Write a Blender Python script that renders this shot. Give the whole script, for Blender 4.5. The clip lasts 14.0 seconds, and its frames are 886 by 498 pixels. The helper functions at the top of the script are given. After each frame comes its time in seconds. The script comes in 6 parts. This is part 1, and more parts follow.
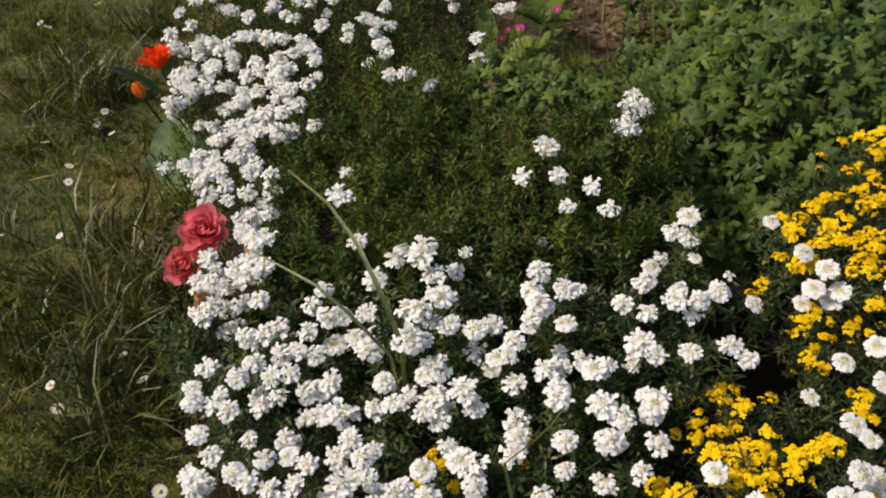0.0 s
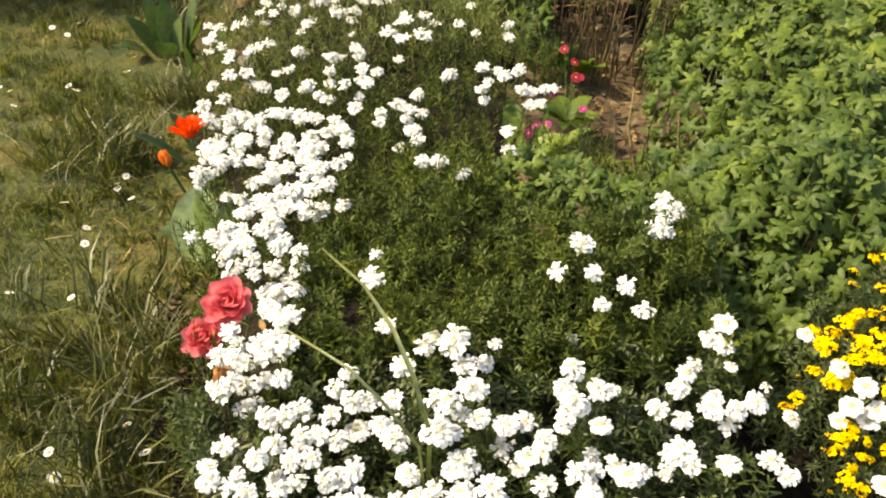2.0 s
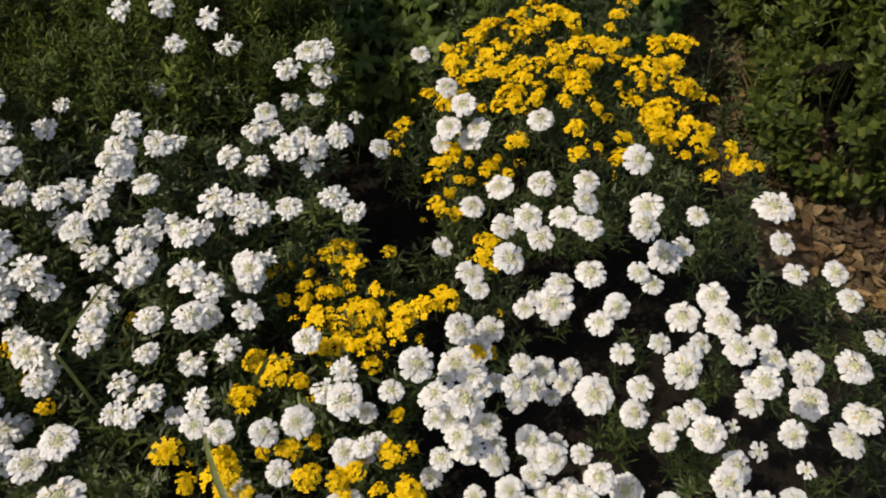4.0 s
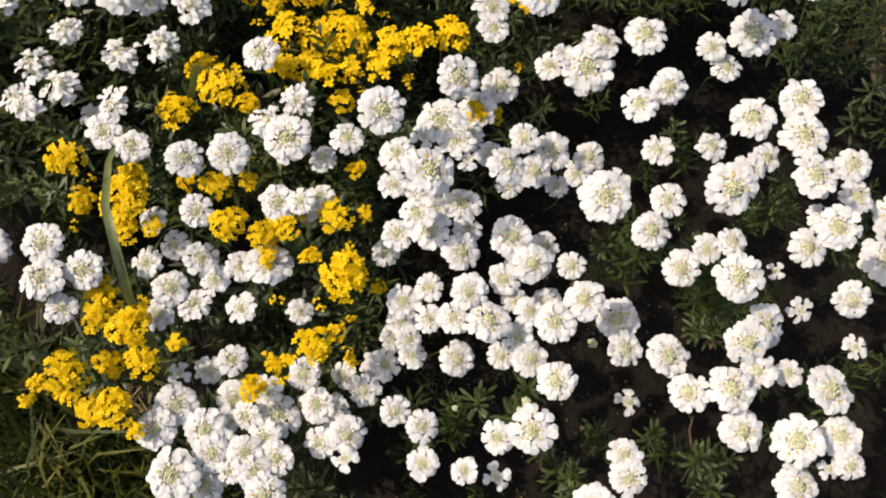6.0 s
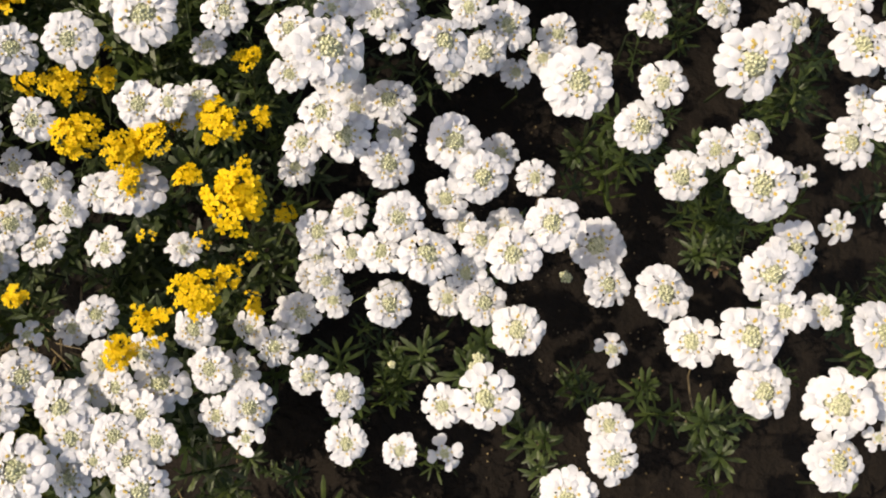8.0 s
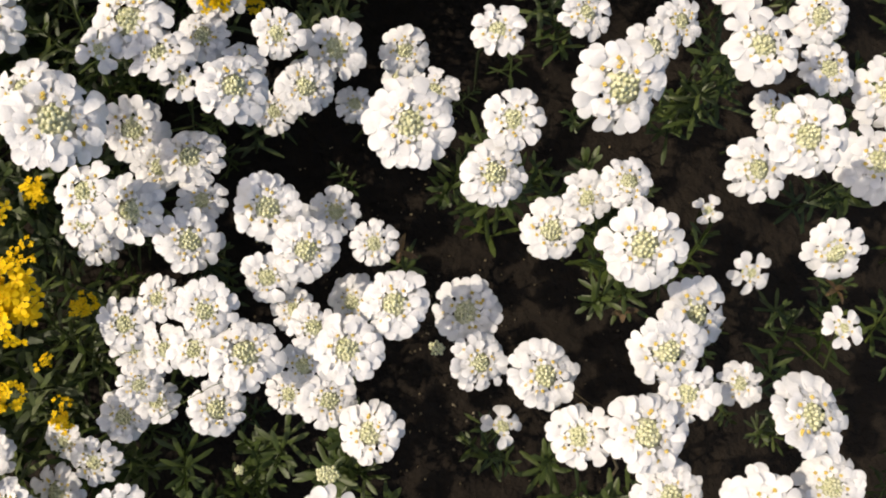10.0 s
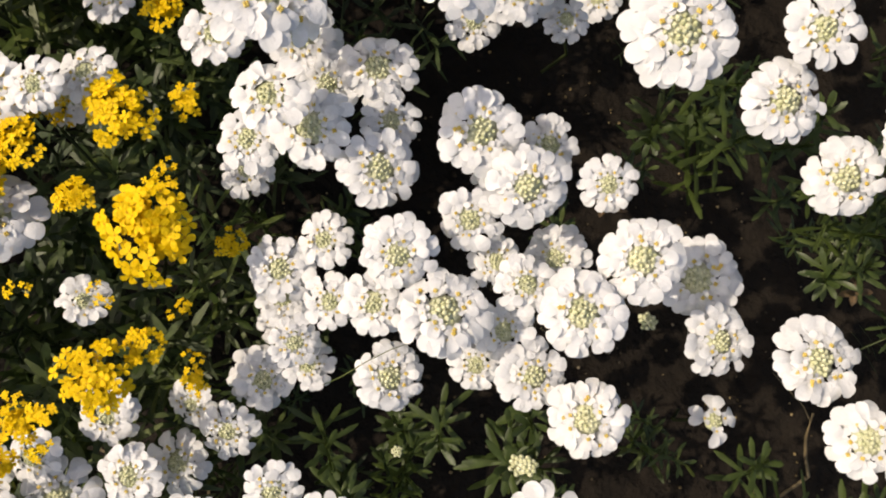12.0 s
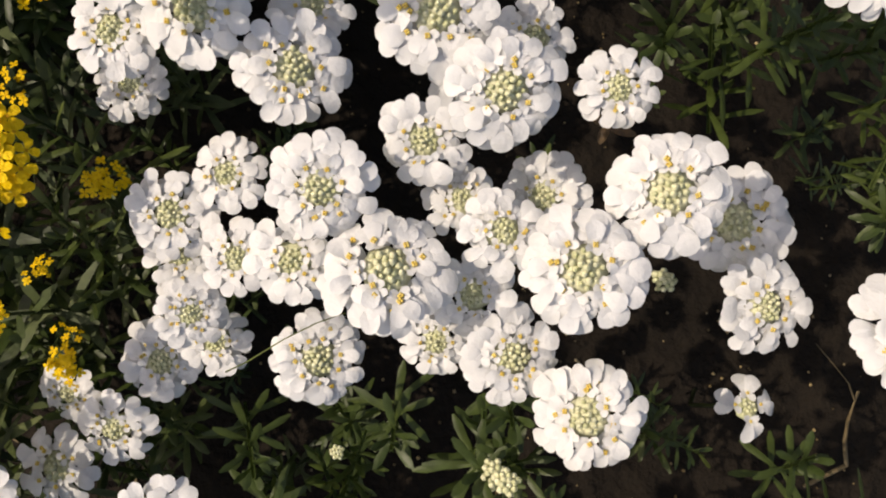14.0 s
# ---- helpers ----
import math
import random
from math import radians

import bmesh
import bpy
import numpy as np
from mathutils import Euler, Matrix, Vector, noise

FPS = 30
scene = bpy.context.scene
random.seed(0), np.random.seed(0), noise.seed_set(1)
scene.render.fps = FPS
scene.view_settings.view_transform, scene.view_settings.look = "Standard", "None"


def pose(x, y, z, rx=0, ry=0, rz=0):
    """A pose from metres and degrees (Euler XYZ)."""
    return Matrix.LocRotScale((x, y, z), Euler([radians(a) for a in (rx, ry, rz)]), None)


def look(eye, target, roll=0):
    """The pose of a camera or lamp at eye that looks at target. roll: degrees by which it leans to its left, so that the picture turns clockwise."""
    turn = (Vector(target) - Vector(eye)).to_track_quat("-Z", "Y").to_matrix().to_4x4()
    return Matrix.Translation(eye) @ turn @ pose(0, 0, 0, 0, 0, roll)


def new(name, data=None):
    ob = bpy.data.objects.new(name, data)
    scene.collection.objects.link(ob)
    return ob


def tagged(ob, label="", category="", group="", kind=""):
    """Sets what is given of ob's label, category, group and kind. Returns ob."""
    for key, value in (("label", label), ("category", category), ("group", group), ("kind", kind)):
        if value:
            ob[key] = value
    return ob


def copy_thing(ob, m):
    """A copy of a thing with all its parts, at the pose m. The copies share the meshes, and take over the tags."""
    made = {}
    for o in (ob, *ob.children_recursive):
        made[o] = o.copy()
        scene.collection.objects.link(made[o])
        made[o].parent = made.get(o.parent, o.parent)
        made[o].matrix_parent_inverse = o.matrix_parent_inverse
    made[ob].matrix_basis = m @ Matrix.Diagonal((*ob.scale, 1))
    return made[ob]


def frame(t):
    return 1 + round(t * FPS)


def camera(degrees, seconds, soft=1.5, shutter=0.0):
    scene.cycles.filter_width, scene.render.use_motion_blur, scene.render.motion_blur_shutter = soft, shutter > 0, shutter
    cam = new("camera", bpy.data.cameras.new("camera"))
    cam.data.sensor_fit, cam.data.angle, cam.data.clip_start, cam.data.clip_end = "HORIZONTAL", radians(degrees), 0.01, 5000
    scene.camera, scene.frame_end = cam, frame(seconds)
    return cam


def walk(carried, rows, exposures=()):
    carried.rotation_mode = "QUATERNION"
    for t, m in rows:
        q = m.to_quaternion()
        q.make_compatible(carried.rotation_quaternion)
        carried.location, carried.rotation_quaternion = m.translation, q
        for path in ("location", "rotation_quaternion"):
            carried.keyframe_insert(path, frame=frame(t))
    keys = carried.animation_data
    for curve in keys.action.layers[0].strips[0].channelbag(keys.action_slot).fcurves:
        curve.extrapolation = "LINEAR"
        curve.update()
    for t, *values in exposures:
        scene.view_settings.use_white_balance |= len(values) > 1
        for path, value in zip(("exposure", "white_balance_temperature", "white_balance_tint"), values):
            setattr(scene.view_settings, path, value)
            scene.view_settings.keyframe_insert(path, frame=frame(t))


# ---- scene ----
cam = camera(56.0, 14.0, 2.0)
PATH = [
    (0, (0.022, 0.031, 1.033), (-0.009, 1.557, -0.259), -0.2),
    (0.3, (0.011, 0.032, 1.064), (-0.065, 1.636, -0.128), -1.9),
    (0.5, (0.004, 0.03, 1.074), (-0.069, 1.69, -0.04), -1.7),
    (0.7, (-0.011, 0.032, 1.087), (-0.068, 1.748, 0.062), 0.1),
    (1, (-0.031, 0.023, 1.097), (-0.103, 1.78, 0.145), 1.5),
    (1.2, (-0.042, 0.024, 1.098), (-0.126, 1.798, 0.178), 2.4),
    (1.5, (-0.049, 0.026, 1.079), (-0.139, 1.784, 0.129), 2.7),
    (1.7, (-0.045, 0.031, 1.058), (-0.119, 1.748, 0.036), 3.0),
    (2, (-0.035, 0.042, 1.025), (-0.054, 1.694, -0.102), 4.1),
    (2.2, (-0.017, 0.052, 1.015), (0.012, 1.657, -0.178), 4.0),
    (2.5, (0.019, 0.057, 1.002), (0.111, 1.621, -0.242), 3.4),
    (2.7, (0.066, 0.053, 0.995), (0.162, 1.588, -0.283), 2.1),
    (3, (0.145, 0.043, 0.99), (0.248, 1.533, -0.34), 2.7),
    (3.2, (0.198, 0.038, 0.991), (0.306, 1.500, -0.369), 3.0),
    (3.5, (0.255, 0.044, 0.984), (0.401, 1.444, -0.437), 4.0),
    (3.7, (0.289, 0.074, 0.973), (0.489, 1.417, -0.495), 4.7),
    (4, (0.313, 0.109, 0.947), (0.621, 1.366, -0.578), 6.8),
    (4.2, (0.319, 0.12, 0.935), (0.635, 1.298, -0.65), 7.4),
    (6.3, (0.404, 0.212, 0.78), (0.563, 0.943, -1.075), 17.5),
    (6.5, (0.405, 0.218, 0.766), (0.575, 0.931, -1.095), 18.2),
    (7, (0.41, 0.23, 0.733), (0.602, 0.891, -1.144), 20.4),
    (7.5, (0.426, 0.242, 0.7), (0.643, 0.85, -1.193), 22.6),
    (8, (0.442, 0.255, 0.676), (0.658, 0.822, -1.229), 23.0),
    (8.5, (0.461, 0.271, 0.658), (0.698, 0.812, -1.252), 24.2),
    (8.7, (0.471, 0.277, 0.655), (0.712, 0.808, -1.258), 23.9),
    (10.8, (0.519, 0.336, 0.581), (0.807, 0.809, -1.341), 27.8),
    (11, (0.506, 0.336, 0.572), (0.768, 0.804, -1.355), 26.5),
    (11.3, (0.481, 0.334, 0.561), (0.710, 0.792, -1.372), 24.8),
    (11.5, (0.468, 0.329, 0.56), (0.681, 0.786, -1.375), 24.3),
    (12, (0.451, 0.328, 0.541), (0.656, 0.788, -1.394), 24.2),
    (12.5, (0.454, 0.334, 0.519), (0.67, 0.745, -1.427), 27.9),
    (13, (0.46, 0.336, 0.498), (0.682, 0.74, -1.448), 28.6),
    (13.2, (0.460, 0.336, 0.490), (0.695, 0.735, -1.456), 30.2),
    (13.5, (0.462, 0.337, 0.482), (0.709, 0.72, -1.466), 32.2),
    (14, (0.468, 0.34, 0.464), (0.719, 0.704, -1.486), 34.0),
]
LIGHT = [
    (0, 0.17, 7180, 12), (0.5, 0.41, 7510, 11), (0.9, 1.07, 8060, 8), (1.2, 1.69, 8610, 7), (1.5, 1.74, 8610, 7), (2, 1.29, 8460, 7), (2.5, 0.77, 8080, 8), (3, 0.42, 7430, 8),
    (3.5, 0.16, 7380, 9), (4.2, -0.09, 7280, 10), (6.3, 0.25, 7220, 13), (8.7, 0.21, 7270, 14), (10.8, 0.24, 7230, 12), (12, 0.20, 7340, 13), (14, 0.07, 7380, 14),
]
walk(cam, [(t, look(eye, target, roll)) for t, eye, target, roll in PATH], LIGHT)

# ---- light: bright late-morning sun from the lawn's side, clear sky ----
SUN_ELEVATION, SUN_AZIMUTH = 47.0, 268.0       # degrees; azimuth clockwise from +y
world = bpy.data.worlds.new("sky")
scene.world = world
world.use_nodes = True
_wt = world.node_tree
_sky = _wt.nodes.new("ShaderNodeTexSky")
_sky.sky_type = "NISHITA"
_sky.sun_disc = False
_sky.dust_density = 3.0
_sky.sun_elevation = radians(SUN_ELEVATION)
_sky.sun_rotation = radians(SUN_AZIMUTH)
_wt.links.new(_sky.outputs[0], _wt.nodes["Background"].inputs[0])
_wt.nodes["Background"].inputs[1].default_value = 0.15
_az, _el = radians(SUN_AZIMUTH), radians(SUN_ELEVATION)
SUN_WAY = Vector((math.sin(_az) * math.cos(_el), math.cos(_az) * math.cos(_el), math.sin(_el)))
sun_data = bpy.data.lights.new("sun", "SUN")
sun_data.energy, sun_data.angle, sun_data.color = 3.45, radians(0.53), (1.0, 0.92, 0.80)
sun = new("sun", sun_data)
sun.matrix_world = look(SUN_WAY * 30, (0, 0, 0))


# ---- materials ----
def material(name, build):
    m = bpy.data.materials.new(name)
    m.use_nodes = True
    m.node_tree.nodes.clear()
    out = m.node_tree.nodes.new("ShaderNodeOutputMaterial")
    m.node_tree.links.new(build(m.node_tree), out.inputs["Surface"])
    return m


def node(tree, kind, links=None, **values):
    n = tree.nodes.new(kind)
    for key, value in values.items():
        key = key.replace("_", " ")
        n.inputs[key].default_value = value
    for key, socket in (links or {}).items():
        tree.links.new(socket, n.inputs[key])
    return n


def ramp(tree, fac, *stops):
    r = tree.nodes.new("ShaderNodeValToRGB")
    while len(r.color_ramp.elements) < len(stops):
        r.color_ramp.elements.new(0.5)
    for el, (at, rgb) in zip(r.color_ramp.elements, stops):
        el.position, el.color = at, (*rgb, 1)
    tree.links.new(fac, r.inputs[0])
    return r.outputs[0]


def mixed(tree, fac, a, b, blend="MIX"):
    m = tree.nodes.new("ShaderNodeMix")
    m.data_type, m.blend_type = "RGBA", blend
    for value, socket in ((fac, m.inputs[0]), (a, m.inputs[6]), (b, m.inputs[7])):
        if isinstance(value, (int, float)):
            socket.default_value = value
        elif isinstance(value, tuple):
            socket.default_value = (*value, 1)
        else:
            tree.links.new(value, socket)
    return m.outputs[2]


def noise_of(tree, scale, detail=3.0):
    co = tree.nodes.new("ShaderNodeTexCoord")
    return node(tree, "ShaderNodeTexNoise", {"Vector": co.outputs["Object"]}, Scale=scale, Detail=detail).outputs[0]


def leaf_material(name, dark, mid, light, rough=0.5, through_light=0.3, grain=260.0, spec=0.4, by_object=False):
    """Leaves: each one its own shade, mottled, partly letting the light through."""
    def build(tree):
        rnd = tree.nodes.new("ShaderNodeObjectInfo").outputs["Random"] if by_object else tree.nodes.new("ShaderNodeNewGeometry").outputs["Random Per Island"]
        col = ramp(tree, rnd, (0.0, dark), (0.5, mid), (1.0, light))
        fine = ramp(tree, noise_of(tree, grain), (0.3, (0.72, 0.72, 0.72)), (0.7, (1.2, 1.2, 1.2)))
        col = mixed(tree, 1.0, col, fine, "MULTIPLY")
        wide = ramp(tree, noise_of(tree, 9.0, 5.0), (0.35, (0.7, 0.75, 0.85)), (0.68, (1.3, 1.2, 0.85)))
        col = mixed(tree, 1.0, col, wide, "MULTIPLY")
        bump = node(tree, "ShaderNodeBump", {"Height": noise_of(tree, grain * 1.5)}, Strength=0.25, Distance=0.001)
        p = node(tree, "ShaderNodeBsdfPrincipled", {"Base Color": col, "Normal": bump.outputs[0]}, Roughness=rough)
        p.inputs["Specular IOR Level"].default_value = spec
        t = node(tree, "ShaderNodeBsdfTranslucent", {"Color": mixed(tree, 1.0, col, (1.15, 1.28, 0.58), "MULTIPLY")})
        s = node(tree, "ShaderNodeMixShader", {1: p.outputs[0], 2: t.outputs[0]})
        s.inputs[0].default_value = through_light
        return s.outputs[0]
    return material(name, build)


def petal_material(name, a, b, through_light=0.25, rough=0.6, grain=300.0, relief=0.0006):
    def build(tree):
        rnd = tree.nodes.new("ShaderNodeNewGeometry").outputs["Random Per Island"]
        col = ramp(tree, rnd, (0.0, a), (1.0, b))
        fine = ramp(tree, noise_of(tree, grain), (0.3, (0.94, 0.94, 0.94)), (0.7, (1.0, 1.0, 1.0)))
        col = mixed(tree, 1.0, col, fine, "MULTIPLY")
        bump = node(tree, "ShaderNodeBump", {"Height": noise_of(tree, grain * 2)}, Strength=0.3, Distance=relief)
        p = node(tree, "ShaderNodeBsdfPrincipled", {"Base Color": col, "Normal": bump.outputs[0]}, Roughness=rough)
        p.inputs["Specular IOR Level"].default_value = 0.25
        t = node(tree, "ShaderNodeBsdfTranslucent", {"Color": col})
        s = node(tree, "ShaderNodeMixShader", {1: p.outputs[0], 2: t.outputs[0]})
        s.inputs[0].default_value = through_light
        return s.outputs[0]
    return material(name, build)


WHITE = petal_material("white_petal", (0.70, 0.707, 0.715), (0.78, 0.785, 0.788), 0.29, 0.6, 9.0, 0.0012)
BUDS = petal_material("pale_green_bud", (0.56, 0.58, 0.33), (0.76, 0.76, 0.54), 0.2)
STAMEN = petal_material("yellow_stamen", (0.72, 0.51, 0.09), (0.84, 0.68, 0.22), 0.2)
GOLD = petal_material("golden_petal", (0.82, 0.53, 0.004), (0.89, 0.65, 0.009), 0.25, 0.6, 16.0, 0.006)
GOLD_EYE = petal_material("golden_eye", (0.55, 0.28, 0.004), (0.7, 0.38, 0.01), 0.1)
PINK = petal_material("coral_pink_petal", (0.78, 0.12, 0.17), (0.87, 0.28, 0.31), 0.5, 0.5, 120.0)
SCARLET = petal_material("scarlet_petal", (0.80, 0.045, 0.008), (0.88, 0.10, 0.012), 0.3, 0.5, 120.0)
ORANGE = petal_material("orange_petal", (0.78, 0.14, 0.02), (0.82, 0.30, 0.06), 0.3, 0.5, 120.0)
PEACH = petal_material("faded_peach_petal", (0.50, 0.20, 0.08), (0.66, 0.36, 0.16), 0.3, 0.6, 120.0)
PALE_YELLOW = petal_material("pale_yellow_petal", (0.72, 0.66, 0.12), (0.80, 0.74, 0.25), 0.3)
MAGENTA = petal_material("magenta_petal", (0.27, 0.012, 0.11), (0.44, 0.05, 0.25), 0.3)
CRIMSON = petal_material("crimson_petal", (0.25, 0.010, 0.03), (0.37, 0.02, 0.06), 0.3)
DAISY_EYE = petal_material("daisy_eye", (0.66, 0.42, 0.02), (0.75, 0.52, 0.05), 0.1)
CANDY_LEAF = leaf_material("candytuft_leaf", (0.022, 0.038, 0.010), (0.038, 0.060, 0.016), (0.078, 0.105, 0.032), 0.45, 0.22, 260.0, 0.35)
# candytuft leaf again, brighter: a sunlit look put into the colour
LIT_CANDY_LEAF = leaf_material("lit_candytuft_leaf", (0.024, 0.041, 0.008), (0.051, 0.078, 0.015), (0.124, 0.150, 0.035), 0.55, 0.25, 260.0, 0.15)
CANDY_STEM = leaf_material("candytuft_stem", (0.016, 0.022, 0.009), (0.025, 0.034, 0.013), (0.04, 0.052, 0.02), 0.7, 0.05, 260.0, 0.15)
GOLD_LEAF = leaf_material("grey_green_leaf", (0.028, 0.046, 0.013), (0.045, 0.068, 0.019), (0.072, 0.096, 0.034), 0.6, 0.2)
GERANIUM = leaf_material("cranesbill_leaf", (0.040, 0.071, 0.017), (0.067, 0.111, 0.025), (0.112, 0.160, 0.037), 0.5, 0.28, 140.0, 0.2)
GERANIUM_STEM = leaf_material("cranesbill_stem", (0.10, 0.10, 0.04), (0.09, 0.13, 0.04), (0.13, 0.16, 0.06), 0.6, 0.1)
BOX_LEAF = leaf_material("box_leaf", (0.038, 0.062, 0.013), (0.068, 0.100, 0.020), (0.15, 0.175, 0.042), 0.42, 0.3, 160.0)
GREY_LEAF = leaf_material("silver_grey_leaf", (0.10, 0.12, 0.06), (0.155, 0.165, 0.085), (0.23, 0.23, 0.125), 0.6, 0.25, 120.0)
LIME_LEAF = leaf_material("lime_green_leaf", (0.075, 0.13, 0.024), (0.12, 0.19, 0.034), (0.20, 0.26, 0.05), 0.5, 0.4, 120.0)
TULIP_LEAF = leaf_material("tulip_leaf", (0.045, 0.085, 0.032), (0.068, 0.118, 0.046), (0.11, 0.16, 0.068), 0.42, 0.3, 60.0, 0.5)
GLAUCOUS = leaf_material("glaucous_leaf", (0.18, 0.26, 0.15), (0.24, 0.33, 0.20), (0.30, 0.38, 0.25), 0.5, 0.35, 60.0, 0.4)
GRASS = leaf_material("grass_blade", (0.042, 0.060, 0.009), (0.074, 0.095, 0.014), (0.175, 0.172, 0.036), 0.58, 0.35, 150.0)
COARSE_GRASS = leaf_material("coarse_grass_blade", (0.028, 0.038, 0.008), (0.052, 0.065, 0.012), (0.135, 0.136, 0.038), 0.5, 0.22, 150.0, 0.6)
LONG_GRASS = leaf_material("long_grass_blade", (0.09, 0.118, 0.042), (0.14, 0.17, 0.07), (0.23, 0.245, 0.13), 0.45, 0.3, 90.0)
DRY = leaf_material("dry_stem", (0.065, 0.049, 0.026), (0.15, 0.113, 0.062), (0.33, 0.255, 0.15), 0.8, 0.05, 120.0, 0.2)
DEAD_LEAF = leaf_material("dead_leaf", (0.045, 0.030, 0.018), (0.11, 0.072, 0.040), (0.24, 0.17, 0.10), 0.75, 0.1, 120.0, 0.2)
BROWN_STEM = leaf_material("brown_stem", (0.034, 0.024, 0.014), (0.075, 0.054, 0.030), (0.19, 0.145, 0.082), 0.75, 0.05, 120.0, 0.2)
RED_LEAF = leaf_material("bronze_red_leaf", (0.055, 0.032, 0.018), (0.10, 0.062, 0.034), (0.16, 0.12, 0.06), 0.6, 0.3, 120.0)
GRASSY_LEAF = leaf_material("grassy_leaf", (0.046, 0.070, 0.016), (0.098, 0.132, 0.034), (0.23, 0.25, 0.085), 0.58, 0.3, 120.0)
MAUVE = petal_material("mauve_petal", (0.42, 0.10, 0.20), (0.55, 0.2, 0.3), 0.3)
HEDGE_LEAF = leaf_material("hedge_leaf", (0.02, 0.04, 0.014), (0.035, 0.065, 0.02), (0.05, 0.09, 0.03), 0.5, 0.1, 60.0)


def humus_build(tree):
    # dark humus, coloured near black to carry the shade between plants too
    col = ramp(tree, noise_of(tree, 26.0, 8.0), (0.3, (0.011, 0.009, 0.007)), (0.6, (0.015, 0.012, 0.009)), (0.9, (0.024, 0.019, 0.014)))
    bump = node(tree, "ShaderNodeBump", {"Height": noise_of(tree, 60.0, 8.0)}, Strength=0.9, Distance=0.012)
    p = node(tree, "ShaderNodeBsdfPrincipled", {"Base Color": col, "Normal": bump.outputs[0]}, Roughness=0.95)
    p.inputs["Specular IOR Level"].default_value = 0.08
    return p.outputs[0]


def soil_build(tree):
    col = ramp(tree, noise_of(tree, 22.0, 8.0), (0.3, (0.05, 0.034, 0.018)), (0.55, (0.13, 0.09, 0.048)), (0.8, (0.27, 0.2, 0.11)))
    col = mixed(tree, 1.0, col, ramp(tree, noise_of(tree, 2.2), (0.3, (0.6, 0.6, 0.6)), (0.75, (1.25, 1.2, 1.1))), "MULTIPLY")
    bump = node(tree, "ShaderNodeBump", {"Height": noise_of(tree, 60.0, 8.0)}, Strength=0.9, Distance=0.012)
    return node(tree, "ShaderNodeBsdfPrincipled", {"Base Color": col, "Normal": bump.outputs[0]}, Roughness=0.95).outputs[0]


def lawn_build(tree):
    moss = ramp(tree, noise_of(tree, 5.5, 6.0), (0.36, (0.030, 0.044, 0.005)), (0.5, (0.058, 0.066, 0.007)), (0.62, (0.090, 0.075, 0.011)), (0.75, (0.042, 0.050, 0.006)))
    col = mixed(tree, 1.0, moss, ramp(tree, noise_of(tree, 70.0, 6.0), (0.3, (0.38, 0.42, 0.4)), (0.7, (1.42, 1.36, 1.15))), "MULTIPLY")
    bump = node(tree, "ShaderNodeBump", {"Height": noise_of(tree, 110.0, 6.0)}, Strength=0.9, Distance=0.012)
    return node(tree, "ShaderNodeBsdfPrincipled", {"Base Color": col, "Normal": bump.outputs[0]}, Roughness=0.9).outputs[0]


def stone_build(tree):
    col = ramp(tree, noise_of(tree, 30.0, 8.0), (0.3, (0.16, 0.15, 0.13)), (0.7, (0.34, 0.32, 0.28)))
    bump = node(tree, "ShaderNodeBump", {"Height": noise_of(tree, 55.0, 8.0)}, Strength=0.6, Distance=0.01)
    return node(tree, "ShaderNodeBsdfPrincipled", {"Base Color": col, "Normal": bump.outputs[0]}, Roughness=0.85).outputs[0]


HUMUS, SOIL, MOSS, STONE = material("shade_dark_humus", humus_build), material("dry_soil", soil_build), material("mossy_lawn", lawn_build), material("weathered_stone", stone_build)


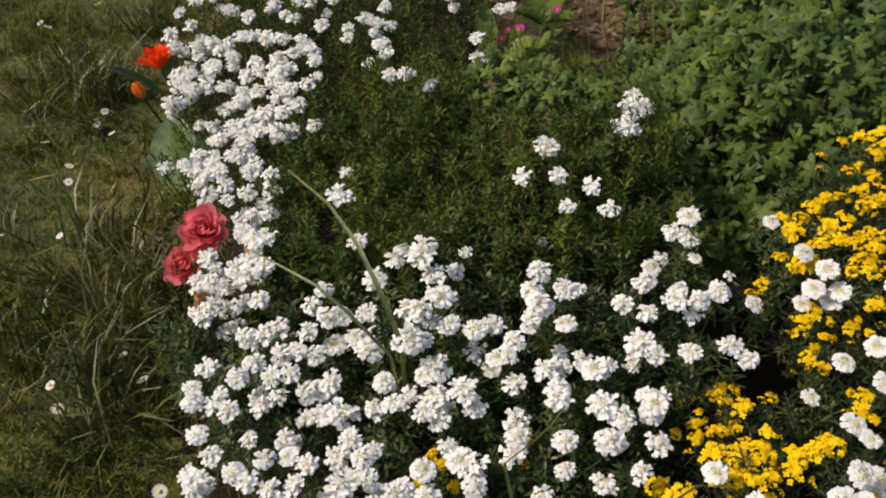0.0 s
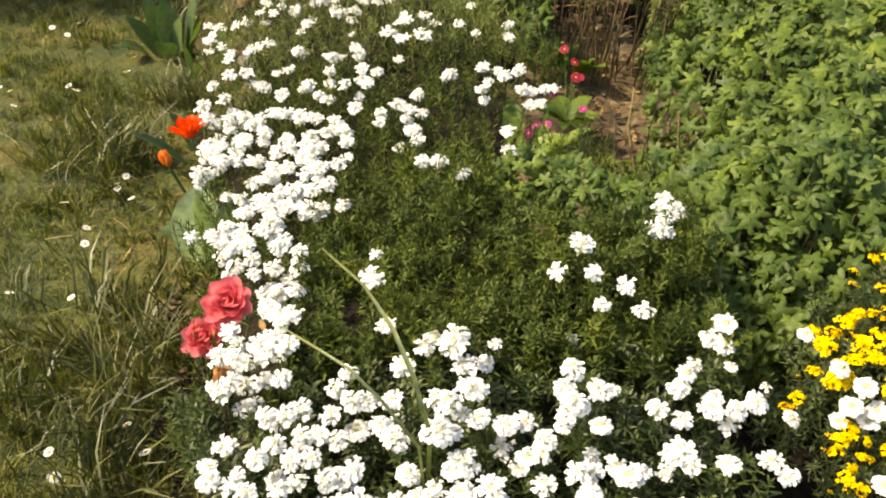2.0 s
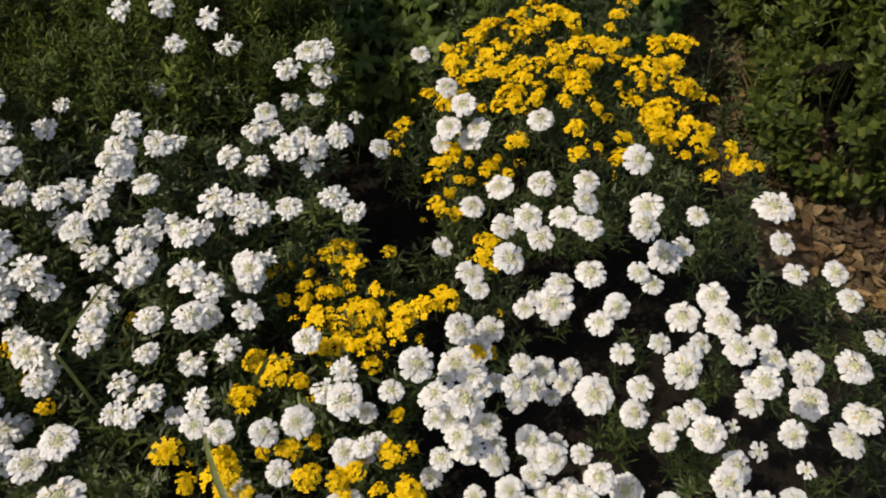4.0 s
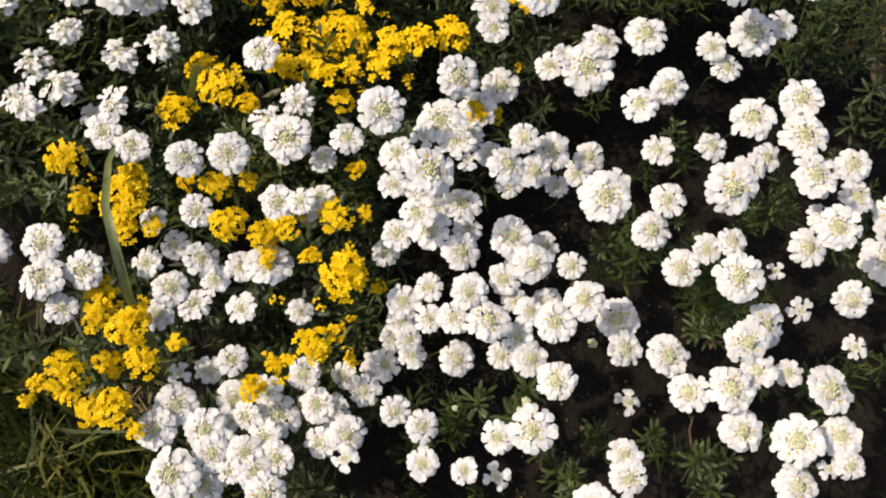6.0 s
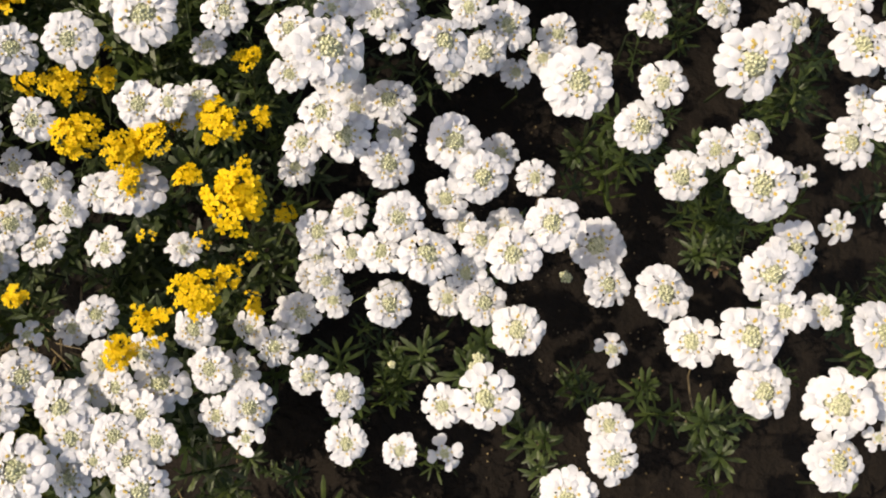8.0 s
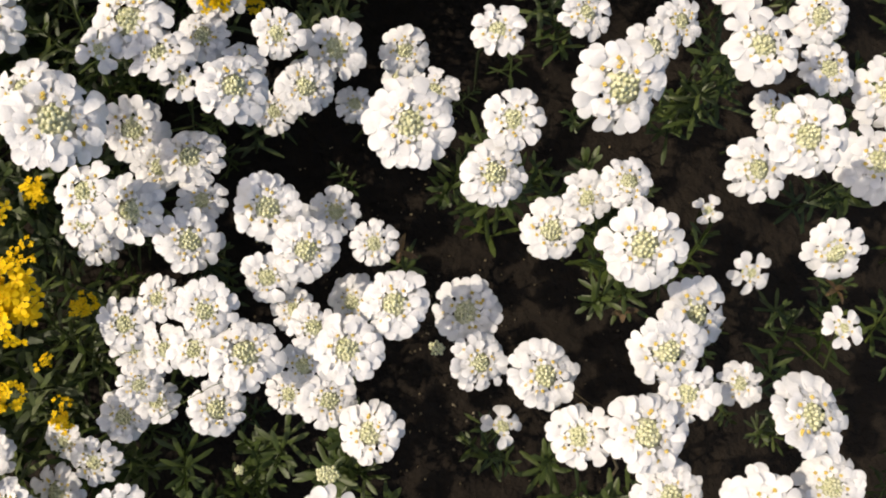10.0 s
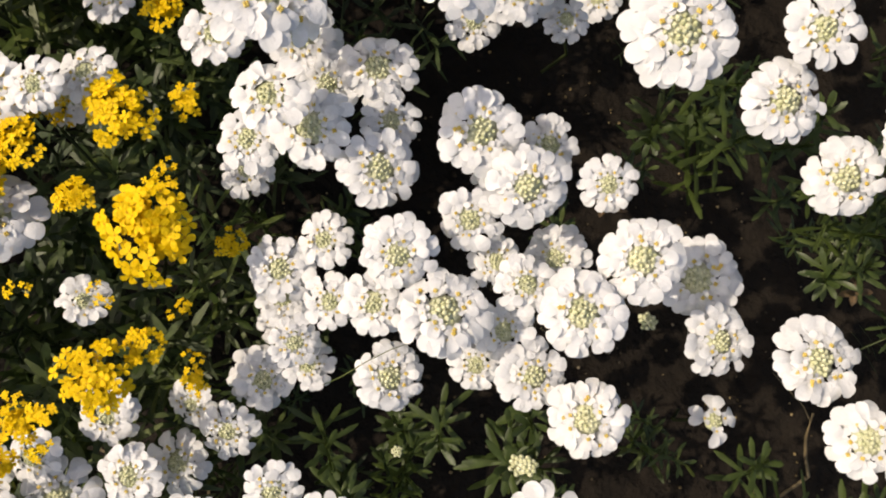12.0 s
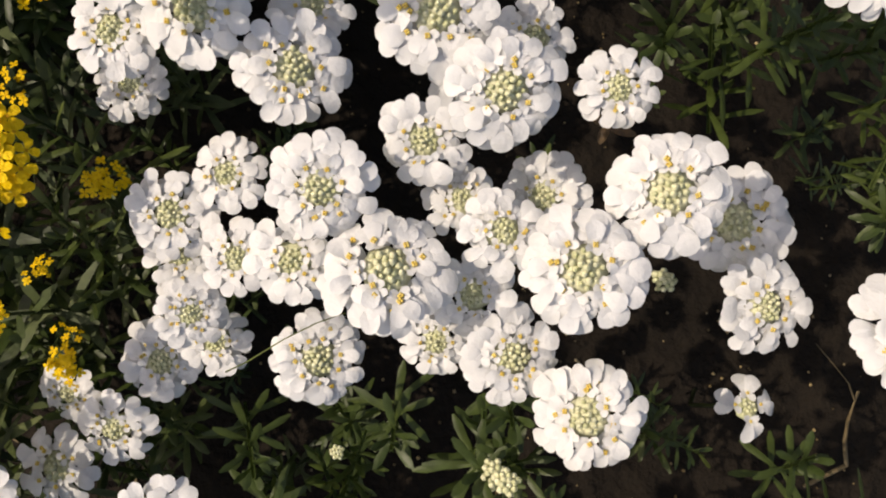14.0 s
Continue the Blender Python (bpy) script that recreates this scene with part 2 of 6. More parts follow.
# ---- mesh tools ----
class Shape:
    """Gathers vertices and faces, with a material slot for each face."""

    def __init__(self):
        self.v, self.f, self.m = [], [], []

    def grid(self, rows, slot=0, close=False):
        """A sheet through rows of points, each row of one length."""
        a, n = len(self.v), len(rows[0])
        for r in rows:
            self.v += [tuple(p) for p in r]
        for i in range(len(rows) - 1):
            for j in range(n if close else n - 1):
                k = (j + 1) % n
                self.f.append((a + i * n + j, a + i * n + k, a + (i + 1) * n + k, a + (i + 1) * n + j))
                self.m.append(slot)

    def ball(self, c, r, slot=0, tall=1.0, n=6, rings=4):
        c, rows = Vector(c), []
        for i in range(rings + 1):
            t = math.pi * i / rings
            rows.append([c + Vector((max(0.02, math.sin(t)) * r * math.cos(2 * math.pi * j / n), max(0.02, math.sin(t)) * r * math.sin(2 * math.pi * j / n), -r * tall * math.cos(t))) for j in range(n)])
        self.grid(rows, slot, True)

    def tube(self, points, radius, slot=0, n=4, end=0.5):
        rows = []
        for i, p in enumerate(points):
            p = Vector(p)
            way = (Vector(points[min(i + 1, len(points) - 1)]) - Vector(points[max(i - 1, 0)])).normalized()
            side = way.orthogonal().normalized()
            up, r = way.cross(side), radius * (1 + (end - 1) * i / max(1, len(points) - 1))
            rows.append([p + (side * math.cos(2 * math.pi * j / n) + up * math.sin(2 * math.pi * j / n)) * r for j in range(n)])
        self.grid(rows, slot, True)

    def blade(self, points, widths, side, slot=0, fold=0.15):
        """A leaf blade along points, folded a little along its midrib."""
        rows = []
        for i, (p, w) in enumerate(zip(points, widths)):
            p = Vector(p)
            way = (Vector(points[min(i + 1, len(points) - 1)]) - Vector(points[max(i - 1, 0)])).normalized()
            s = (Vector(side) - way * way.dot(Vector(side))).normalized()
            up = s.cross(way)
            rows.append([p - s * w + up * fold * w, p, p + s * w + up * fold * w])
        self.grid(rows, slot)

    def strip(self, points, widths, side, slot=0):
        """A flat narrow leaf."""
        self.grid([[Vector(p) - Vector(side) * w, Vector(p) + Vector(side) * w] for p, w in zip(points, widths)], slot)

    def mesh(self, name, *materials, smooth=True):
        me = bpy.data.meshes.new(name)
        me.from_pydata(self.v, [], self.f)
        for m in materials:
            me.materials.append(m)
        if len(materials) > 1:
            me.polygons.foreach_set("material_index", self.m)
        me.polygons.foreach_set("use_smooth", [smooth] * len(self.f))
        return me

    def welded(self):
        """The same shape with points that coincide joined."""
        s, seen, to = Shape(), {}, []
        for p in self.v:
            key = tuple(round(c, 6) for c in p)
            if key not in seen:
                seen[key] = len(s.v)
                s.v.append(p)
            to.append(seen[key])
        s.f, s.m = [tuple(to[i] for i in f) for f in self.f], self.m
        return s

    def arrays(self):
        return np.array(self.v, float), np.array(self.f, np.int32)


def scattered(name, shapes, picks, poses, *materials):
    """One mesh of many copies: shapes[picks[i]] at poses[i] (4 x 4)."""
    V, F, count = [], [], 0
    picks, poses = np.array(picks), np.array([np.array(p) for p in poses])
    for k, s in enumerate(shapes):
        sel = poses[picks == k]
        if not len(sel):
            continue
        v, f = s.arrays()
        vv = np.einsum("nij,vj->nvi", sel[:, :3, :3], v) + sel[:, None, :3, 3]
        ff = f[None] + (np.arange(len(sel)) * len(v))[:, None, None] + count
        V.append(vv.reshape(-1, 3))
        F.append(ff.reshape(-1, 4))
        count += len(sel) * len(v)
    V, F = np.concatenate(V), np.concatenate(F)
    me = bpy.data.meshes.new(name)
    me.vertices.add(len(V))
    me.vertices.foreach_set("co", V.astype(np.float32).ravel())
    me.loops.add(F.size)
    me.loops.foreach_set("vertex_index", F.ravel().astype(np.int32))
    me.polygons.add(len(F))
    me.polygons.foreach_set("loop_start", np.arange(0, F.size, 4, dtype=np.int32))
    me.polygons.foreach_set("use_smooth", np.ones(len(F), bool))
    for m in materials:
        me.materials.append(m)
    me.update(calc_edges=True)
    return me


def thing(name, at, label, category, group="", kind=""):
    ob = new(name)
    ob.empty_display_size = 0.05
    ob.location = at
    return tagged(ob, label, category, group, kind)


def part(name, me, parent, m=None, label="", kind=""):
    """One mesh object under a thing or a part, at the pose m of the world."""
    ob = new(name, me)
    ob.parent = parent
    base = Vector(parent.location) if parent.parent is None else Vector(parent.location) + Vector(parent.parent.location)
    ob.matrix_basis = Matrix.Translation(-base) @ (m or Matrix())
    return tagged(ob, label, "", "", kind)


def sub(name, me, parent, label=""):
    """A sub-part that lies in its part's own axes."""
    ob = new(name, me)
    ob.parent = parent
    return tagged(ob, label)


def turned(at, axis, spin=0.0, size=1.0):
    """A pose that stands at a place with its z along axis, turned about it."""
    q = Vector((0, 0, 1)).rotation_difference(Vector(axis).normalized())
    return Matrix.Translation(at) @ q.to_matrix().to_4x4() @ Matrix.Rotation(spin, 4, "Z") @ Matrix.Scale(size, 4)


R = random.Random(7)


def lean(amount):
    return Vector((R.gauss(0, amount), R.gauss(0, amount), 1))


# ---- the ground: lawn, and the flower bed a little higher ----
LAWN = -0.105
EDGE = ((-3.0, 1.6), (0.2, 0.25), (0.34, 0.13), (0.5, -0.15), (0.9, -0.46), (1.1, -0.53), (1.5, -0.6), (2.1, -0.76), (2.7, -0.97), (3.3, -1.2), (5.0, -1.8), (9.0, -3.0))


def edge(y):
    return float(np.interp(y, [a for a, _ in EDGE], [b for _, b in EDGE]))


def ground_z(x, y):
    e = (x - edge(y)) / 0.28
    e = min(1.0, max(0.0, e))
    bumps = 0.012 * noise.noise((x * 6, y * 6, 0)) + 0.006 * noise.noise((x * 23, y * 23, 4))
    return LAWN + 0.12 * e * e * (3 - 2 * e) + bumps


def build_ground():
    def steps(near_a, near_b, fine, far_a, far_b):
        inner = np.arange(near_a, near_b + 1e-6, fine)
        out_a = near_a - np.geomspace(fine * 2, near_a - far_a, 22)[::-1]
        out_b = near_b + np.geomspace(fine * 2, far_b - near_b, 22)
        return [float(k) for k in (*out_a, *inner, *out_b)]
    xs, ys = steps(-2.6, 2.4, 0.035, -400, 400), steps(-0.2, 5.6, 0.035, -400, 400)
    s = Shape()
    s.grid([[(x, y, ground_z(x, y)) for x in xs] for y in ys])
    for i, f in enumerate(s.f):
        x, y = (sum(s.v[k][a] for k in f) / 4 for a in (0, 1))
        wob = 0.05 * noise.noise((x * 9, y * 9, 2))
        far = 1.25 if y < 0.6 else min(2.45 + 0.15 * max(0.0, y - 2), 1.25 + 1.6 * (y - 0.6))
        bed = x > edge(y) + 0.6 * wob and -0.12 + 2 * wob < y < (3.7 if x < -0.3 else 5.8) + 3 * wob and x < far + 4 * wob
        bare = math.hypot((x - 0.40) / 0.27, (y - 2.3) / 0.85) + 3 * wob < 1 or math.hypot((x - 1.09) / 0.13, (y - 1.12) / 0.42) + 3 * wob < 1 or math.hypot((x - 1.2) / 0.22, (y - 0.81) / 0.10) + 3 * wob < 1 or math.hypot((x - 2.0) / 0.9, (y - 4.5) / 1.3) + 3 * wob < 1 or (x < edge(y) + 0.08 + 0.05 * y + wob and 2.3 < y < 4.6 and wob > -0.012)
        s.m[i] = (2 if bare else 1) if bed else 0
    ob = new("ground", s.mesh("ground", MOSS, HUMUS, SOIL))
    tagged(ob, "mossy lawn running into the dark bare soil of a flower bed", "ground", "", "structure")


build_ground()


# ---- candytuft: white flower heads over dark evergreen shoots ----
def add_petal(s, at, way, up, length, width, droop, cup, slot=0, tiny=False):
    """A rounded petal, widest beyond its middle, a little cupped and waved."""
    at, way, up = Vector(at), Vector(way).normalized(), Vector(up).normalized()
    side = way.cross(up).normalized()
    up = side.cross(way)
    rows = []
    wave = 0.07 * math.sin(37 * length + 91 * width + 53 * at.x)
    skew = 0.10 * math.sin(71 * at.y + 29 * length)
    for t, w in ((0.0, 0.2), (0.6, 0.5), (1.0, 0.26)) if tiny else ((0.0, 0.13), (0.25, 0.30), (0.5, 0.455), (0.72, 0.50), (0.88, 0.41), (0.97, 0.23), (1.0, 0.07)):
        mid = at + way * (t * length) + up * (length * (0.12 * math.sin(t * 3.0) - droop * t * t))
        w *= 1 + 0.07 * math.sin(11 * t + 300 * length + 70 * at.y)
        rows.append([mid + side * ((k + skew * t * (1 - k * k)) * w * width) + up * ((cup * k * k + wave * k * t) * w * width) for k in ((-1, 0, 1) if tiny else (-1, -0.45, 0.45, 1))])
    s.grid(rows, slot)


def flower_head_shape(rnd, rings, dome, centre, rag=1.0, skirt=9, knobs=19):
    """A corymb one unit across. rings: (florets, radius, petal length), from the middle outwards; skirt: the lowest petals, under the
    last ring. rag: how unruly it is. Returns petals, buds and stamens."""
    petals, buds, stamens = Shape(), Shape(), Shape()
    for ring, (n, radius, length) in enumerate(rings):
        spin = rnd.uniform(0, 6.28)
        for i in range(n):
            if rag > 2 and ring and rnd.random() < 0.16:
                continue
            a = spin + 2 * math.pi * (i + rnd.uniform(-0.16, 0.16) * rag) / n
            r = radius * (1 + rnd.uniform(-0.10, 0.08) * rag)
            out = Vector((math.cos(a), math.sin(a), 0))
            c = out * r + Vector((0, 0, dome * (1 - (r / 0.5) ** 2) + rnd.uniform(-0.022, 0.022) * rag))
            up = (Vector((0, 0, 1)) + out * (2.4 * dome * r * rnd.uniform(0.6, 1.5)) + Vector((rnd.gauss(0, 0.09), rnd.gauss(0, 0.09), 0)) * rag).normalized()
            along = (out - up * out.dot(up)).normalized()
            across = up.cross(along)
            for k in (-1, 1):
                q = 0.42 + rnd.uniform(-0.12, 0.12) * rag
                ln = length * rnd.uniform(0.88, 1.10)
                add_petal(petals, c, along * math.cos(q) + across * k * math.sin(q) + up * rnd.uniform(-0.16, 0.36) * rag, up, ln, ln * rnd.uniform(0.61, 0.81) * (1.14 - 0.12 * rag), rnd.uniform(0.02, 0.38), rnd.uniform(-0.12, 0.28))
            for k in (-1, 1):
                q = 2.0 + rnd.uniform(-0.25, 0.25) * rag
                small = length * 0.46
                add_petal(petals, c, along * math.cos(q) + across * k * math.sin(q) + up * rnd.uniform(0.25, 0.6), up, small, small * 0.85, 0.05, 0.2, 0, True)
            for k in range(4 if ring == 0 or rnd.random() < 0.3 else 0):
                b = 1.57 * k + a
                stamens.ball(c + up * 0.042 + along * (0.016 + 0.014 * math.cos(b)) + across * 0.015 * math.sin(b), 0.0155, 0, 1.1, 5, 3)
    spin = rnd.uniform(0, 6.28)
    for i in range(skirt):
        a = spin + 2 * math.pi * (i + rnd.uniform(-0.2, 0.2)) / skirt
        out = Vector((math.cos(a), math.sin(a), 0))
        add_petal(petals, out * 0.17 + Vector((0, 0, dome * 0.35)), out + Vector((0, 0, rnd.uniform(-0.3, 0.05))), (0, 0, 1), rnd.uniform(0.17, 0.23), rnd.uniform(0.16, 0.22), 0.15, 0.1)
    for i in range(knobs):
        r, a = centre * math.sqrt((i + 0.3) / knobs), 2.4 * i
        size = centre * (0.205 if knobs > 20 else 0.235 if knobs > 12 else 0.31) * rnd.uniform(0.8, 1.2)
        buds.ball((r * math.cos(a), r * math.sin(a), dome * (1 - (r / 0.5) ** 2) + 0.015 - 0.3 * r + 0.012 * math.cos(5 * a)), size, 0, 1.15, 5, 3)
    # the receptacle that carries them
    buds.grid([[(r * math.cos(6.28 * j / 8), r * math.sin(6.28 * j / 8), z) for j in range(8)] for r, z in ((0.02, -0.22), (0.08, -0.05), (0.20, dome * 0.62), (0.13, dome * 0.84), (0.01, dome * 0.9))], 0, True)
    return petals, buds, stamens


def head_kinds():
    rnd = random.Random(11)
    kinds = {"small": [], "plain": [], "full": [], "loose": [], "flat": []}
    for k in range(3):
        kinds["small"].append(flower_head_shape(rnd, ((4 + k % 2, 0.18, 0.31),), 0.10, 0.15, 0.9, 0, 14))
    for k in range(8):
        kinds["plain"].append(flower_head_shape(rnd, ((6, 0.185, 0.205), (8, 0.255, 0.25)), 0.18 + 0.03 * (k % 3), 0.145, 1.15, 7, 21))
    for k in range(8):
        kinds["full"].append(flower_head_shape(rnd, ((6 + k % 2, 0.195, 0.19), (8, 0.245, 0.21), (10, 0.29, 0.225)), 0.24 + 0.04 * (k % 2), 0.155, 1.15, 9, 24))
    for k in range(6):
        kinds["loose"].append(flower_head_shape(rnd, ((4, 0.10, 0.17), (7, 0.20, 0.20), (10 + k % 2, 0.295, 0.22)), 0.38 + 0.08 * (k % 3), 0.06, 2.3, 8, 8))
    for k in range(5):
        kinds["flat"].append(flower_head_shape(rnd, ((4, 0.12, 0.19), (7, 0.23, 0.22), (6, 0.31, 0.21)), 0.15 + 0.05 * (k % 3), 0.06, 2.4, 5, 7))
    return {n: [(p.mesh("flower_head", WHITE), b.mesh("head_centre", BUDS), st.mesh("stamen_ring", STAMEN)) for p, b, st in rows] for n, rows in kinds.items()}


KINDS = head_kinds()
PLACED = []          # every flower head: x, y, z


def flower_heads(plant, rows, detail=True, thick=0.0):
    """Heads of a plant: x, y, height and width, in metres. thick: the share that has a lower neighbour."""
    more = [(x + R.gauss(0, 0.024), y + R.gauss(0, 0.03), z - R.uniform(0.0, 0.03), w * R.uniform(0.75, 1.0)) for x, y, z, w in rows if (y > 0.56 or x < 0.15) and R.random() < thick]
    more += [(x + R.gauss(0, 0.03), y + R.gauss(0, 0.02), z - R.uniform(0.0, 0.03), w * 0.95) for x, y, z, w in rows if -0.32 < x < 0.02 and y < 0.62 and R.random() < 0.7]
    more += [(x + R.gauss(0, 0.013), y + R.gauss(0, 0.013), z - R.uniform(0.022, 0.045), max(w * 0.9, 0.022)) for x, y, z, w in rows if 0.33 < x < 0.56 and 0.375 < y < 0.62 and R.random() < 0.28]
    more += [(x + R.gauss(0, 0.045), y + R.gauss(0, 0.06), z - R.uniform(0.0, 0.03), w * R.uniform(0.65, 0.95)) for x, y, z, w in rows if y > 1.95 and R.random() < 0.8]
    for x, y, z, w in (*rows, *more):
        PLACED.append((x, y, z))
        kind = "small" if w < 0.0178 else "full" if w > 0.024 and R.random() < 0.8 else "plain"
        kind = kind if detail else "loose"
        kind = "loose" if y > 0.50 and x < 0.37 and w >= 0.0205 and R.random() < 0.85 else kind
        kind = "flat" if y > 1.9 and R.random() < 0.8 else kind
        petals, buds, stamens = R.choice(KINDS[kind])
        axis = (lean(0.17) + Vector((-0.10, -0.22, 0))).normalized()
        m = turned(Vector((x, y, z)) - axis * ((0.36 if kind == "loose" else 0.22) * w), axis, R.uniform(0, 6.28), w * {"full": 1.02, "plain": 1.04, "small": 1.2, "loose": 1.1, "flat": 1.1}[kind])
        head = part("flower_head", petals, plant, m)
        sub("head_centre", buds, head, "pale green unopened buds")
        if detail:
            sub("stamen_ring", stamens, head, "yellow stamens")


CANDYTUFTS = []

# spreading white candytuft crowded with domed flower heads
_plant, _all = thing("candytuft", (0.6, 0.45, 0.02), "spreading white candytuft crowded with domed flower heads", "candytuft", "candytuft plants"), []
for _sprays in ((
        (0.373, 0.294, 0.200, 0.023), (0.392, 0.281, 0.224, 0.016), (0.392, 0.298, 0.218, 0.027), (0.444, 0.279, 0.238, 0.023),
        (0.471, 0.276, 0.247, 0.019), (0.491, 0.298, 0.254, 0.023), (0.496, 0.276, 0.226, 0.017), (0.546, 0.255, 0.286, 0.027),
        (0.567, 0.272, 0.293, 0.024), (0.572, 0.290, 0.270, 0.023), (0.660, 0.297, 0.326, 0.031), (0.668, 0.273, 0.306, 0.028),
        (0.687, 0.284, 0.311, 0.012), (0.698, 0.286, 0.316, 0.019), (0.369, 0.318, 0.212, 0.026), (0.378, 0.322, 0.176, 0.028),
        (0.385, 0.345, 0.191, 0.021), (0.401, 0.334, 0.197, 0.024), (0.409, 0.358, 0.174, 0.026), (0.423, 0.392, 0.236, 0.025),
        (0.423, 0.384, 0.219, 0.022), (0.423, 0.313, 0.236, 0.022), (0.429, 0.365, 0.235, 0.020), (0.433, 0.359, 0.216, 0.021), (0.415, 0.354, 0.200, 0.024),
),):
    flower_heads(_plant, _sprays, True)
    _all += _sprays
for _sprays in ((
        (0.439, 0.400, 0.249, 0.021), (0.441, 0.379, 0.243, 0.021), (0.441, 0.302, 0.249, 0.023), (0.457, 0.375, 0.262, 0.023),
        (0.458, 0.417, 0.280, 0.027), (0.463, 0.352, 0.242, 0.0262), (0.464, 0.388, 0.281, 0.025), (0.479, 0.370, 0.280, 0.030),
        (0.488, 0.401, 0.277, 0.023), (0.494, 0.356, 0.244, 0.021), (0.498, 0.389, 0.268, 0.019), (0.501, 0.366, 0.262, 0.022),
        (0.505, 0.408, 0.292, 0.027), (0.506, 0.379, 0.279, 0.021), (0.509, 0.300, 0.279, 0.031), (0.511, 0.351, 0.260, 0.025),
        (0.519, 0.367, 0.297, 0.027), (0.527, 0.336, 0.268, 0.027), (0.532, 0.410, 0.290, 0.020), (0.538, 0.383, 0.300, 0.027),
        (0.572, 0.385, 0.261, 0.031), (0.575, 0.362, 0.268, 0.025), (0.592, 0.337, 0.221, 0.0177), (0.596, 0.353, 0.291, 0.029),
),):
    flower_heads(_plant, _sprays, True)
    _all += _sprays
for _sprays in ((
        (0.600, 0.407, 0.311, 0.026), (0.606, 0.328, 0.297, 0.026), (0.609, 0.413, 0.332, 0.020), (0.620, 0.414, 0.346, 0.020),
        (0.622, 0.390, 0.347, 0.031), (0.625, 0.327, 0.320, 0.030), (0.634, 0.355, 0.327, 0.029), (0.635, 0.304, 0.307, 0.027),
        (0.643, 0.340, 0.318, 0.024), (0.650, 0.369, 0.321, 0.030), (0.668, 0.343, 0.310, 0.019), (0.670, 0.415, 0.303, 0.011),
        (0.681, 0.386, 0.309, 0.016), (0.683, 0.329, 0.329, 0.031), (0.692, 0.303, 0.319, 0.026), (0.706, 0.389, 0.328, 0.025),
        (0.709, 0.361, 0.320, 0.015), (0.778, 0.321, 0.276, 0.034), (0.784, 0.400, 0.283, 0.035), (0.373, 0.482, 0.305, 0.023),
        (0.395, 0.487, 0.336, 0.031), (0.407, 0.463, 0.326, 0.023), (0.407, 0.449, 0.307, 0.020), (0.413, 0.431, 0.266, 0.023),
),):
    flower_heads(_plant, _sprays, True)
    _all += _sprays
for _sprays in ((
        (0.424, 0.430, 0.307, 0.024), (0.425, 0.494, 0.297, 0.016), (0.428, 0.438, 0.355, 0.033), (0.435, 0.430, 0.282, 0.029),
        (0.436, 0.508, 0.296, 0.034), (0.448, 0.493, 0.296, 0.027), (0.457, 0.481, 0.295, 0.016), (0.457, 0.456, 0.273, 0.028),
        (0.462, 0.436, 0.274, 0.021), (0.481, 0.465, 0.321, 0.028), (0.490, 0.426, 0.293, 0.029), (0.492, 0.479, 0.266, 0.020),
        (0.496, 0.500, 0.298, 0.022), (0.507, 0.483, 0.283, 0.025), (0.517, 0.430, 0.272, 0.022), (0.520, 0.502, 0.281, 0.029),
        (0.528, 0.484, 0.262, 0.018), (0.546, 0.447, 0.324, 0.035), (0.553, 0.510, 0.263, 0.024), (0.559, 0.470, 0.305, 0.022),
        (0.572, 0.523, 0.323, 0.026), (0.577, 0.427, 0.322, 0.026), (0.583, 0.443, 0.337, 0.023), (0.585, 0.490, 0.319, 0.024),
),):
    flower_heads(_plant, _sprays, True)
    _all += _sprays
for _sprays in ((
        (0.593, 0.538, 0.324, 0.026), (0.619, 0.491, 0.329, 0.021), (0.620, 0.447, 0.354, 0.035), (0.646, 0.477, 0.326, 0.024),
        (0.653, 0.521, 0.324, 0.032), (0.660, 0.489, 0.326, 0.021), (0.681, 0.424, 0.327, 0.026), (0.681, 0.423, 0.363, 0.028),
        (0.683, 0.469, 0.343, 0.032), (0.690, 0.512, 0.324, 0.034), (0.700, 0.452, 0.316, 0.022), (0.731, 0.499, 0.312, 0.026),
        (0.735, 0.477, 0.306, 0.026), (0.762, 0.439, 0.288, 0.036), (0.773, 0.472, 0.292, 0.035), (0.810, 0.420, 0.284, 0.036),
        (0.823, 0.470, 0.289, 0.038), (0.864, 0.496, 0.290, 0.032), (0.447, 0.548, 0.294, 0.033), (0.471, 0.592, 0.297, 0.024),
        (0.472, 0.626, 0.278, 0.030), (0.484, 0.566, 0.261, 0.031), (0.496, 0.588, 0.346, 0.032), (0.522, 0.563, 0.314, 0.019),
),):
    flower_heads(_plant, _sprays, True)
    _all += _sprays
for _sprays in ((
        (0.529, 0.649, 0.334, 0.030), (0.538, 0.555, 0.313, 0.039), (0.539, 0.628, 0.326, 0.028), (0.547, 0.572, 0.323, 0.027),
        (0.555, 0.625, 0.359, 0.028), (0.575, 0.574, 0.334, 0.030), (0.577, 0.610, 0.360, 0.030), (0.580, 0.637, 0.367, 0.028),
        (0.631, 0.583, 0.316, 0.022), (0.631, 0.601, 0.366, 0.032), (0.645, 0.573, 0.308, 0.024), (0.651, 0.644, 0.345, 0.034),
        (0.663, 0.598, 0.319, 0.036), (0.690, 0.540, 0.325, 0.031), (0.690, 0.613, 0.314, 0.024), (0.717, 0.650, 0.319, 0.024),
        (0.804, 0.577, 0.302, 0.026), (0.805, 0.616, 0.305, 0.029), (0.851, 0.577, 0.298, 0.029), (0.853, 0.543, 0.295, 0.028),
        (0.457, 0.698, 0.238, 0.024), (0.489, 0.715, 0.283, 0.030), (0.511, 0.663, 0.306, 0.027), (0.512, 0.705, 0.321, 0.030),
),):
    flower_heads(_plant, _sprays, True)
    _all += _sprays
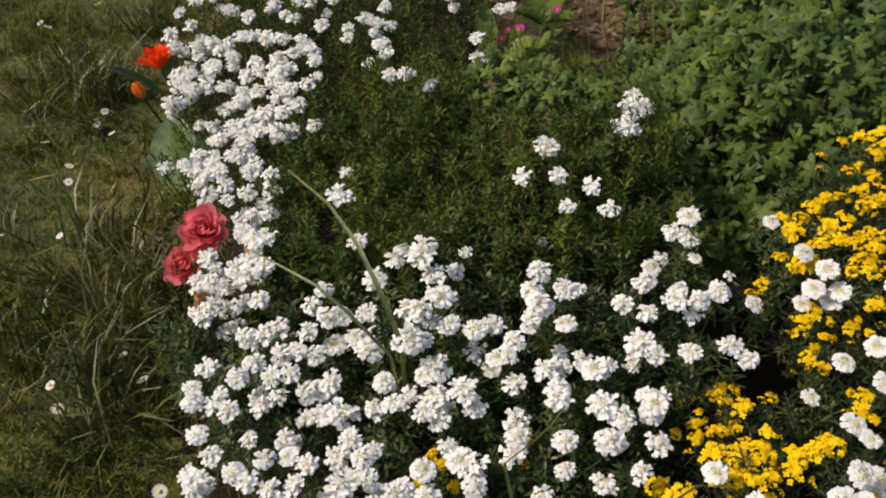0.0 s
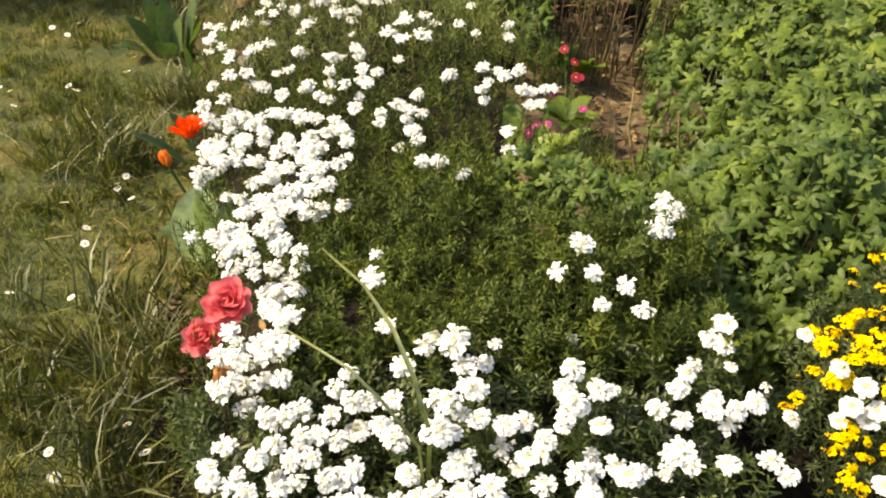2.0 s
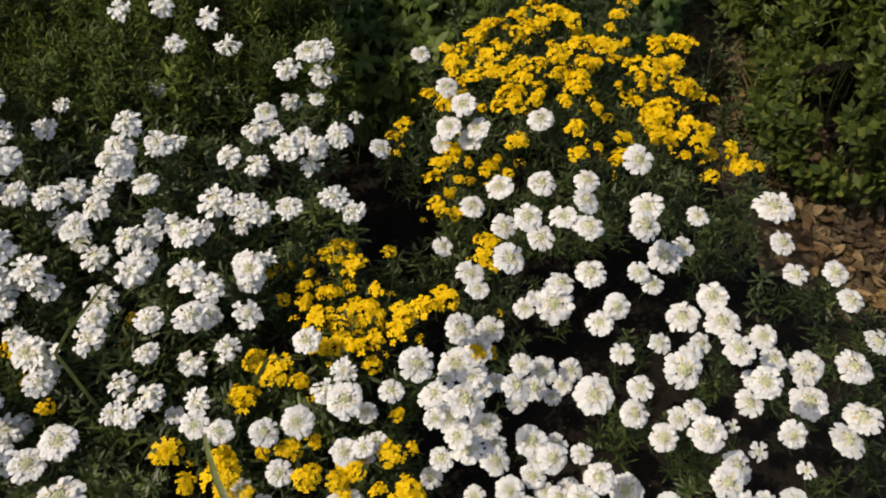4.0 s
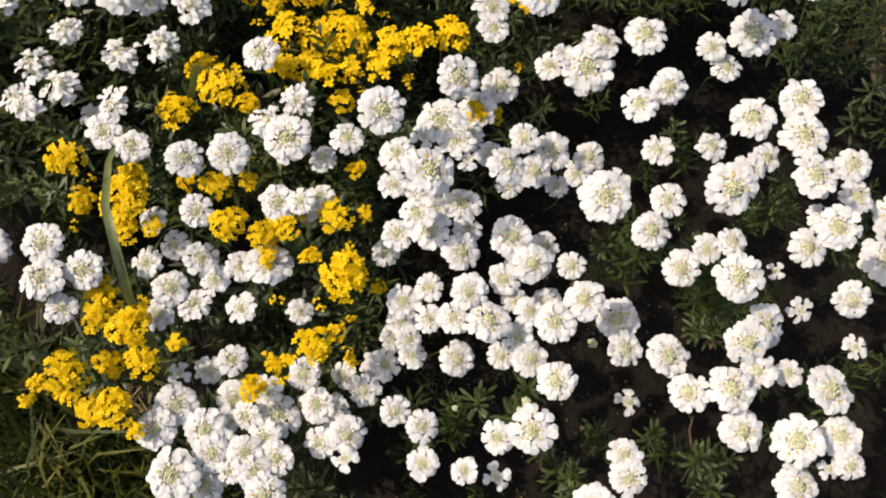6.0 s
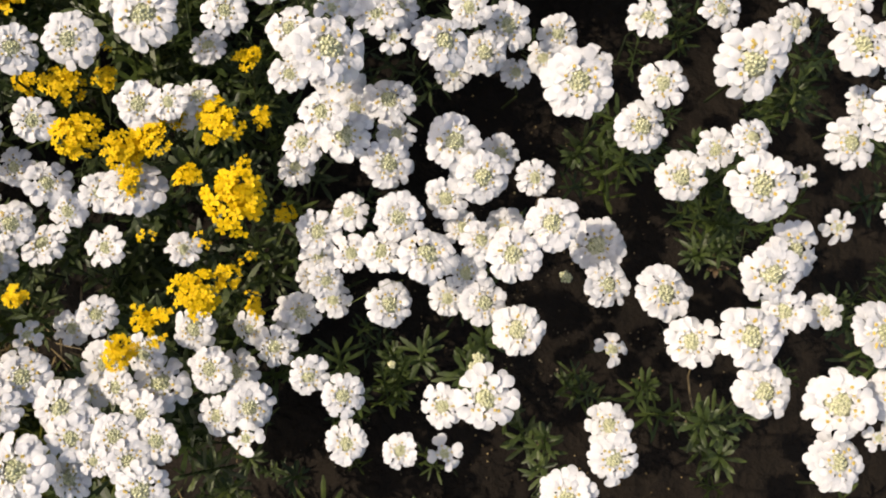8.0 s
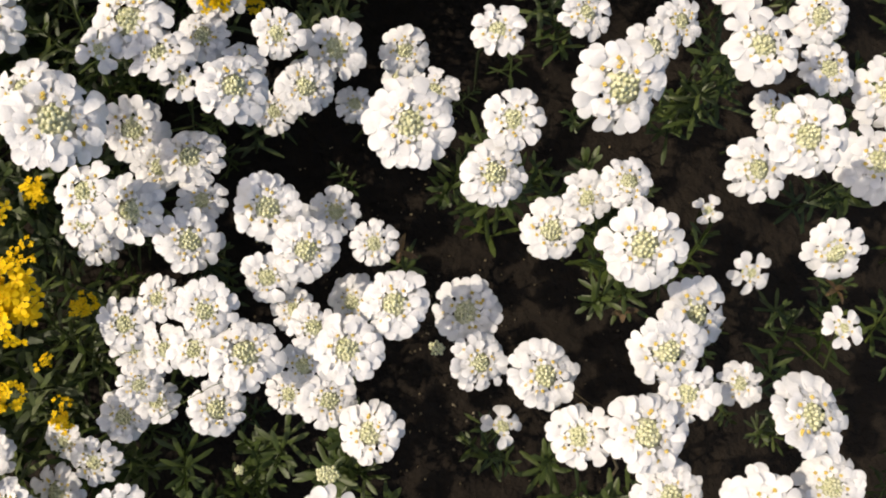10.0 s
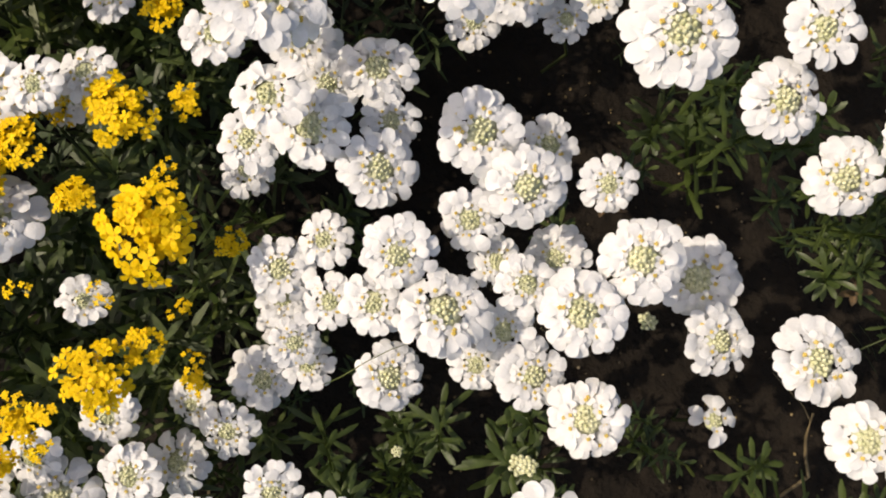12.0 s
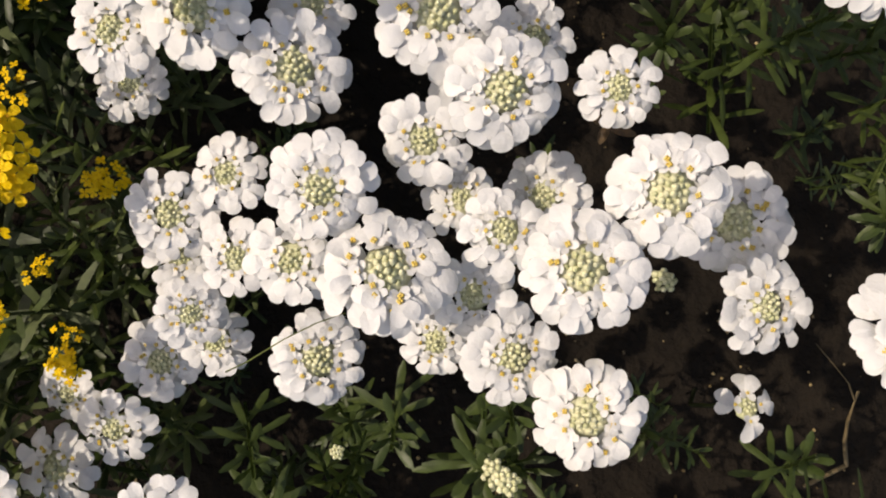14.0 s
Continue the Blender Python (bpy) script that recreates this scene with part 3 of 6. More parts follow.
for _sprays in ((
        (0.549, 0.684, 0.347, 0.031), (0.612, 0.713, 0.316, 0.030), (0.665, 0.715, 0.342, 0.034), (0.817, 0.667, 0.307, 0.045),
),):
    flower_heads(_plant, _sprays, True)
    _all += _sprays
CANDYTUFTS.append((_plant, _all))

# white candytuft with scattered domed heads over dark shoots
_plant, _all = thing("candytuft", (0.1, 0.65, 0.02), "white candytuft with scattered domed heads over dark shoots", "candytuft", "candytuft plants"), []
for _sprays in ((
        (0.263, 0.292, 0.218, 0.029), (0.280, 0.263, 0.220, 0.036), (0.296, 0.294, 0.216, 0.031), (0.300, 0.260, 0.200, 0.026),
        (0.303, 0.279, 0.217, 0.026), (0.311, 0.286, 0.216, 0.019), (0.316, 0.268, 0.218, 0.018), (0.325, 0.281, 0.218, 0.025),
        (0.334, 0.268, 0.219, 0.025), (0.336, 0.293, 0.215, 0.025), (0.342, 0.254, 0.222, 0.029), (0.346, 0.279, 0.219, 0.025),
        (0.172, 0.407, 0.247, 0.030), (0.176, 0.383, 0.246, 0.031), (0.190, 0.366, 0.234, 0.022), (0.201, 0.391, 0.243, 0.028),
        (0.235, 0.411, 0.216, 0.024), (0.249, 0.374, 0.211, 0.023), (0.257, 0.392, 0.221, 0.027), (0.271, 0.333, 0.212, 0.015),
        (0.274, 0.310, 0.215, 0.030), (0.274, 0.382, 0.220, 0.025), (0.276, 0.413, 0.230, 0.025), (0.287, 0.399, 0.226, 0.023),
),):
    flower_heads(_plant, _sprays, True, 0.35)
    _all += _sprays
for _sprays in ((
        (0.288, 0.341, 0.193, 0.022), (0.304, 0.304, 0.201, 0.023), (0.305, 0.408, 0.234, 0.023), (0.306, 0.345, 0.214, 0.023),
        (0.308, 0.381, 0.222, 0.024), (0.310, 0.321, 0.198, 0.027), (0.321, 0.306, 0.214, 0.022), (0.326, 0.406, 0.252, 0.034),
        (0.333, 0.325, 0.211, 0.023), (0.343, 0.310, 0.208, 0.031), (0.350, 0.382, 0.223, 0.020), (0.357, 0.341, 0.206, 0.025),
        (-0.086, 0.528, 0.229, 0.026), (0.039, 0.499, 0.202, 0.036), (0.069, 0.511, 0.217, 0.036), (0.079, 0.453, 0.222, 0.045),
        (0.135, 0.512, 0.247, 0.024), (0.152, 0.538, 0.235, 0.033), (0.197, 0.494, 0.254, 0.027), (0.198, 0.518, 0.255, 0.026),
        (0.220, 0.482, 0.259, 0.025), (0.234, 0.443, 0.220, 0.022), (0.253, 0.425, 0.220, 0.022), (0.260, 0.474, 0.265, 0.027),
),):
    flower_heads(_plant, _sprays, True, 0.35)
    _all += _sprays
for _sprays in ((
        (0.271, 0.440, 0.251, 0.025), (0.289, 0.480, 0.268, 0.030), (0.316, 0.501, 0.280, 0.027), (0.329, 0.445, 0.269, 0.026),
        (0.332, 0.482, 0.295, 0.034), (0.334, 0.521, 0.281, 0.023), (0.345, 0.444, 0.277, 0.020), (0.357, 0.454, 0.267, 0.021),
        (-0.222, 0.570, 0.247, 0.027), (-0.204, 0.560, 0.246, 0.027), (-0.192, 0.595, 0.242, 0.027), (-0.181, 0.554, 0.244, 0.026),
        (-0.168, 0.602, 0.238, 0.027), (-0.155, 0.563, 0.240, 0.026), (-0.144, 0.591, 0.238, 0.027), (-0.102, 0.569, 0.234, 0.037),
        (-0.100, 0.633, 0.229, 0.028), (-0.084, 0.601, 0.235, 0.027), (-0.075, 0.577, 0.228, 0.027), (-0.071, 0.540, 0.224, 0.031),
        (-0.043, 0.566, 0.218, 0.034), (-0.013, 0.654, 0.258, 0.030), (-0.012, 0.585, 0.239, 0.032), (-0.008, 0.563, 0.215, 0.033),
),):
    flower_heads(_plant, _sprays, True, 0.35)
    _all += _sprays
for _sprays in ((
        (0.004, 0.651, 0.249, 0.033), (0.007, 0.548, 0.180, 0.032), (0.043, 0.598, 0.227, 0.038), (0.046, 0.570, 0.225, 0.030),
        (0.089, 0.608, 0.241, 0.033), (0.095, 0.624, 0.246, 0.030), (0.097, 0.654, 0.237, 0.036), (0.121, 0.563, 0.221, 0.030),
        (0.139, 0.643, 0.297, 0.034), (0.147, 0.585, 0.240, 0.025), (0.149, 0.617, 0.250, 0.030), (0.189, 0.573, 0.238, 0.031),
        (0.190, 0.639, 0.290, 0.037), (0.194, 0.598, 0.276, 0.035), (0.212, 0.625, 0.283, 0.031), (0.226, 0.569, 0.261, 0.026),
        (0.249, 0.642, 0.290, 0.030), (0.301, 0.561, 0.277, 0.028), (-0.247, 0.660, 0.246, 0.028), (-0.247, 0.708, 0.246, 0.029),
        (-0.231, 0.735, 0.247, 0.029), (-0.213, 0.673, 0.240, 0.028), (-0.207, 0.716, 0.243, 0.029), (-0.201, 0.751, 0.246, 0.030),
),):
    flower_heads(_plant, _sprays, True, 0.35)
    _all += _sprays
for _sprays in ((
        (-0.196, 0.690, 0.237, 0.029), (-0.183, 0.722, 0.241, 0.029), (-0.181, 0.757, 0.245, 0.030), (-0.164, 0.702, 0.228, 0.029),
        (-0.159, 0.755, 0.242, 0.030), (-0.147, 0.711, 0.223, 0.033), (-0.144, 0.679, 0.214, 0.029), (-0.115, 0.671, 0.228, 0.044),
        (-0.113, 0.686, 0.167, 0.028), (-0.106, 0.776, 0.253, 0.030), (-0.084, 0.733, 0.276, 0.035), (-0.075, 0.672, 0.235, 0.027),
        (-0.069, 0.723, 0.229, 0.027), (-0.064, 0.698, 0.253, 0.028), (-0.052, 0.667, 0.255, 0.027), (-0.039, 0.664, 0.260, 0.022),
        (-0.039, 0.778, 0.303, 0.030), (-0.032, 0.720, 0.307, 0.041), (-0.023, 0.765, 0.311, 0.035), (-0.020, 0.733, 0.294, 0.029),
        (-0.014, 0.694, 0.276, 0.029), (-0.002, 0.670, 0.264, 0.033), (-0.001, 0.702, 0.280, 0.038), (0.004, 0.774, 0.330, 0.036),
),):
    flower_heads(_plant, _sprays, True, 0.35)
    _all += _sprays
for _sprays in ((
        (0.015, 0.755, 0.297, 0.030), (0.032, 0.674, 0.272, 0.036), (0.046, 0.759, 0.249, 0.033), (0.071, 0.763, 0.291, 0.029),
        (0.073, 0.714, 0.286, 0.031), (0.093, 0.737, 0.289, 0.028), (0.093, 0.690, 0.266, 0.032), (0.110, 0.731, 0.329, 0.027),
        (0.120, 0.745, 0.352, 0.029), (0.122, 0.768, 0.320, 0.032), (0.129, 0.693, 0.290, 0.031), (0.142, 0.668, 0.279, 0.030),
        (0.148, 0.704, 0.278, 0.030), (0.152, 0.726, 0.333, 0.029), (0.176, 0.709, 0.287, 0.029), (0.185, 0.691, 0.293, 0.031),
        (0.199, 0.695, 0.292, 0.027), (0.225, 0.669, 0.362, 0.036), (0.242, 0.721, 0.301, 0.032), (0.250, 0.661, 0.279, 0.033),
        (0.260, 0.772, 0.305, 0.030), (0.261, 0.710, 0.297, 0.029), (0.291, 0.689, 0.326, 0.026), (0.293, 0.778, 0.324, 0.033),
),):
    flower_heads(_plant, _sprays, True, 0.35)
    _all += _sprays
for _sprays in ((
        (0.337, 0.691, 0.335, 0.028), (-0.247, 0.855, 0.240, 0.032), (-0.225, 0.783, 0.249, 0.030), (-0.208, 0.793, 0.250, 0.030),
        (-0.171, 0.792, 0.245, 0.030), (-0.170, 0.830, 0.254, 0.031), (-0.146, 0.811, 0.255, 0.034), (-0.138, 0.790, 0.224, 0.037),
        (-0.128, 0.816, 0.249, 0.030), (-0.096, 0.808, 0.265, 0.030), (-0.085, 0.847, 0.289, 0.034), (-0.058, 0.871, 0.306, 0.032),
        (-0.047, 0.891, 0.304, 0.032), (-0.022, 0.836, 0.338, 0.039), (-0.007, 0.822, 0.323, 0.032), (0.004, 0.795, 0.311, 0.030),
        (0.023, 0.874, 0.282, 0.026), (0.117, 0.796, 0.317, 0.032), (0.126, 0.819, 0.331, 0.031), (0.158, 0.794, 0.324, 0.030),
        (0.230, 0.783, 0.312, 0.028), (0.260, 0.814, 0.316, 0.031), (0.272, 0.832, 0.329, 0.026), (0.298, 0.860, 0.363, 0.029),
),):
    flower_heads(_plant, _sprays, True, 0.35)
    _all += _sprays
for _sprays in ((
        (0.299, 0.886, 0.295, 0.026), (0.321, 0.883, 0.371, 0.029), (0.325, 0.785, 0.315, 0.026), (0.328, 0.843, 0.335, 0.019),
        (0.349, 0.792, 0.323, 0.030), (0.371, 0.824, 0.323, 0.014), (0.475, 0.811, 0.314, 0.029), (0.483, 0.877, 0.318, 0.028),
        (0.493, 0.829, 0.331, 0.030), (0.508, 0.812, 0.309, 0.030), (0.586, 0.822, 0.310, 0.033), (-0.115, 0.920, 0.294, 0.030),
        (0.339, 0.932, 0.334, 0.034),
),):
    flower_heads(_plant, _sprays, True, 0.35)
    _all += _sprays
CANDYTUFTS.append((_plant, _all))

# dark green candytuft mound with few white heads
_plant, _all = thing("candytuft", (0.05, 1.15, 0.02), "dark green candytuft mound with few white heads", "candytuft", "candytuft plants"), []
for _sprays in ((
        (-0.140, 0.940, 0.362, 0.033), (0.111, 0.974, 0.369, 0.027), (0.141, 0.942, 0.278, 0.028), (0.161, 0.967, 0.375, 0.028),
        (0.172, 0.933, 0.348, 0.024), (0.208, 0.973, 0.355, 0.029), (0.230, 0.938, 0.341, 0.030), (-0.149, 1.088, 0.293, 0.021),
        (-0.140, 1.023, 0.292, 0.024), (0.149, 1.023, 0.386, 0.039), (0.153, 1.073, 0.360, 0.025), (0.263, 1.112, 0.364, 0.029),
        (0.280, 1.107, 0.365, 0.033), (0.282, 1.124, 0.369, 0.029), (0.288, 1.173, 0.364, 0.028), (0.315, 1.171, 0.361, 0.030),
        (0.322, 1.210, 0.345, 0.029), (-0.098, 1.354, 0.317, 0.030), (-0.067, 1.330, 0.333, 0.030), (-0.026, 1.261, 0.350, 0.029),
        (0.317, 1.271, 0.326, 0.031), (0.060, 1.438, 0.307, 0.031),
),):
    flower_heads(_plant, _sprays, False)
    _all += _sprays
CANDYTUFTS.append((_plant, _all))

# white candytuft spilling thickly along the lawn's edge
_plant, _all = thing("candytuft", (-0.3, 1.5, 0.0), "white candytuft spilling thickly along the lawn's edge", "candytuft", "candytuft plants"), []
for _sprays in ((
        (-0.274, 0.620, 0.249, 0.028), (-0.265, 0.562, 0.250, 0.027), (-0.252, 0.594, 0.248, 0.027), (-0.293, 0.732, 0.241, 0.030),
        (-0.292, 0.670, 0.248, 0.029), (-0.267, 0.671, 0.247, 0.029), (-0.311, 0.894, 0.184, 0.034), (-0.303, 0.863, 0.170, 0.034),
        (-0.282, 0.886, 0.206, 0.033), (-0.252, 0.785, 0.241, 0.031), (-0.355, 0.924, 0.208, 0.034), (-0.347, 0.960, 0.225, 0.033),
        (-0.334, 0.911, 0.196, 0.034), (-0.312, 0.917, 0.209, 0.034), (-0.297, 0.931, 0.230, 0.033), (-0.295, 0.999, 0.241, 0.032),
        (-0.284, 0.915, 0.228, 0.034), (-0.275, 0.968, 0.259, 0.031), (-0.271, 0.926, 0.248, 0.032), (-0.252, 0.956, 0.274, 0.033),
        (-0.250, 0.906, 0.258, 0.033), (-0.377, 1.113, 0.232, 0.033), (-0.363, 1.135, 0.257, 0.032), (-0.349, 1.113, 0.246, 0.032),
),):
    flower_heads(_plant, _sprays, False, 1.0)
    _all += _sprays
for _sprays in ((
        (-0.311, 1.092, 0.249, 0.032), (-0.306, 1.062, 0.228, 0.033), (-0.299, 1.123, 0.278, 0.031), (-0.292, 1.048, 0.237, 0.036),
        (-0.272, 1.103, 0.273, 0.031), (-0.260, 1.020, 0.265, 0.031), (-0.413, 1.157, 0.249, 0.032), (-0.410, 1.186, 0.253, 0.032),
        (-0.396, 1.144, 0.248, 0.039), (-0.379, 1.162, 0.260, 0.032), (-0.345, 1.164, 0.273, 0.031), (-0.335, 1.200, 0.273, 0.039),
        (-0.290, 1.248, 0.269, 0.031), (-0.257, 1.233, 0.275, 0.031), (-0.434, 1.365, 0.201, 0.034), (-0.411, 1.315, 0.203, 0.034),
        (-0.401, 1.368, 0.201, 0.034), (-0.387, 1.357, 0.202, 0.033), (-0.369, 1.373, 0.208, 0.034), (-0.365, 1.308, 0.217, 0.034),
        (-0.349, 1.335, 0.216, 0.032), (-0.336, 1.374, 0.223, 0.033), (-0.324, 1.266, 0.255, 0.032), (-0.296, 1.342, 0.245, 0.033),
),):
    flower_heads(_plant, _sprays, False, 1.0)
    _all += _sprays
for _sprays in ((
        (-0.264, 1.342, 0.261, 0.032), (-0.537, 1.446, 0.204, 0.035), (-0.502, 1.494, 0.204, 0.035), (-0.423, 1.467, 0.226, 0.034),
        (-0.420, 1.416, 0.209, 0.034), (-0.391, 1.484, 0.244, 0.033), (-0.390, 1.447, 0.226, 0.034), (-0.388, 1.425, 0.217, 0.034),
        (-0.361, 1.481, 0.255, 0.033), (-0.360, 1.388, 0.214, 0.033), (-0.359, 1.439, 0.233, 0.033), (-0.334, 1.452, 0.251, 0.034),
        (-0.332, 1.479, 0.266, 0.032), (-0.320, 1.412, 0.240, 0.033), (-0.301, 1.466, 0.268, 0.032), (-0.293, 1.415, 0.253, 0.033),
        (-0.259, 1.411, 0.265, 0.032), (-0.252, 1.476, 0.280, 0.032), (-0.117, 1.486, 0.292, 0.032), (-0.556, 1.558, 0.204, 0.037),
        (-0.544, 1.517, 0.200, 0.035), (-0.536, 1.577, 0.210, 0.035), (-0.536, 1.529, 0.201, 0.035), (-0.523, 1.517, 0.201, 0.036),
),):
    flower_heads(_plant, _sprays, False, 1.0)
    _all += _sprays
for _sprays in ((
        (-0.518, 1.608, 0.223, 0.035), (-0.483, 1.566, 0.220, 0.034), (-0.478, 1.501, 0.210, 0.036), (-0.470, 1.550, 0.222, 0.036),
        (-0.465, 1.596, 0.240, 0.034), (-0.429, 1.547, 0.248, 0.033), (-0.407, 1.588, 0.276, 0.033), (-0.374, 1.500, 0.261, 0.035),
        (-0.357, 1.552, 0.291, 0.032), (-0.333, 1.547, 0.295, 0.032), (-0.327, 1.501, 0.279, 0.034), (-0.294, 1.502, 0.285, 0.034),
        (-0.282, 1.530, 0.294, 0.032), (-0.261, 1.508, 0.288, 0.034), (-0.251, 1.593, 0.298, 0.032), (-0.198, 1.584, 0.293, 0.032),
        (-0.131, 1.523, 0.290, 0.032), (0.058, 1.544, 0.297, 0.032), (-0.593, 1.674, 0.235, 0.039), (-0.573, 1.643, 0.228, 0.035),
        (-0.557, 1.708, 0.240, 0.034), (-0.522, 1.632, 0.230, 0.038), (-0.490, 1.629, 0.239, 0.038), (-0.423, 1.693, 0.269, 0.033),
),):
    flower_heads(_plant, _sprays, False, 1.0)
    _all += _sprays
for _sprays in ((
        (-0.312, 1.623, 0.300, 0.032), (-0.294, 1.721, 0.290, 0.032), (-0.171, 1.638, 0.292, 0.032), (-0.145, 1.624, 0.291, 0.032),
        (-0.131, 1.690, 0.292, 0.032), (0.109, 1.682, 0.296, 0.033), (-0.503, 1.833, 0.223, 0.035), (-0.376, 1.748, 0.271, 0.033),
        (-0.345, 1.847, 0.265, 0.034), (-0.267, 1.818, 0.290, 0.033), (-0.249, 1.743, 0.289, 0.033), (-0.232, 1.799, 0.294, 0.033),
        (-0.067, 1.796, 0.303, 0.033), (0.004, 1.844, 0.306, 0.033), (0.005, 1.742, 0.298, 0.033), (0.055, 1.815, 0.301, 0.033),
        (0.088, 1.856, 0.300, 0.033), (0.094, 1.749, 0.298, 0.033), (0.143, 1.763, 0.298, 0.033), (-0.592, 1.883, 0.223, 0.036),
        (-0.557, 1.913, 0.220, 0.036), (-0.462, 1.943, 0.222, 0.036), (-0.362, 1.949, 0.265, 0.034), (-0.294, 1.917, 0.302, 0.033),
),):
    flower_heads(_plant, _sprays, False, 1.0)
    _all += _sprays
for _sprays in ((
        (-0.230, 1.970, 0.327, 0.032), (-0.185, 1.933, 0.327, 0.032), (-0.150, 1.972, 0.329, 0.032), (-0.619, 1.991, 0.230, 0.036),
        (-0.565, 2.041, 0.232, 0.036), (-0.455, 2.018, 0.238, 0.035), (-0.057, 2.011, 0.346, 0.032),
),):
    flower_heads(_plant, _sprays, False, 1.0)
    _all += _sprays
CANDYTUFTS.append((_plant, _all))

# loose candytuft with small white heads at the bed's far end
_plant, _all = thing("candytuft", (-0.3, 2.6, 0.02), "loose candytuft with small white heads at the bed's far end", "candytuft", "candytuft plants"), []
for _sprays in ((
        (-0.541, 2.068, 0.236, 0.036), (-0.188, 2.056, 0.329, 0.033), (-0.146, 2.084, 0.334, 0.033), (0.062, 2.055, 0.334, 0.033),
        (-0.466, 2.204, 0.247, 0.036), (-0.760, 2.281, 0.146, 0.040), (-0.583, 2.330, 0.228, 0.037), (-0.399, 2.277, 0.259, 0.036),
        (-0.348, 2.265, 0.275, 0.035), (-0.289, 2.307, 0.289, 0.035), (-0.025, 2.324, 0.335, 0.034), (0.008, 2.293, 0.330, 0.034),
        (-0.773, 2.415, 0.139, 0.041), (-0.723, 2.430, 0.146, 0.040), (-0.578, 2.431, 0.237, 0.037), (-0.526, 2.341, 0.237, 0.037),
        (-0.492, 2.438, 0.240, 0.037), (-0.345, 2.362, 0.275, 0.036), (-0.637, 2.460, 0.214, 0.038), (-0.546, 2.537, 0.250, 0.037),
        (-0.489, 2.522, 0.268, 0.037), (-0.461, 2.460, 0.253, 0.037), (-0.402, 2.474, 0.288, 0.036), (-0.326, 2.492, 0.309, 0.035),
),):
    flower_heads(_plant, _sprays, False, 1.0)
    _all += _sprays
for _sprays in ((
        (-0.181, 2.496, 0.328, 0.035), (-0.500, 2.644, 0.295, 0.036), (-0.632, 2.785, 0.265, 0.038), (-0.307, 2.906, 0.312, 0.037),
        (-0.987, 2.960, 0.252, 0.040), (-0.769, 3.002, 0.249, 0.040), (-0.659, 2.970, 0.254, 0.039), (-0.388, 3.009, 0.311, 0.038),
        (-0.579, 3.168, 0.260, 0.040), (-0.437, 3.077, 0.302, 0.038), (-0.304, 3.095, 0.326, 0.038), (-0.658, 3.185, 0.251, 0.040),
        (-0.526, 3.251, 0.276, 0.040), (-0.999, 3.307, 0.256, 0.041), (-0.685, 3.391, 0.262, 0.041), (-0.636, 3.445, 0.269, 0.041),
),):
    flower_heads(_plant, _sprays, False, 1.0)
    _all += _sprays
CANDYTUFTS.append((_plant, _all))



def head_canopy():
    """The height that the heads reach, smoothed over the plan."""
    p = np.array(PLACED)

    def height(x, y):
        w = 1 / ((p[:, 0] - x) ** 2 + (p[:, 1] - y) ** 2 + 0.003) ** 2
        return float((w * p[:, 2]).sum() / w.sum())
    return height


HEAD_Z = head_canopy()


def shoot_shape(rnd, leaves, length, width, spread, fine=False, low=8, rise_by=60, joined=False):
    """A leafy shoot: narrow blunt leaves set spirally up a stem."""
    s = Shape()
    nodes = [-0.022 + i / leaves * (0.022 + length * 0.8) for i in range(leaves)]
    if not joined:
        s.tube([(0, 0, -0.028), (0, 0, length * 0.9)], 0.0009, 0, 3)
    for dx, dy in ((0.0009, 0), (0, 0.0009)) if joined else ():
        s.grid([[(-dx, -dy, z), (0, 0, z), (dx, dy, z)] for z in (-0.028, *nodes, length * 0.9)])
    for i in range(leaves):
        t = i / leaves
        a, z = 2.4 * i + rnd.uniform(-0.3, 0.3), nodes[i]
        rise = math.radians(low + rise_by * t * t + rnd.uniform(-12, 12))
        ln = spread * (1.0 - 0.42 * t) * rnd.uniform(0.85, 1.12)
        d = Vector((math.cos(a) * math.cos(rise), math.sin(a) * math.cos(rise), math.sin(rise)))
        if fine:
            s.strip([Vector((0, 0, z)) + d * (ln * q) + Vector((0, 0, -ln * 0.2 * q * q)) for q in (0, 0.6, 1.0)], [width * k for k in (0.5, 1.0, 0.3)], (-math.sin(a), math.cos(a), 0))
            continue
        pts = [Vector((0, 0, z)) + d * (ln * q) + Vector((0, 0, -ln * 0.22 * q * q)) for q in (0, 0.4, 0.78, 1.0)]
        s.blade(pts, [width * k for k in (0.35, 0.85, 1.0, 0.3)], (-math.sin(a), math.cos(a), 0), 0, 0.25)
    return s


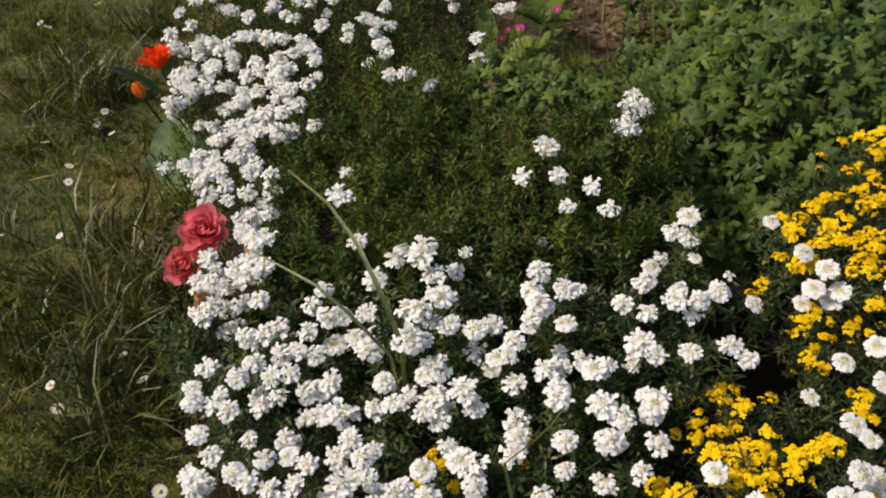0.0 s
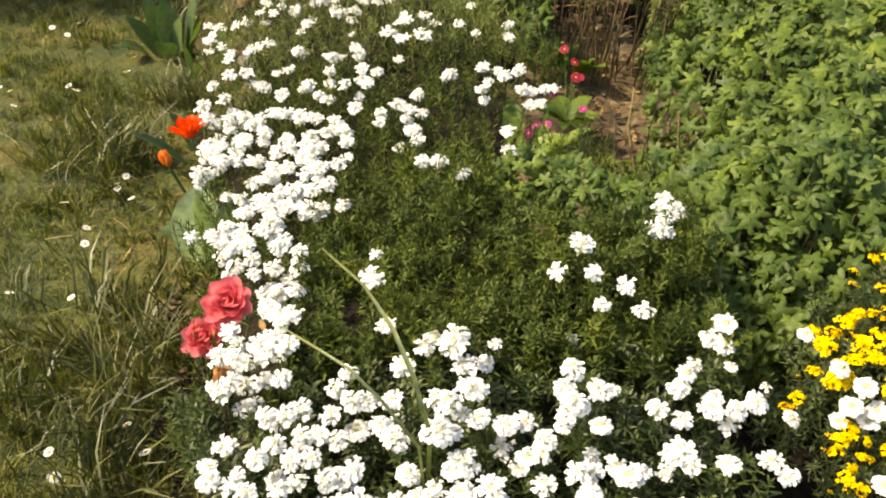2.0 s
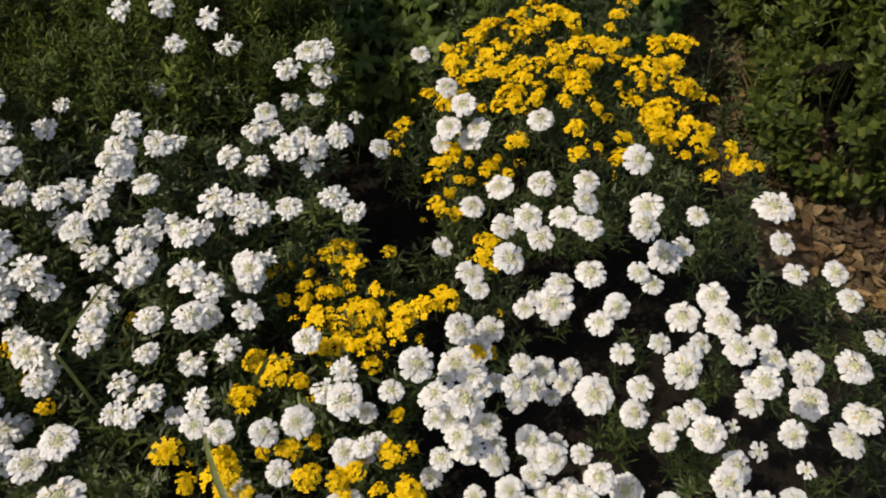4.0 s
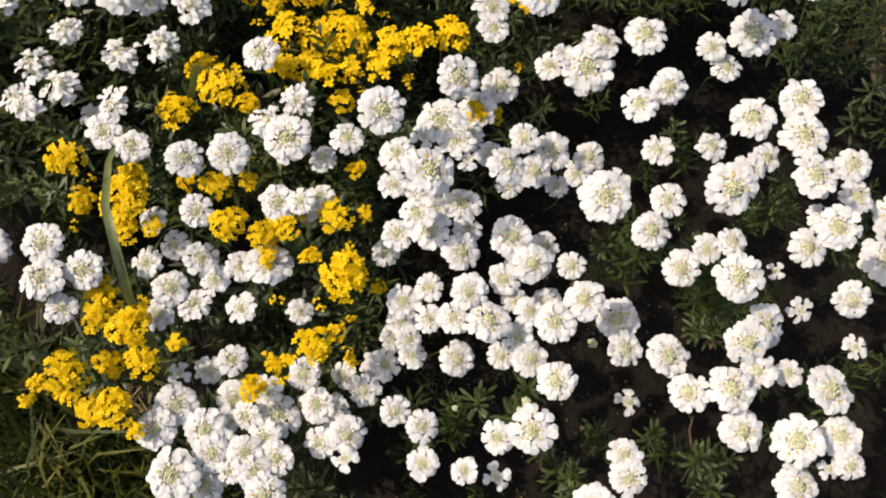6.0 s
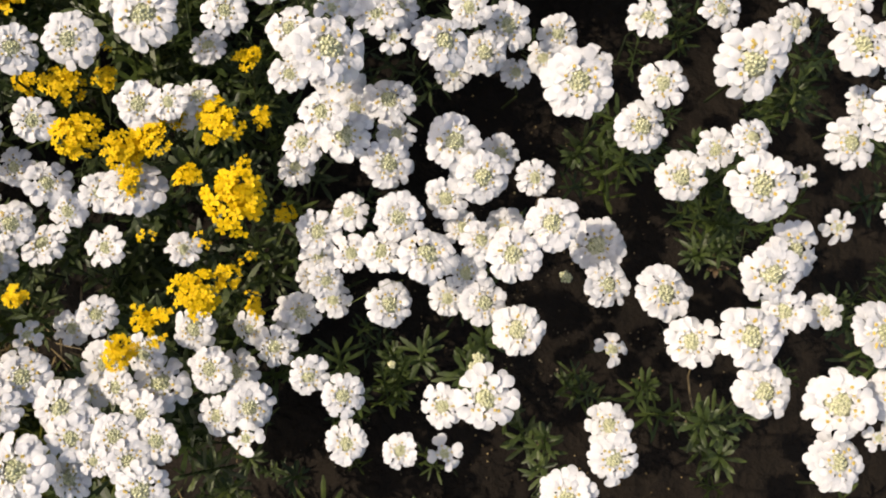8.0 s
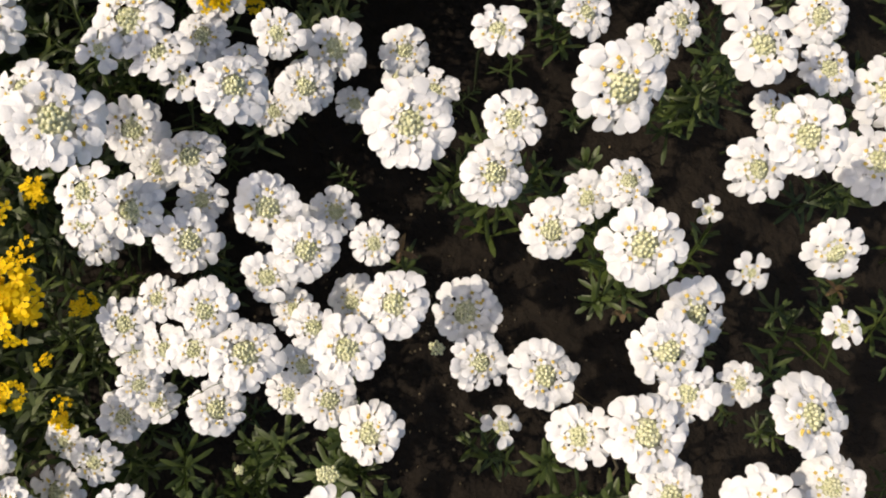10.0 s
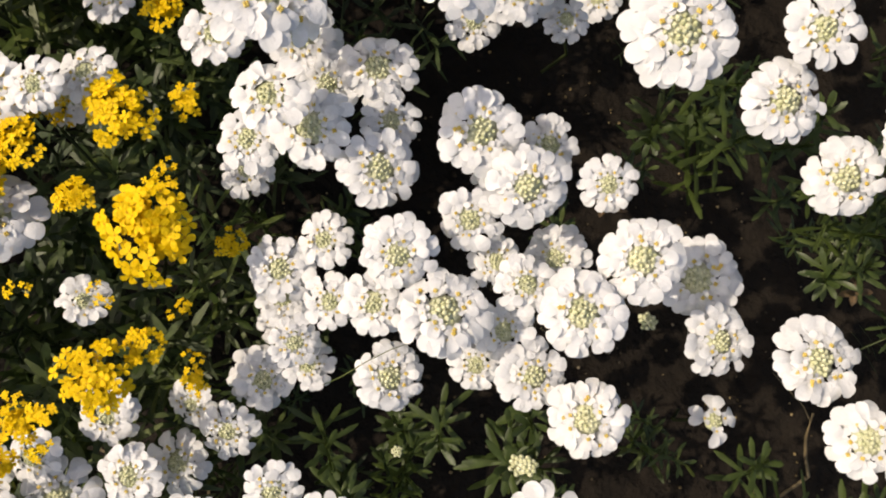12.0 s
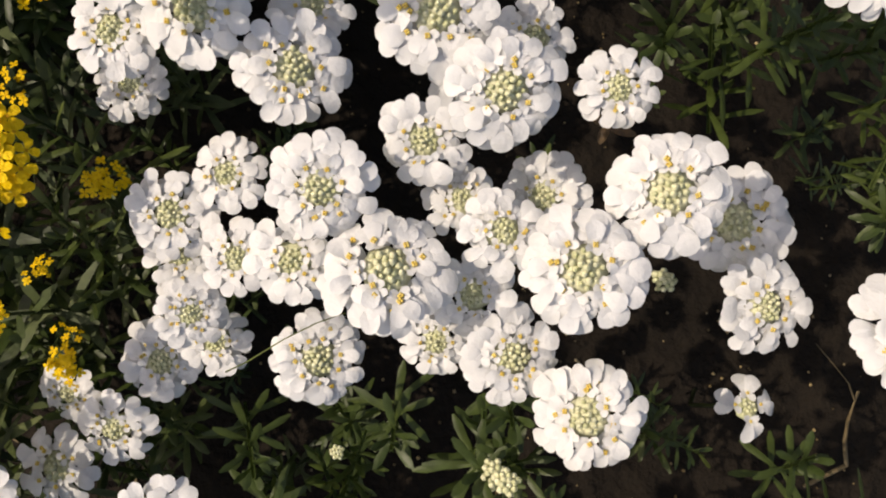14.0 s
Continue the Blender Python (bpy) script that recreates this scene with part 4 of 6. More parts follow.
def shoots_over(plant, inside, count, box, name="leafy_shoot", single=None, shapes=None, mat=None, drop=(0.02, 0.085), size=(0.8, 1.15), top=None, tilt=0.38):
    """Covers part of the plan with shoots; those in the stretch `single` are parts of their own."""
    shapes, mat = shapes or SHOOTS, mat or CANDY_LEAF
    meshes = [s.welded().mesh(name, mat) for s in OWN_SHOOTS] if single else []
    picks, poses, own = [], [], 0
    for _ in range(count):
        x, y = R.uniform(box[0], box[2]), R.uniform(box[1], box[3])
        if not inside(x, y):
            continue
        z = (top or HEAD_Z)(x, y) - R.uniform(*drop)
        z = max(z, ground_z(x, y) + 0.015)
        k, m = R.randrange(len(shapes)), turned((x, y, z), lean(tilt) + Vector((-0.12, 0, 0)), R.uniform(0, 6.28), R.uniform(*size))
        if single and own < 290 and single[0] < x < single[2] and single[1] < y < single[3]:
            part(name, meshes[k], plant, m)
            own += 1
        else:
            picks.append(k)
            poses.append(Matrix.Translation(-Vector(plant.location)) @ m)
    if poses:
        ob = new("foliage", scattered("foliage", shapes, picks, poses, mat))
        ob.parent = plant
        tagged(ob, "", "", "", "stuff")


_r = random.Random(3)
SHOOTS = [shoot_shape(_r, 17 + k % 4, 0.020, 0.0014, 0.018) for k in range(5)]
OWN_SHOOTS = [shoot_shape(_r, 17 + k % 4, 0.020, 0.0014, 0.018, joined=True) for k in range(5)]
PLAIN_SHOOTS = [shoot_shape(_r, 15 + k % 4, 0.018, 0.0019, 0.021, True) for k in range(5)]
NEEDLE_SHOOTS = [shoot_shape(_r, 11 + k % 3, 0.046 + 0.005 * k, 0.0009 + 0.0001 * (k % 3), 0.022, True, 34, 40) for k in range(6)]
TIP_SHOOTS = [shoot_shape(_r, 16 + k % 3, 0.026 + 0.004 * k, 0.0011 + 0.0001 * (k % 3), 0.016 + 0.001 * k, True, 20, 45) for k in range(6)]


def stems_under(plant, rows):
    s = Shape()
    o = Vector(plant.location)
    for x, y, z, w in rows:
        if w > 0:
            if any(abs(x - a) < 0.024 and abs(y - b) < 0.03 and 0.004 < z - c < 0.07 for a, b, c in PLACED):
                continue
            g = ground_z(x, y)
            b = Vector((x + R.gauss(0, 0.006), y + R.gauss(0, 0.006), max(g, z - 0.045)))
            t = Vector((x, y, z - 0.3 * w))
            s.tube([b - o, b.lerp(t, 0.6) + Vector((R.gauss(0, .006), R.gauss(0, .006), 0)) - o, t - o], 0.0009, 0, 3, 0.9)
    ob = new("stem_tangle", s.mesh("stem_tangle", CANDY_STEM))
    ob.parent = plant
    tagged(ob, "", "", "", "stuff")


def flower_bud(plant, x, y, z, w):
    """A green head not yet open, on its stem."""
    m = turned((x, y, z), lean(0.15), R.uniform(0, 6.28), w)
    s = Shape()
    for i in range(16):
        r, a = 0.42 * math.sqrt((i + 0.3) / 16), 2.4 * i
        s.ball((r * math.cos(a), r * math.sin(a), 0.35 - r * r), 0.13 * R.uniform(0.85, 1.15), 0, 1.2, 6, 4)
    part("flower_bud", s.mesh("flower_bud", BUDS), plant, m, "pale green unopened flower head")


for _x, _y, _z, _w in ((0.511, 0.321, 0.229, 0.0083), (0.561, 0.373, 0.235, 0.008), (0.468, 0.326, 0.200, 0.005), (0.508, 0.321, 0.262, 0.007)):
    flower_bud(CANDYTUFTS[0][0], _x, _y, _z, _w)

for _plant, _rows in CANDYTUFTS:
    stems_under(_plant, _rows)

MIDDLE = [(0.0, 1.32), (0.2, 1.16), (0.34, 1.16), (0.33, 1.34), (0.2, 1.46), (0.02, 1.46)]
RIGHT, FRONT, MOUND, STRIP, BACK = (p for p, _ in CANDYTUFTS)


def poly_edge(x, y, polygon):
    """How far inside a polygon a place lies (minus: outside)."""
    p, inside, best = polygon, False, 9.0
    for (ax, ay), (bx, by) in zip(p, p[1:] + p[:1]):
        if (ay > y) != (by > y) and x < (bx - ax) * (y - ay) / (by - ay) + ax:
            inside = not inside
        t = max(0, min(1, ((x - ax) * (bx - ax) + (y - ay) * (by - ay)) / ((bx - ax) ** 2 + (by - ay) ** 2)))
        best = min(best, math.hypot(x - ax - t * (bx - ax), y - ay - t * (by - ay)))
    return best if inside else -best


def right_limit(y):
    return float(np.interp(y, (0.0, 0.72, 0.80, 1.15, 1.3, 1.6, 1.8, 2.1, 2.26, 2.4, 2.6, 2.85, 3.3), (0.93, 0.93, 0.40, 0.36, 0.34, 0.29, 0.16, 0.20, 0.10, -0.02, -0.14, -0.25, -0.22)))


def in_gap(x, y):
    """The dark hollow between the two alyssum plants."""
    return math.hypot((x - 0.41) / 0.07, (y - 0.79) / 0.075) < 1


def in_corner(x, y):
    """Mossy ground with straw, outside the flowers at the lawn's near corner."""
    return x < 0.275 and y < 0.35


def in_bed(x, y):
    return not in_gap(x, y) and edge(y) + 0.06 + 0.03 * noise.noise((x * 8, y * 8, 6)) < x < right_limit(y) + 0.03 * noise.noise((x * 7, y * 7, 9))


def by_primroses(x, y):
    return math.hypot(x - 0.15, (y - 1.79) / 1.2) < 0.11 or math.hypot(x - 0.25, (y - 2.12) / 1.8) < 0.09


def patchy(x, y, scale, limit):
    return noise.noise((x * scale, y * scale, 12)) > limit


ROSETTES = ((0.603, 0.466), (0.616, 0.462), (0.633, 0.458), (0.642, 0.436), (0.660, 0.439), (0.461, 0.333), (0.476, 0.327), (0.446, 0.323), (0.520, 0.326), (0.529, 0.315), (0.620, 0.314), (0.640, 0.340),
            (0.665, 0.415), (0.587, 0.459), (0.600, 0.450), (0.652, 0.409), (0.632, 0.542), (0.705, 0.492), (0.787, 0.492), (0.779, 0.434), (0.768, 0.376), (0.653, 0.423), (0.532, 0.291), (0.550, 0.282),
            (0.638, 0.292), (0.660, 0.288), (0.717, 0.336), (0.784, 0.461), (0.804, 0.489), (0.646, 0.552), (0.718, 0.510))


def leafy_spot(x, y):
    """Where the right-hand plant's leafy shoots stand in tufts, with bare earth between."""
    if 0.42 < x < 0.80 and 0.24 < y < 0.66:
        return min(math.hypot(x - a, y - b) for a, b in ROSETTES) < 0.0155
    return patchy(x, y, 12, 0.08)


shoots_over(RIGHT, lambda x, y: x > 0.36 and y < 0.78 and in_bed(x, y) and leafy_spot(x, y), 1900, (0.36, 0.08, 0.95, 0.78), single=(0.40, 0.27, 0.70, 0.47), drop=(0.045, 0.11), size=(0.75, 1.1))
shoots_over(RIGHT, lambda x, y: in_bed(x, y) and patchy(x, y, 26, 0.16), 380, (0.36, 0.16, 0.95, 0.70), drop=(0.14, 0.22), size=(0.6, 1.0), tilt=0.6)
shoots_over(FRONT, lambda x, y: x <= 0.36 and y < 0.93 and not in_gap(x, y) and not in_corner(x, y) and edge(y) + 0.01 < x and patchy(x, y, 14, -0.02 if y < 0.5 and x > 0.1 else -0.3), 3800, (-0.42, 0.1, 0.36, 0.93), drop=(0.03, 0.11), shapes=PLAIN_SHOOTS, top=lambda x, y: HEAD_Z(x, y) - (0.035 if y < 0.46 and x > 0.1 else 0.0))
shoots_over(FRONT, in_corner, 260, (0.06, 0.20, 0.275, 0.35), shapes=PLAIN_SHOOTS, top=lambda x, y: ground_z(x, y) + 0.05, drop=(0.02, 0.05), size=(0.6, 1.0), tilt=0.7)
shoots_over(MOUND, lambda x, y: y >= 0.9 and y < 1.45 and x > -0.27 and in_bed(x, y) and poly_edge(x, y, MIDDLE) < 0.02 and patchy(x, y, 30, 0.0), 4600, (-0.27, 0.9, 0.36, 1.45), shapes=TIP_SHOOTS[:4] + PLAIN_SHOOTS[:2], mat=LIT_CANDY_LEAF, top=lambda x, y: HEAD_Z(x, y) + 0.045 * noise.noise((x * 16, y * 16, 30)), drop=(0.0, 0.075), size=(0.8, 1.3), tilt=0.3)
shoots_over(STRIP, lambda x, y: y >= 0.85 and y < 2.05 and (x <= -0.2 or y > 1.4) and in_bed(x, y) and not by_primroses(x, y) and patchy(x, y, 20, -0.12), 3900, (-0.75, 0.85, 0.3, 2.05), shapes=TIP_SHOOTS[:3] + NEEDLE_SHOOTS[:3], mat=LIT_CANDY_LEAF, drop=(0.02, 0.11), size=(0.8, 1.4), tilt=0.3)
shoots_over(BACK, lambda x, y: y >= 2.0 and y < 3.5 and edge(y) + 0.03 < x < right_limit(y) and not by_primroses(x, y) and patchy(x, y, 9, -0.22), 5800, (-1.25, 2.0, 0.3, 3.6), shapes=NEEDLE_SHOOTS, mat=GRASSY_LEAF, top=lambda x, y: min(HEAD_Z(x, y), ground_z(x, y) + 0.05 + 0.75 * max(0.0, x - edge(y) - 0.03)), drop=(0.01, 0.09), size=(0.9, 1.5), tilt=0.35)


# ---- yellow alyssum ----
def floret_cluster(rnd, count, lumps, floret=0.105):
    """A domed corymb of tiny four-petalled flowers on fine stalks that spring from one point, one unit across."""
    s = Shape()
    s.v.append((0, 0, -0.5))
    blobs = [(0.17 * math.cos(a), 0.17 * math.sin(a), rnd.uniform(0.26, 0.36)) for a in (rnd.uniform(0, 1) + 6.28 * k / lumps for k in range(lumps))]
    for i in range(count):
        bx, by, br = blobs[i % lumps]
        r, a = br * math.sqrt(rnd.random()), rnd.uniform(0, 6.28)
        c = Vector((bx + r * math.cos(a), by + r * math.sin(a), 0.30 * (1 - (r / br) ** 2) + rnd.uniform(-0.05, 0.05)))
        up = (Vector((c.x * 1.3, c.y * 1.3, 1)) + Vector((rnd.gauss(0, .28), rnd.gauss(0, .28), 0))).normalized()
        side = up.orthogonal().normalized()
        other, spin, size = up.cross(side), rnd.uniform(0, 1.57), rnd.uniform(0.9, 1.15) * floret

        def at(angle, far, high):
            b = spin + angle
            return tuple(c + (side * math.cos(b) + other * math.sin(b)) * size * far + up * size * high)
        n = len(s.v)
        s.v += [at(1.571 * k, 0.20, 0.0) for k in range(4)] + [tuple(c + up * size * 0.22)]
        s.f += [(n + k, n + (k + 1) % 4, n + 4) for k in range(4)] + [(0, n, n + 2)]
        s.m += [1, 1, 1, 1, 2]
        for k in range(4):
            q, mid, lift = len(s.v), 1.571 * k + 0.785, rnd.uniform(0.05, 0.30)
            s.v += [at(mid + 0.62, 0.66, lift), at(mid + 0.36, 1.06, lift * 0.9), at(mid, 1.14, lift * 0.6), at(mid - 0.36, 1.06, lift * 0.9), at(mid - 0.62, 0.66, lift)]
            s.f.append((n + k, q + 4, q + 3, q + 2, q + 1, q, n + (k + 1) % 4))
            s.m.append(0)
    return s


_r = random.Random(5)
DENSE = [floret_cluster(_r, 74 + 6 * k, 4 + k % 3, 0.080).mesh("corymb", GOLD, GOLD_EYE, CANDY_STEM) for k in range(4)]
CLUSTERS = [floret_cluster(_r, 34 + 4 * (k % 3), 3 + k % 3).mesh("corymb", GOLD, GOLD_EYE, CANDY_STEM) for k in range(6)]
SPRIGS = [floret_cluster(_r, 9, 2).mesh("corymb", GOLD, GOLD_EYE, CANDY_STEM) for k in range(3)]
GOLD_PLACED = []


def gold_clusters(plant, rows):
    for x, y, z, w in rows:
        GOLD_PLACED.append((x, y, z))
        me = R.choice(SPRIGS if w < 0.012 else DENSE if w > 0.019 and y < 0.56 else CLUSTERS)
        part("corymb", me, plant, turned((x, y, z), lean(0.25) + Vector((-0.1, -0.1, 0)), R.uniform(0, 6.28), w * (1.05 if y > 0.56 else 1.0)))
        if y > 0.52 and w > 0.013 and R.random() < 0.5:
            a, d = R.uniform(0, 6.28), R.uniform(0.014, 0.024)
            part("corymb", R.choice(CLUSTERS), plant, turned((x + d * math.cos(a), y + d * math.sin(a), z - R.uniform(0.002, 0.022)), lean(0.3) + Vector((-0.1, -0.1, 0)), R.uniform(0, 6.28), R.uniform(0.015, 0.023)))
        if R.random() < (0.7 if y > 0.56 else 0.3):
            a = R.uniform(0, 6.28)
            part("corymb", R.choice(SPRIGS), plant, turned((x + 0.75 * w * math.cos(a), y + 0.75 * w * math.sin(a), z - R.uniform(0.0, 0.02)), lean(0.3), R.uniform(0, 6.28), R.uniform(0.009, 0.013)))


ALYSSUMS = []

# golden-yellow alyssum mound in full flower
GOLD_UPPER, _all = thing("alyssum", (0.62, 0.9, 0.02), "golden-yellow alyssum mound in full flower", "alyssum", "alyssum plants"), []
for _sprays in ((
        (0.452, 0.727, 0.274, 0.021), (0.453, 0.767, 0.276, 0.021), (0.460, 0.716, 0.274, 0.013), (0.482, 0.762, 0.277, 0.013),
        (0.519, 0.772, 0.279, 0.027), (0.555, 0.772, 0.288, 0.011), (0.617, 0.763, 0.306, 0.024), (0.640, 0.768, 0.311, 0.014),
        (0.656, 0.746, 0.309, 0.016), (0.669, 0.753, 0.311, 0.027), (0.672, 0.777, 0.315, 0.025), (0.724, 0.771, 0.313, 0.028),
        (0.741, 0.777, 0.313, 0.023), (0.764, 0.772, 0.308, 0.029), (0.767, 0.725, 0.297, 0.017), (0.807, 0.767, 0.298, 0.023),
        (0.822, 0.755, 0.285, 0.026), (0.847, 0.755, 0.278, 0.017), (0.409, 0.815, 0.276, 0.011), (0.422, 0.841, 0.277, 0.011),
        (0.430, 0.854, 0.279, 0.025), (0.465, 0.786, 0.277, 0.027), (0.481, 0.802, 0.277, 0.033), (0.489, 0.884, 0.288, 0.034),
),):
    gold_clusters(GOLD_UPPER, _sprays)
    _all += _sprays
for _sprays in ((
        (0.496, 0.788, 0.277, 0.016), (0.496, 0.828, 0.281, 0.009), (0.505, 0.890, 0.292, 0.023), (0.522, 0.860, 0.295, 0.017),
        (0.530, 0.785, 0.282, 0.014), (0.544, 0.857, 0.303, 0.023), (0.555, 0.803, 0.293, 0.027), (0.559, 0.865, 0.311, 0.034),
        (0.562, 0.852, 0.309, 0.028), (0.576, 0.883, 0.321, 0.023), (0.586, 0.848, 0.319, 0.022), (0.591, 0.862, 0.323, 0.023),
        (0.597, 0.896, 0.330, 0.023), (0.612, 0.873, 0.330, 0.017), (0.617, 0.837, 0.323, 0.020), (0.620, 0.878, 0.331, 0.023),
        (0.621, 0.796, 0.314, 0.025), (0.639, 0.867, 0.331, 0.029), (0.646, 0.854, 0.329, 0.017), (0.647, 0.836, 0.325, 0.011),
        (0.651, 0.895, 0.333, 0.023), (0.652, 0.822, 0.322, 0.018), (0.685, 0.852, 0.330, 0.013), (0.690, 0.891, 0.335, 0.027),
),):
    gold_clusters(GOLD_UPPER, _sprays)
    _all += _sprays
for _sprays in ((
        (0.703, 0.831, 0.322, 0.017), (0.709, 0.875, 0.342, 0.026), (0.711, 0.854, 0.340, 0.017), (0.711, 0.844, 0.334, 0.014),
        (0.715, 0.806, 0.313, 0.023), (0.719, 0.788, 0.313, 0.017), (0.727, 0.860, 0.350, 0.029), (0.728, 0.816, 0.316, 0.035),
        (0.728, 0.837, 0.336, 0.014), (0.729, 0.849, 0.347, 0.023), (0.743, 0.820, 0.325, 0.020), (0.746, 0.845, 0.350, 0.020),
        (0.753, 0.867, 0.350, 0.024), (0.761, 0.795, 0.312, 0.029), (0.761, 0.835, 0.337, 0.035), (0.782, 0.837, 0.323, 0.024),
        (0.783, 0.793, 0.304, 0.023), (0.465, 0.902, 0.284, 0.023), (0.509, 1.018, 0.264, 0.022), (0.515, 0.984, 0.263, 0.037),
        (0.527, 0.923, 0.294, 0.030), (0.531, 1.007, 0.271, 0.025), (0.545, 1.012, 0.291, 0.032), (0.546, 0.919, 0.306, 0.023),
),):
    gold_clusters(GOLD_UPPER, _sprays)
    _all += _sprays
for _sprays in ((
        (0.547, 0.959, 0.294, 0.030), (0.561, 0.953, 0.311, 0.030), (0.566, 0.903, 0.318, 0.023), (0.567, 0.989, 0.320, 0.031),
        (0.579, 0.911, 0.324, 0.020), (0.585, 0.958, 0.330, 0.024), (0.587, 0.986, 0.334, 0.028), (0.598, 0.962, 0.335, 0.030),
        (0.614, 1.004, 0.345, 0.025), (0.615, 0.965, 0.340, 0.024), (0.620, 0.931, 0.333, 0.015), (0.624, 0.907, 0.333, 0.029),
        (0.631, 0.973, 0.348, 0.037), (0.633, 1.009, 0.367, 0.019), (0.645, 1.001, 0.366, 0.015), (0.648, 0.923, 0.334, 0.030),
        (0.650, 0.961, 0.344, 0.030), (0.670, 0.929, 0.335, 0.024), (0.688, 0.920, 0.335, 0.030), (0.701, 0.951, 0.340, 0.018),
        (0.715, 0.925, 0.337, 0.013), (0.718, 0.977, 0.342, 0.022), (0.731, 1.004, 0.343, 0.014), (0.752, 0.915, 0.339, 0.031),
),):
    gold_clusters(GOLD_UPPER, _sprays)
    _all += _sprays
for _sprays in ((
        (0.755, 1.013, 0.338, 0.013), (0.783, 0.923, 0.334, 0.034), (0.802, 0.928, 0.329, 0.025), (0.560, 1.061, 0.324, 0.013),
        (0.568, 1.083, 0.330, 0.020), (0.586, 1.031, 0.341, 0.019), (0.600, 1.035, 0.348, 0.016), (0.626, 1.043, 0.363, 0.028),
        (0.633, 1.114, 0.344, 0.027), (0.669, 1.130, 0.341, 0.034), (0.673, 1.086, 0.352, 0.040), (0.707, 1.136, 0.337, 0.021),
        (0.725, 1.022, 0.346, 0.032),
),):
    gold_clusters(GOLD_UPPER, _sprays)
    _all += _sprays
ALYSSUMS.append((GOLD_UPPER, _all))

# golden-yellow alyssum growing up through white candytuft
GOLD_LOWER, _all = thing("alyssum", (0.32, 0.5, 0.02), "golden-yellow alyssum growing up through white candytuft", "alyssum", "alyssum plants"), []
for _sprays in ((
        (0.222, 0.298, 0.227, 0.022), (0.254, 0.288, 0.227, 0.014), (0.181, 0.303, 0.229, 0.012), (0.183, 0.315, 0.224, 0.015),
        (0.202, 0.322, 0.233, 0.031), (0.206, 0.309, 0.229, 0.018), (0.211, 0.380, 0.222, 0.029), (0.211, 0.364, 0.224, 0.023),
        (0.227, 0.332, 0.226, 0.022), (0.237, 0.356, 0.232, 0.030), (0.237, 0.302, 0.230, 0.029), (0.239, 0.369, 0.227, 0.023),
        (0.250, 0.335, 0.229, 0.028), (0.270, 0.350, 0.231, 0.015), (0.325, 0.323, 0.229, 0.020), (0.326, 0.408, 0.256, 0.016),
        (0.335, 0.382, 0.246, 0.011), (0.339, 0.336, 0.247, 0.015), (0.347, 0.328, 0.242, 0.011), (0.349, 0.339, 0.250, 0.012),
        (0.352, 0.412, 0.255, 0.013), (0.357, 0.411, 0.261, 0.014), (0.364, 0.352, 0.247, 0.027), (0.377, 0.362, 0.241, 0.015),
),):
    gold_clusters(GOLD_LOWER, _sprays)
    _all += _sprays
for _sprays in ((
        (0.380, 0.401, 0.257, 0.036), (0.380, 0.419, 0.252, 0.011), (0.389, 0.378, 0.229, 0.007), (0.390, 0.354, 0.207, 0.013),
        (0.404, 0.402, 0.232, 0.013), (0.173, 0.474, 0.248, 0.031), (0.190, 0.443, 0.243, 0.021), (0.222, 0.460, 0.249, 0.027),
        (0.223, 0.425, 0.242, 0.023), (0.223, 0.444, 0.251, 0.038), (0.238, 0.529, 0.229, 0.033), (0.242, 0.429, 0.242, 0.017),
        (0.256, 0.472, 0.230, 0.016), (0.280, 0.467, 0.242, 0.026), (0.292, 0.539, 0.238, 0.021), (0.295, 0.433, 0.251, 0.027),
        (0.300, 0.468, 0.250, 0.010), (0.302, 0.487, 0.249, 0.007), (0.304, 0.470, 0.245, 0.014), (0.321, 0.423, 0.258, 0.024),
        (0.330, 0.443, 0.252, 0.021), (0.336, 0.430, 0.261, 0.021), (0.348, 0.445, 0.258, 0.007), (0.369, 0.440, 0.264, 0.026),
),):
    gold_clusters(GOLD_LOWER, _sprays)
    _all += _sprays
for _sprays in ((
        (0.380, 0.482, 0.257, 0.017), (0.383, 0.421, 0.254, 0.010), (0.390, 0.448, 0.257, 0.014), (0.465, 0.539, 0.263, 0.018),
        (-0.018, 0.595, 0.193, 0.018), (-0.004, 0.636, 0.193, 0.018), (0.009, 0.625, 0.193, 0.018), (0.023, 0.594, 0.192, 0.018),
        (0.043, 0.563, 0.191, 0.018), (0.251, 0.574, 0.228, 0.026), (0.269, 0.553, 0.237, 0.038), (0.301, 0.629, 0.246, 0.019),
        (0.301, 0.644, 0.250, 0.019), (0.308, 0.657, 0.257, 0.012), (0.314, 0.573, 0.242, 0.025), (0.314, 0.604, 0.246, 0.034),
        (0.324, 0.632, 0.251, 0.024), (0.334, 0.630, 0.256, 0.017), (0.335, 0.575, 0.243, 0.030), (0.340, 0.602, 0.243, 0.035),
        (0.349, 0.563, 0.249, 0.038), (0.355, 0.650, 0.271, 0.029), (0.359, 0.591, 0.247, 0.026), (0.366, 0.600, 0.257, 0.030),
),):
    gold_clusters(GOLD_LOWER, _sprays)
    _all += _sprays
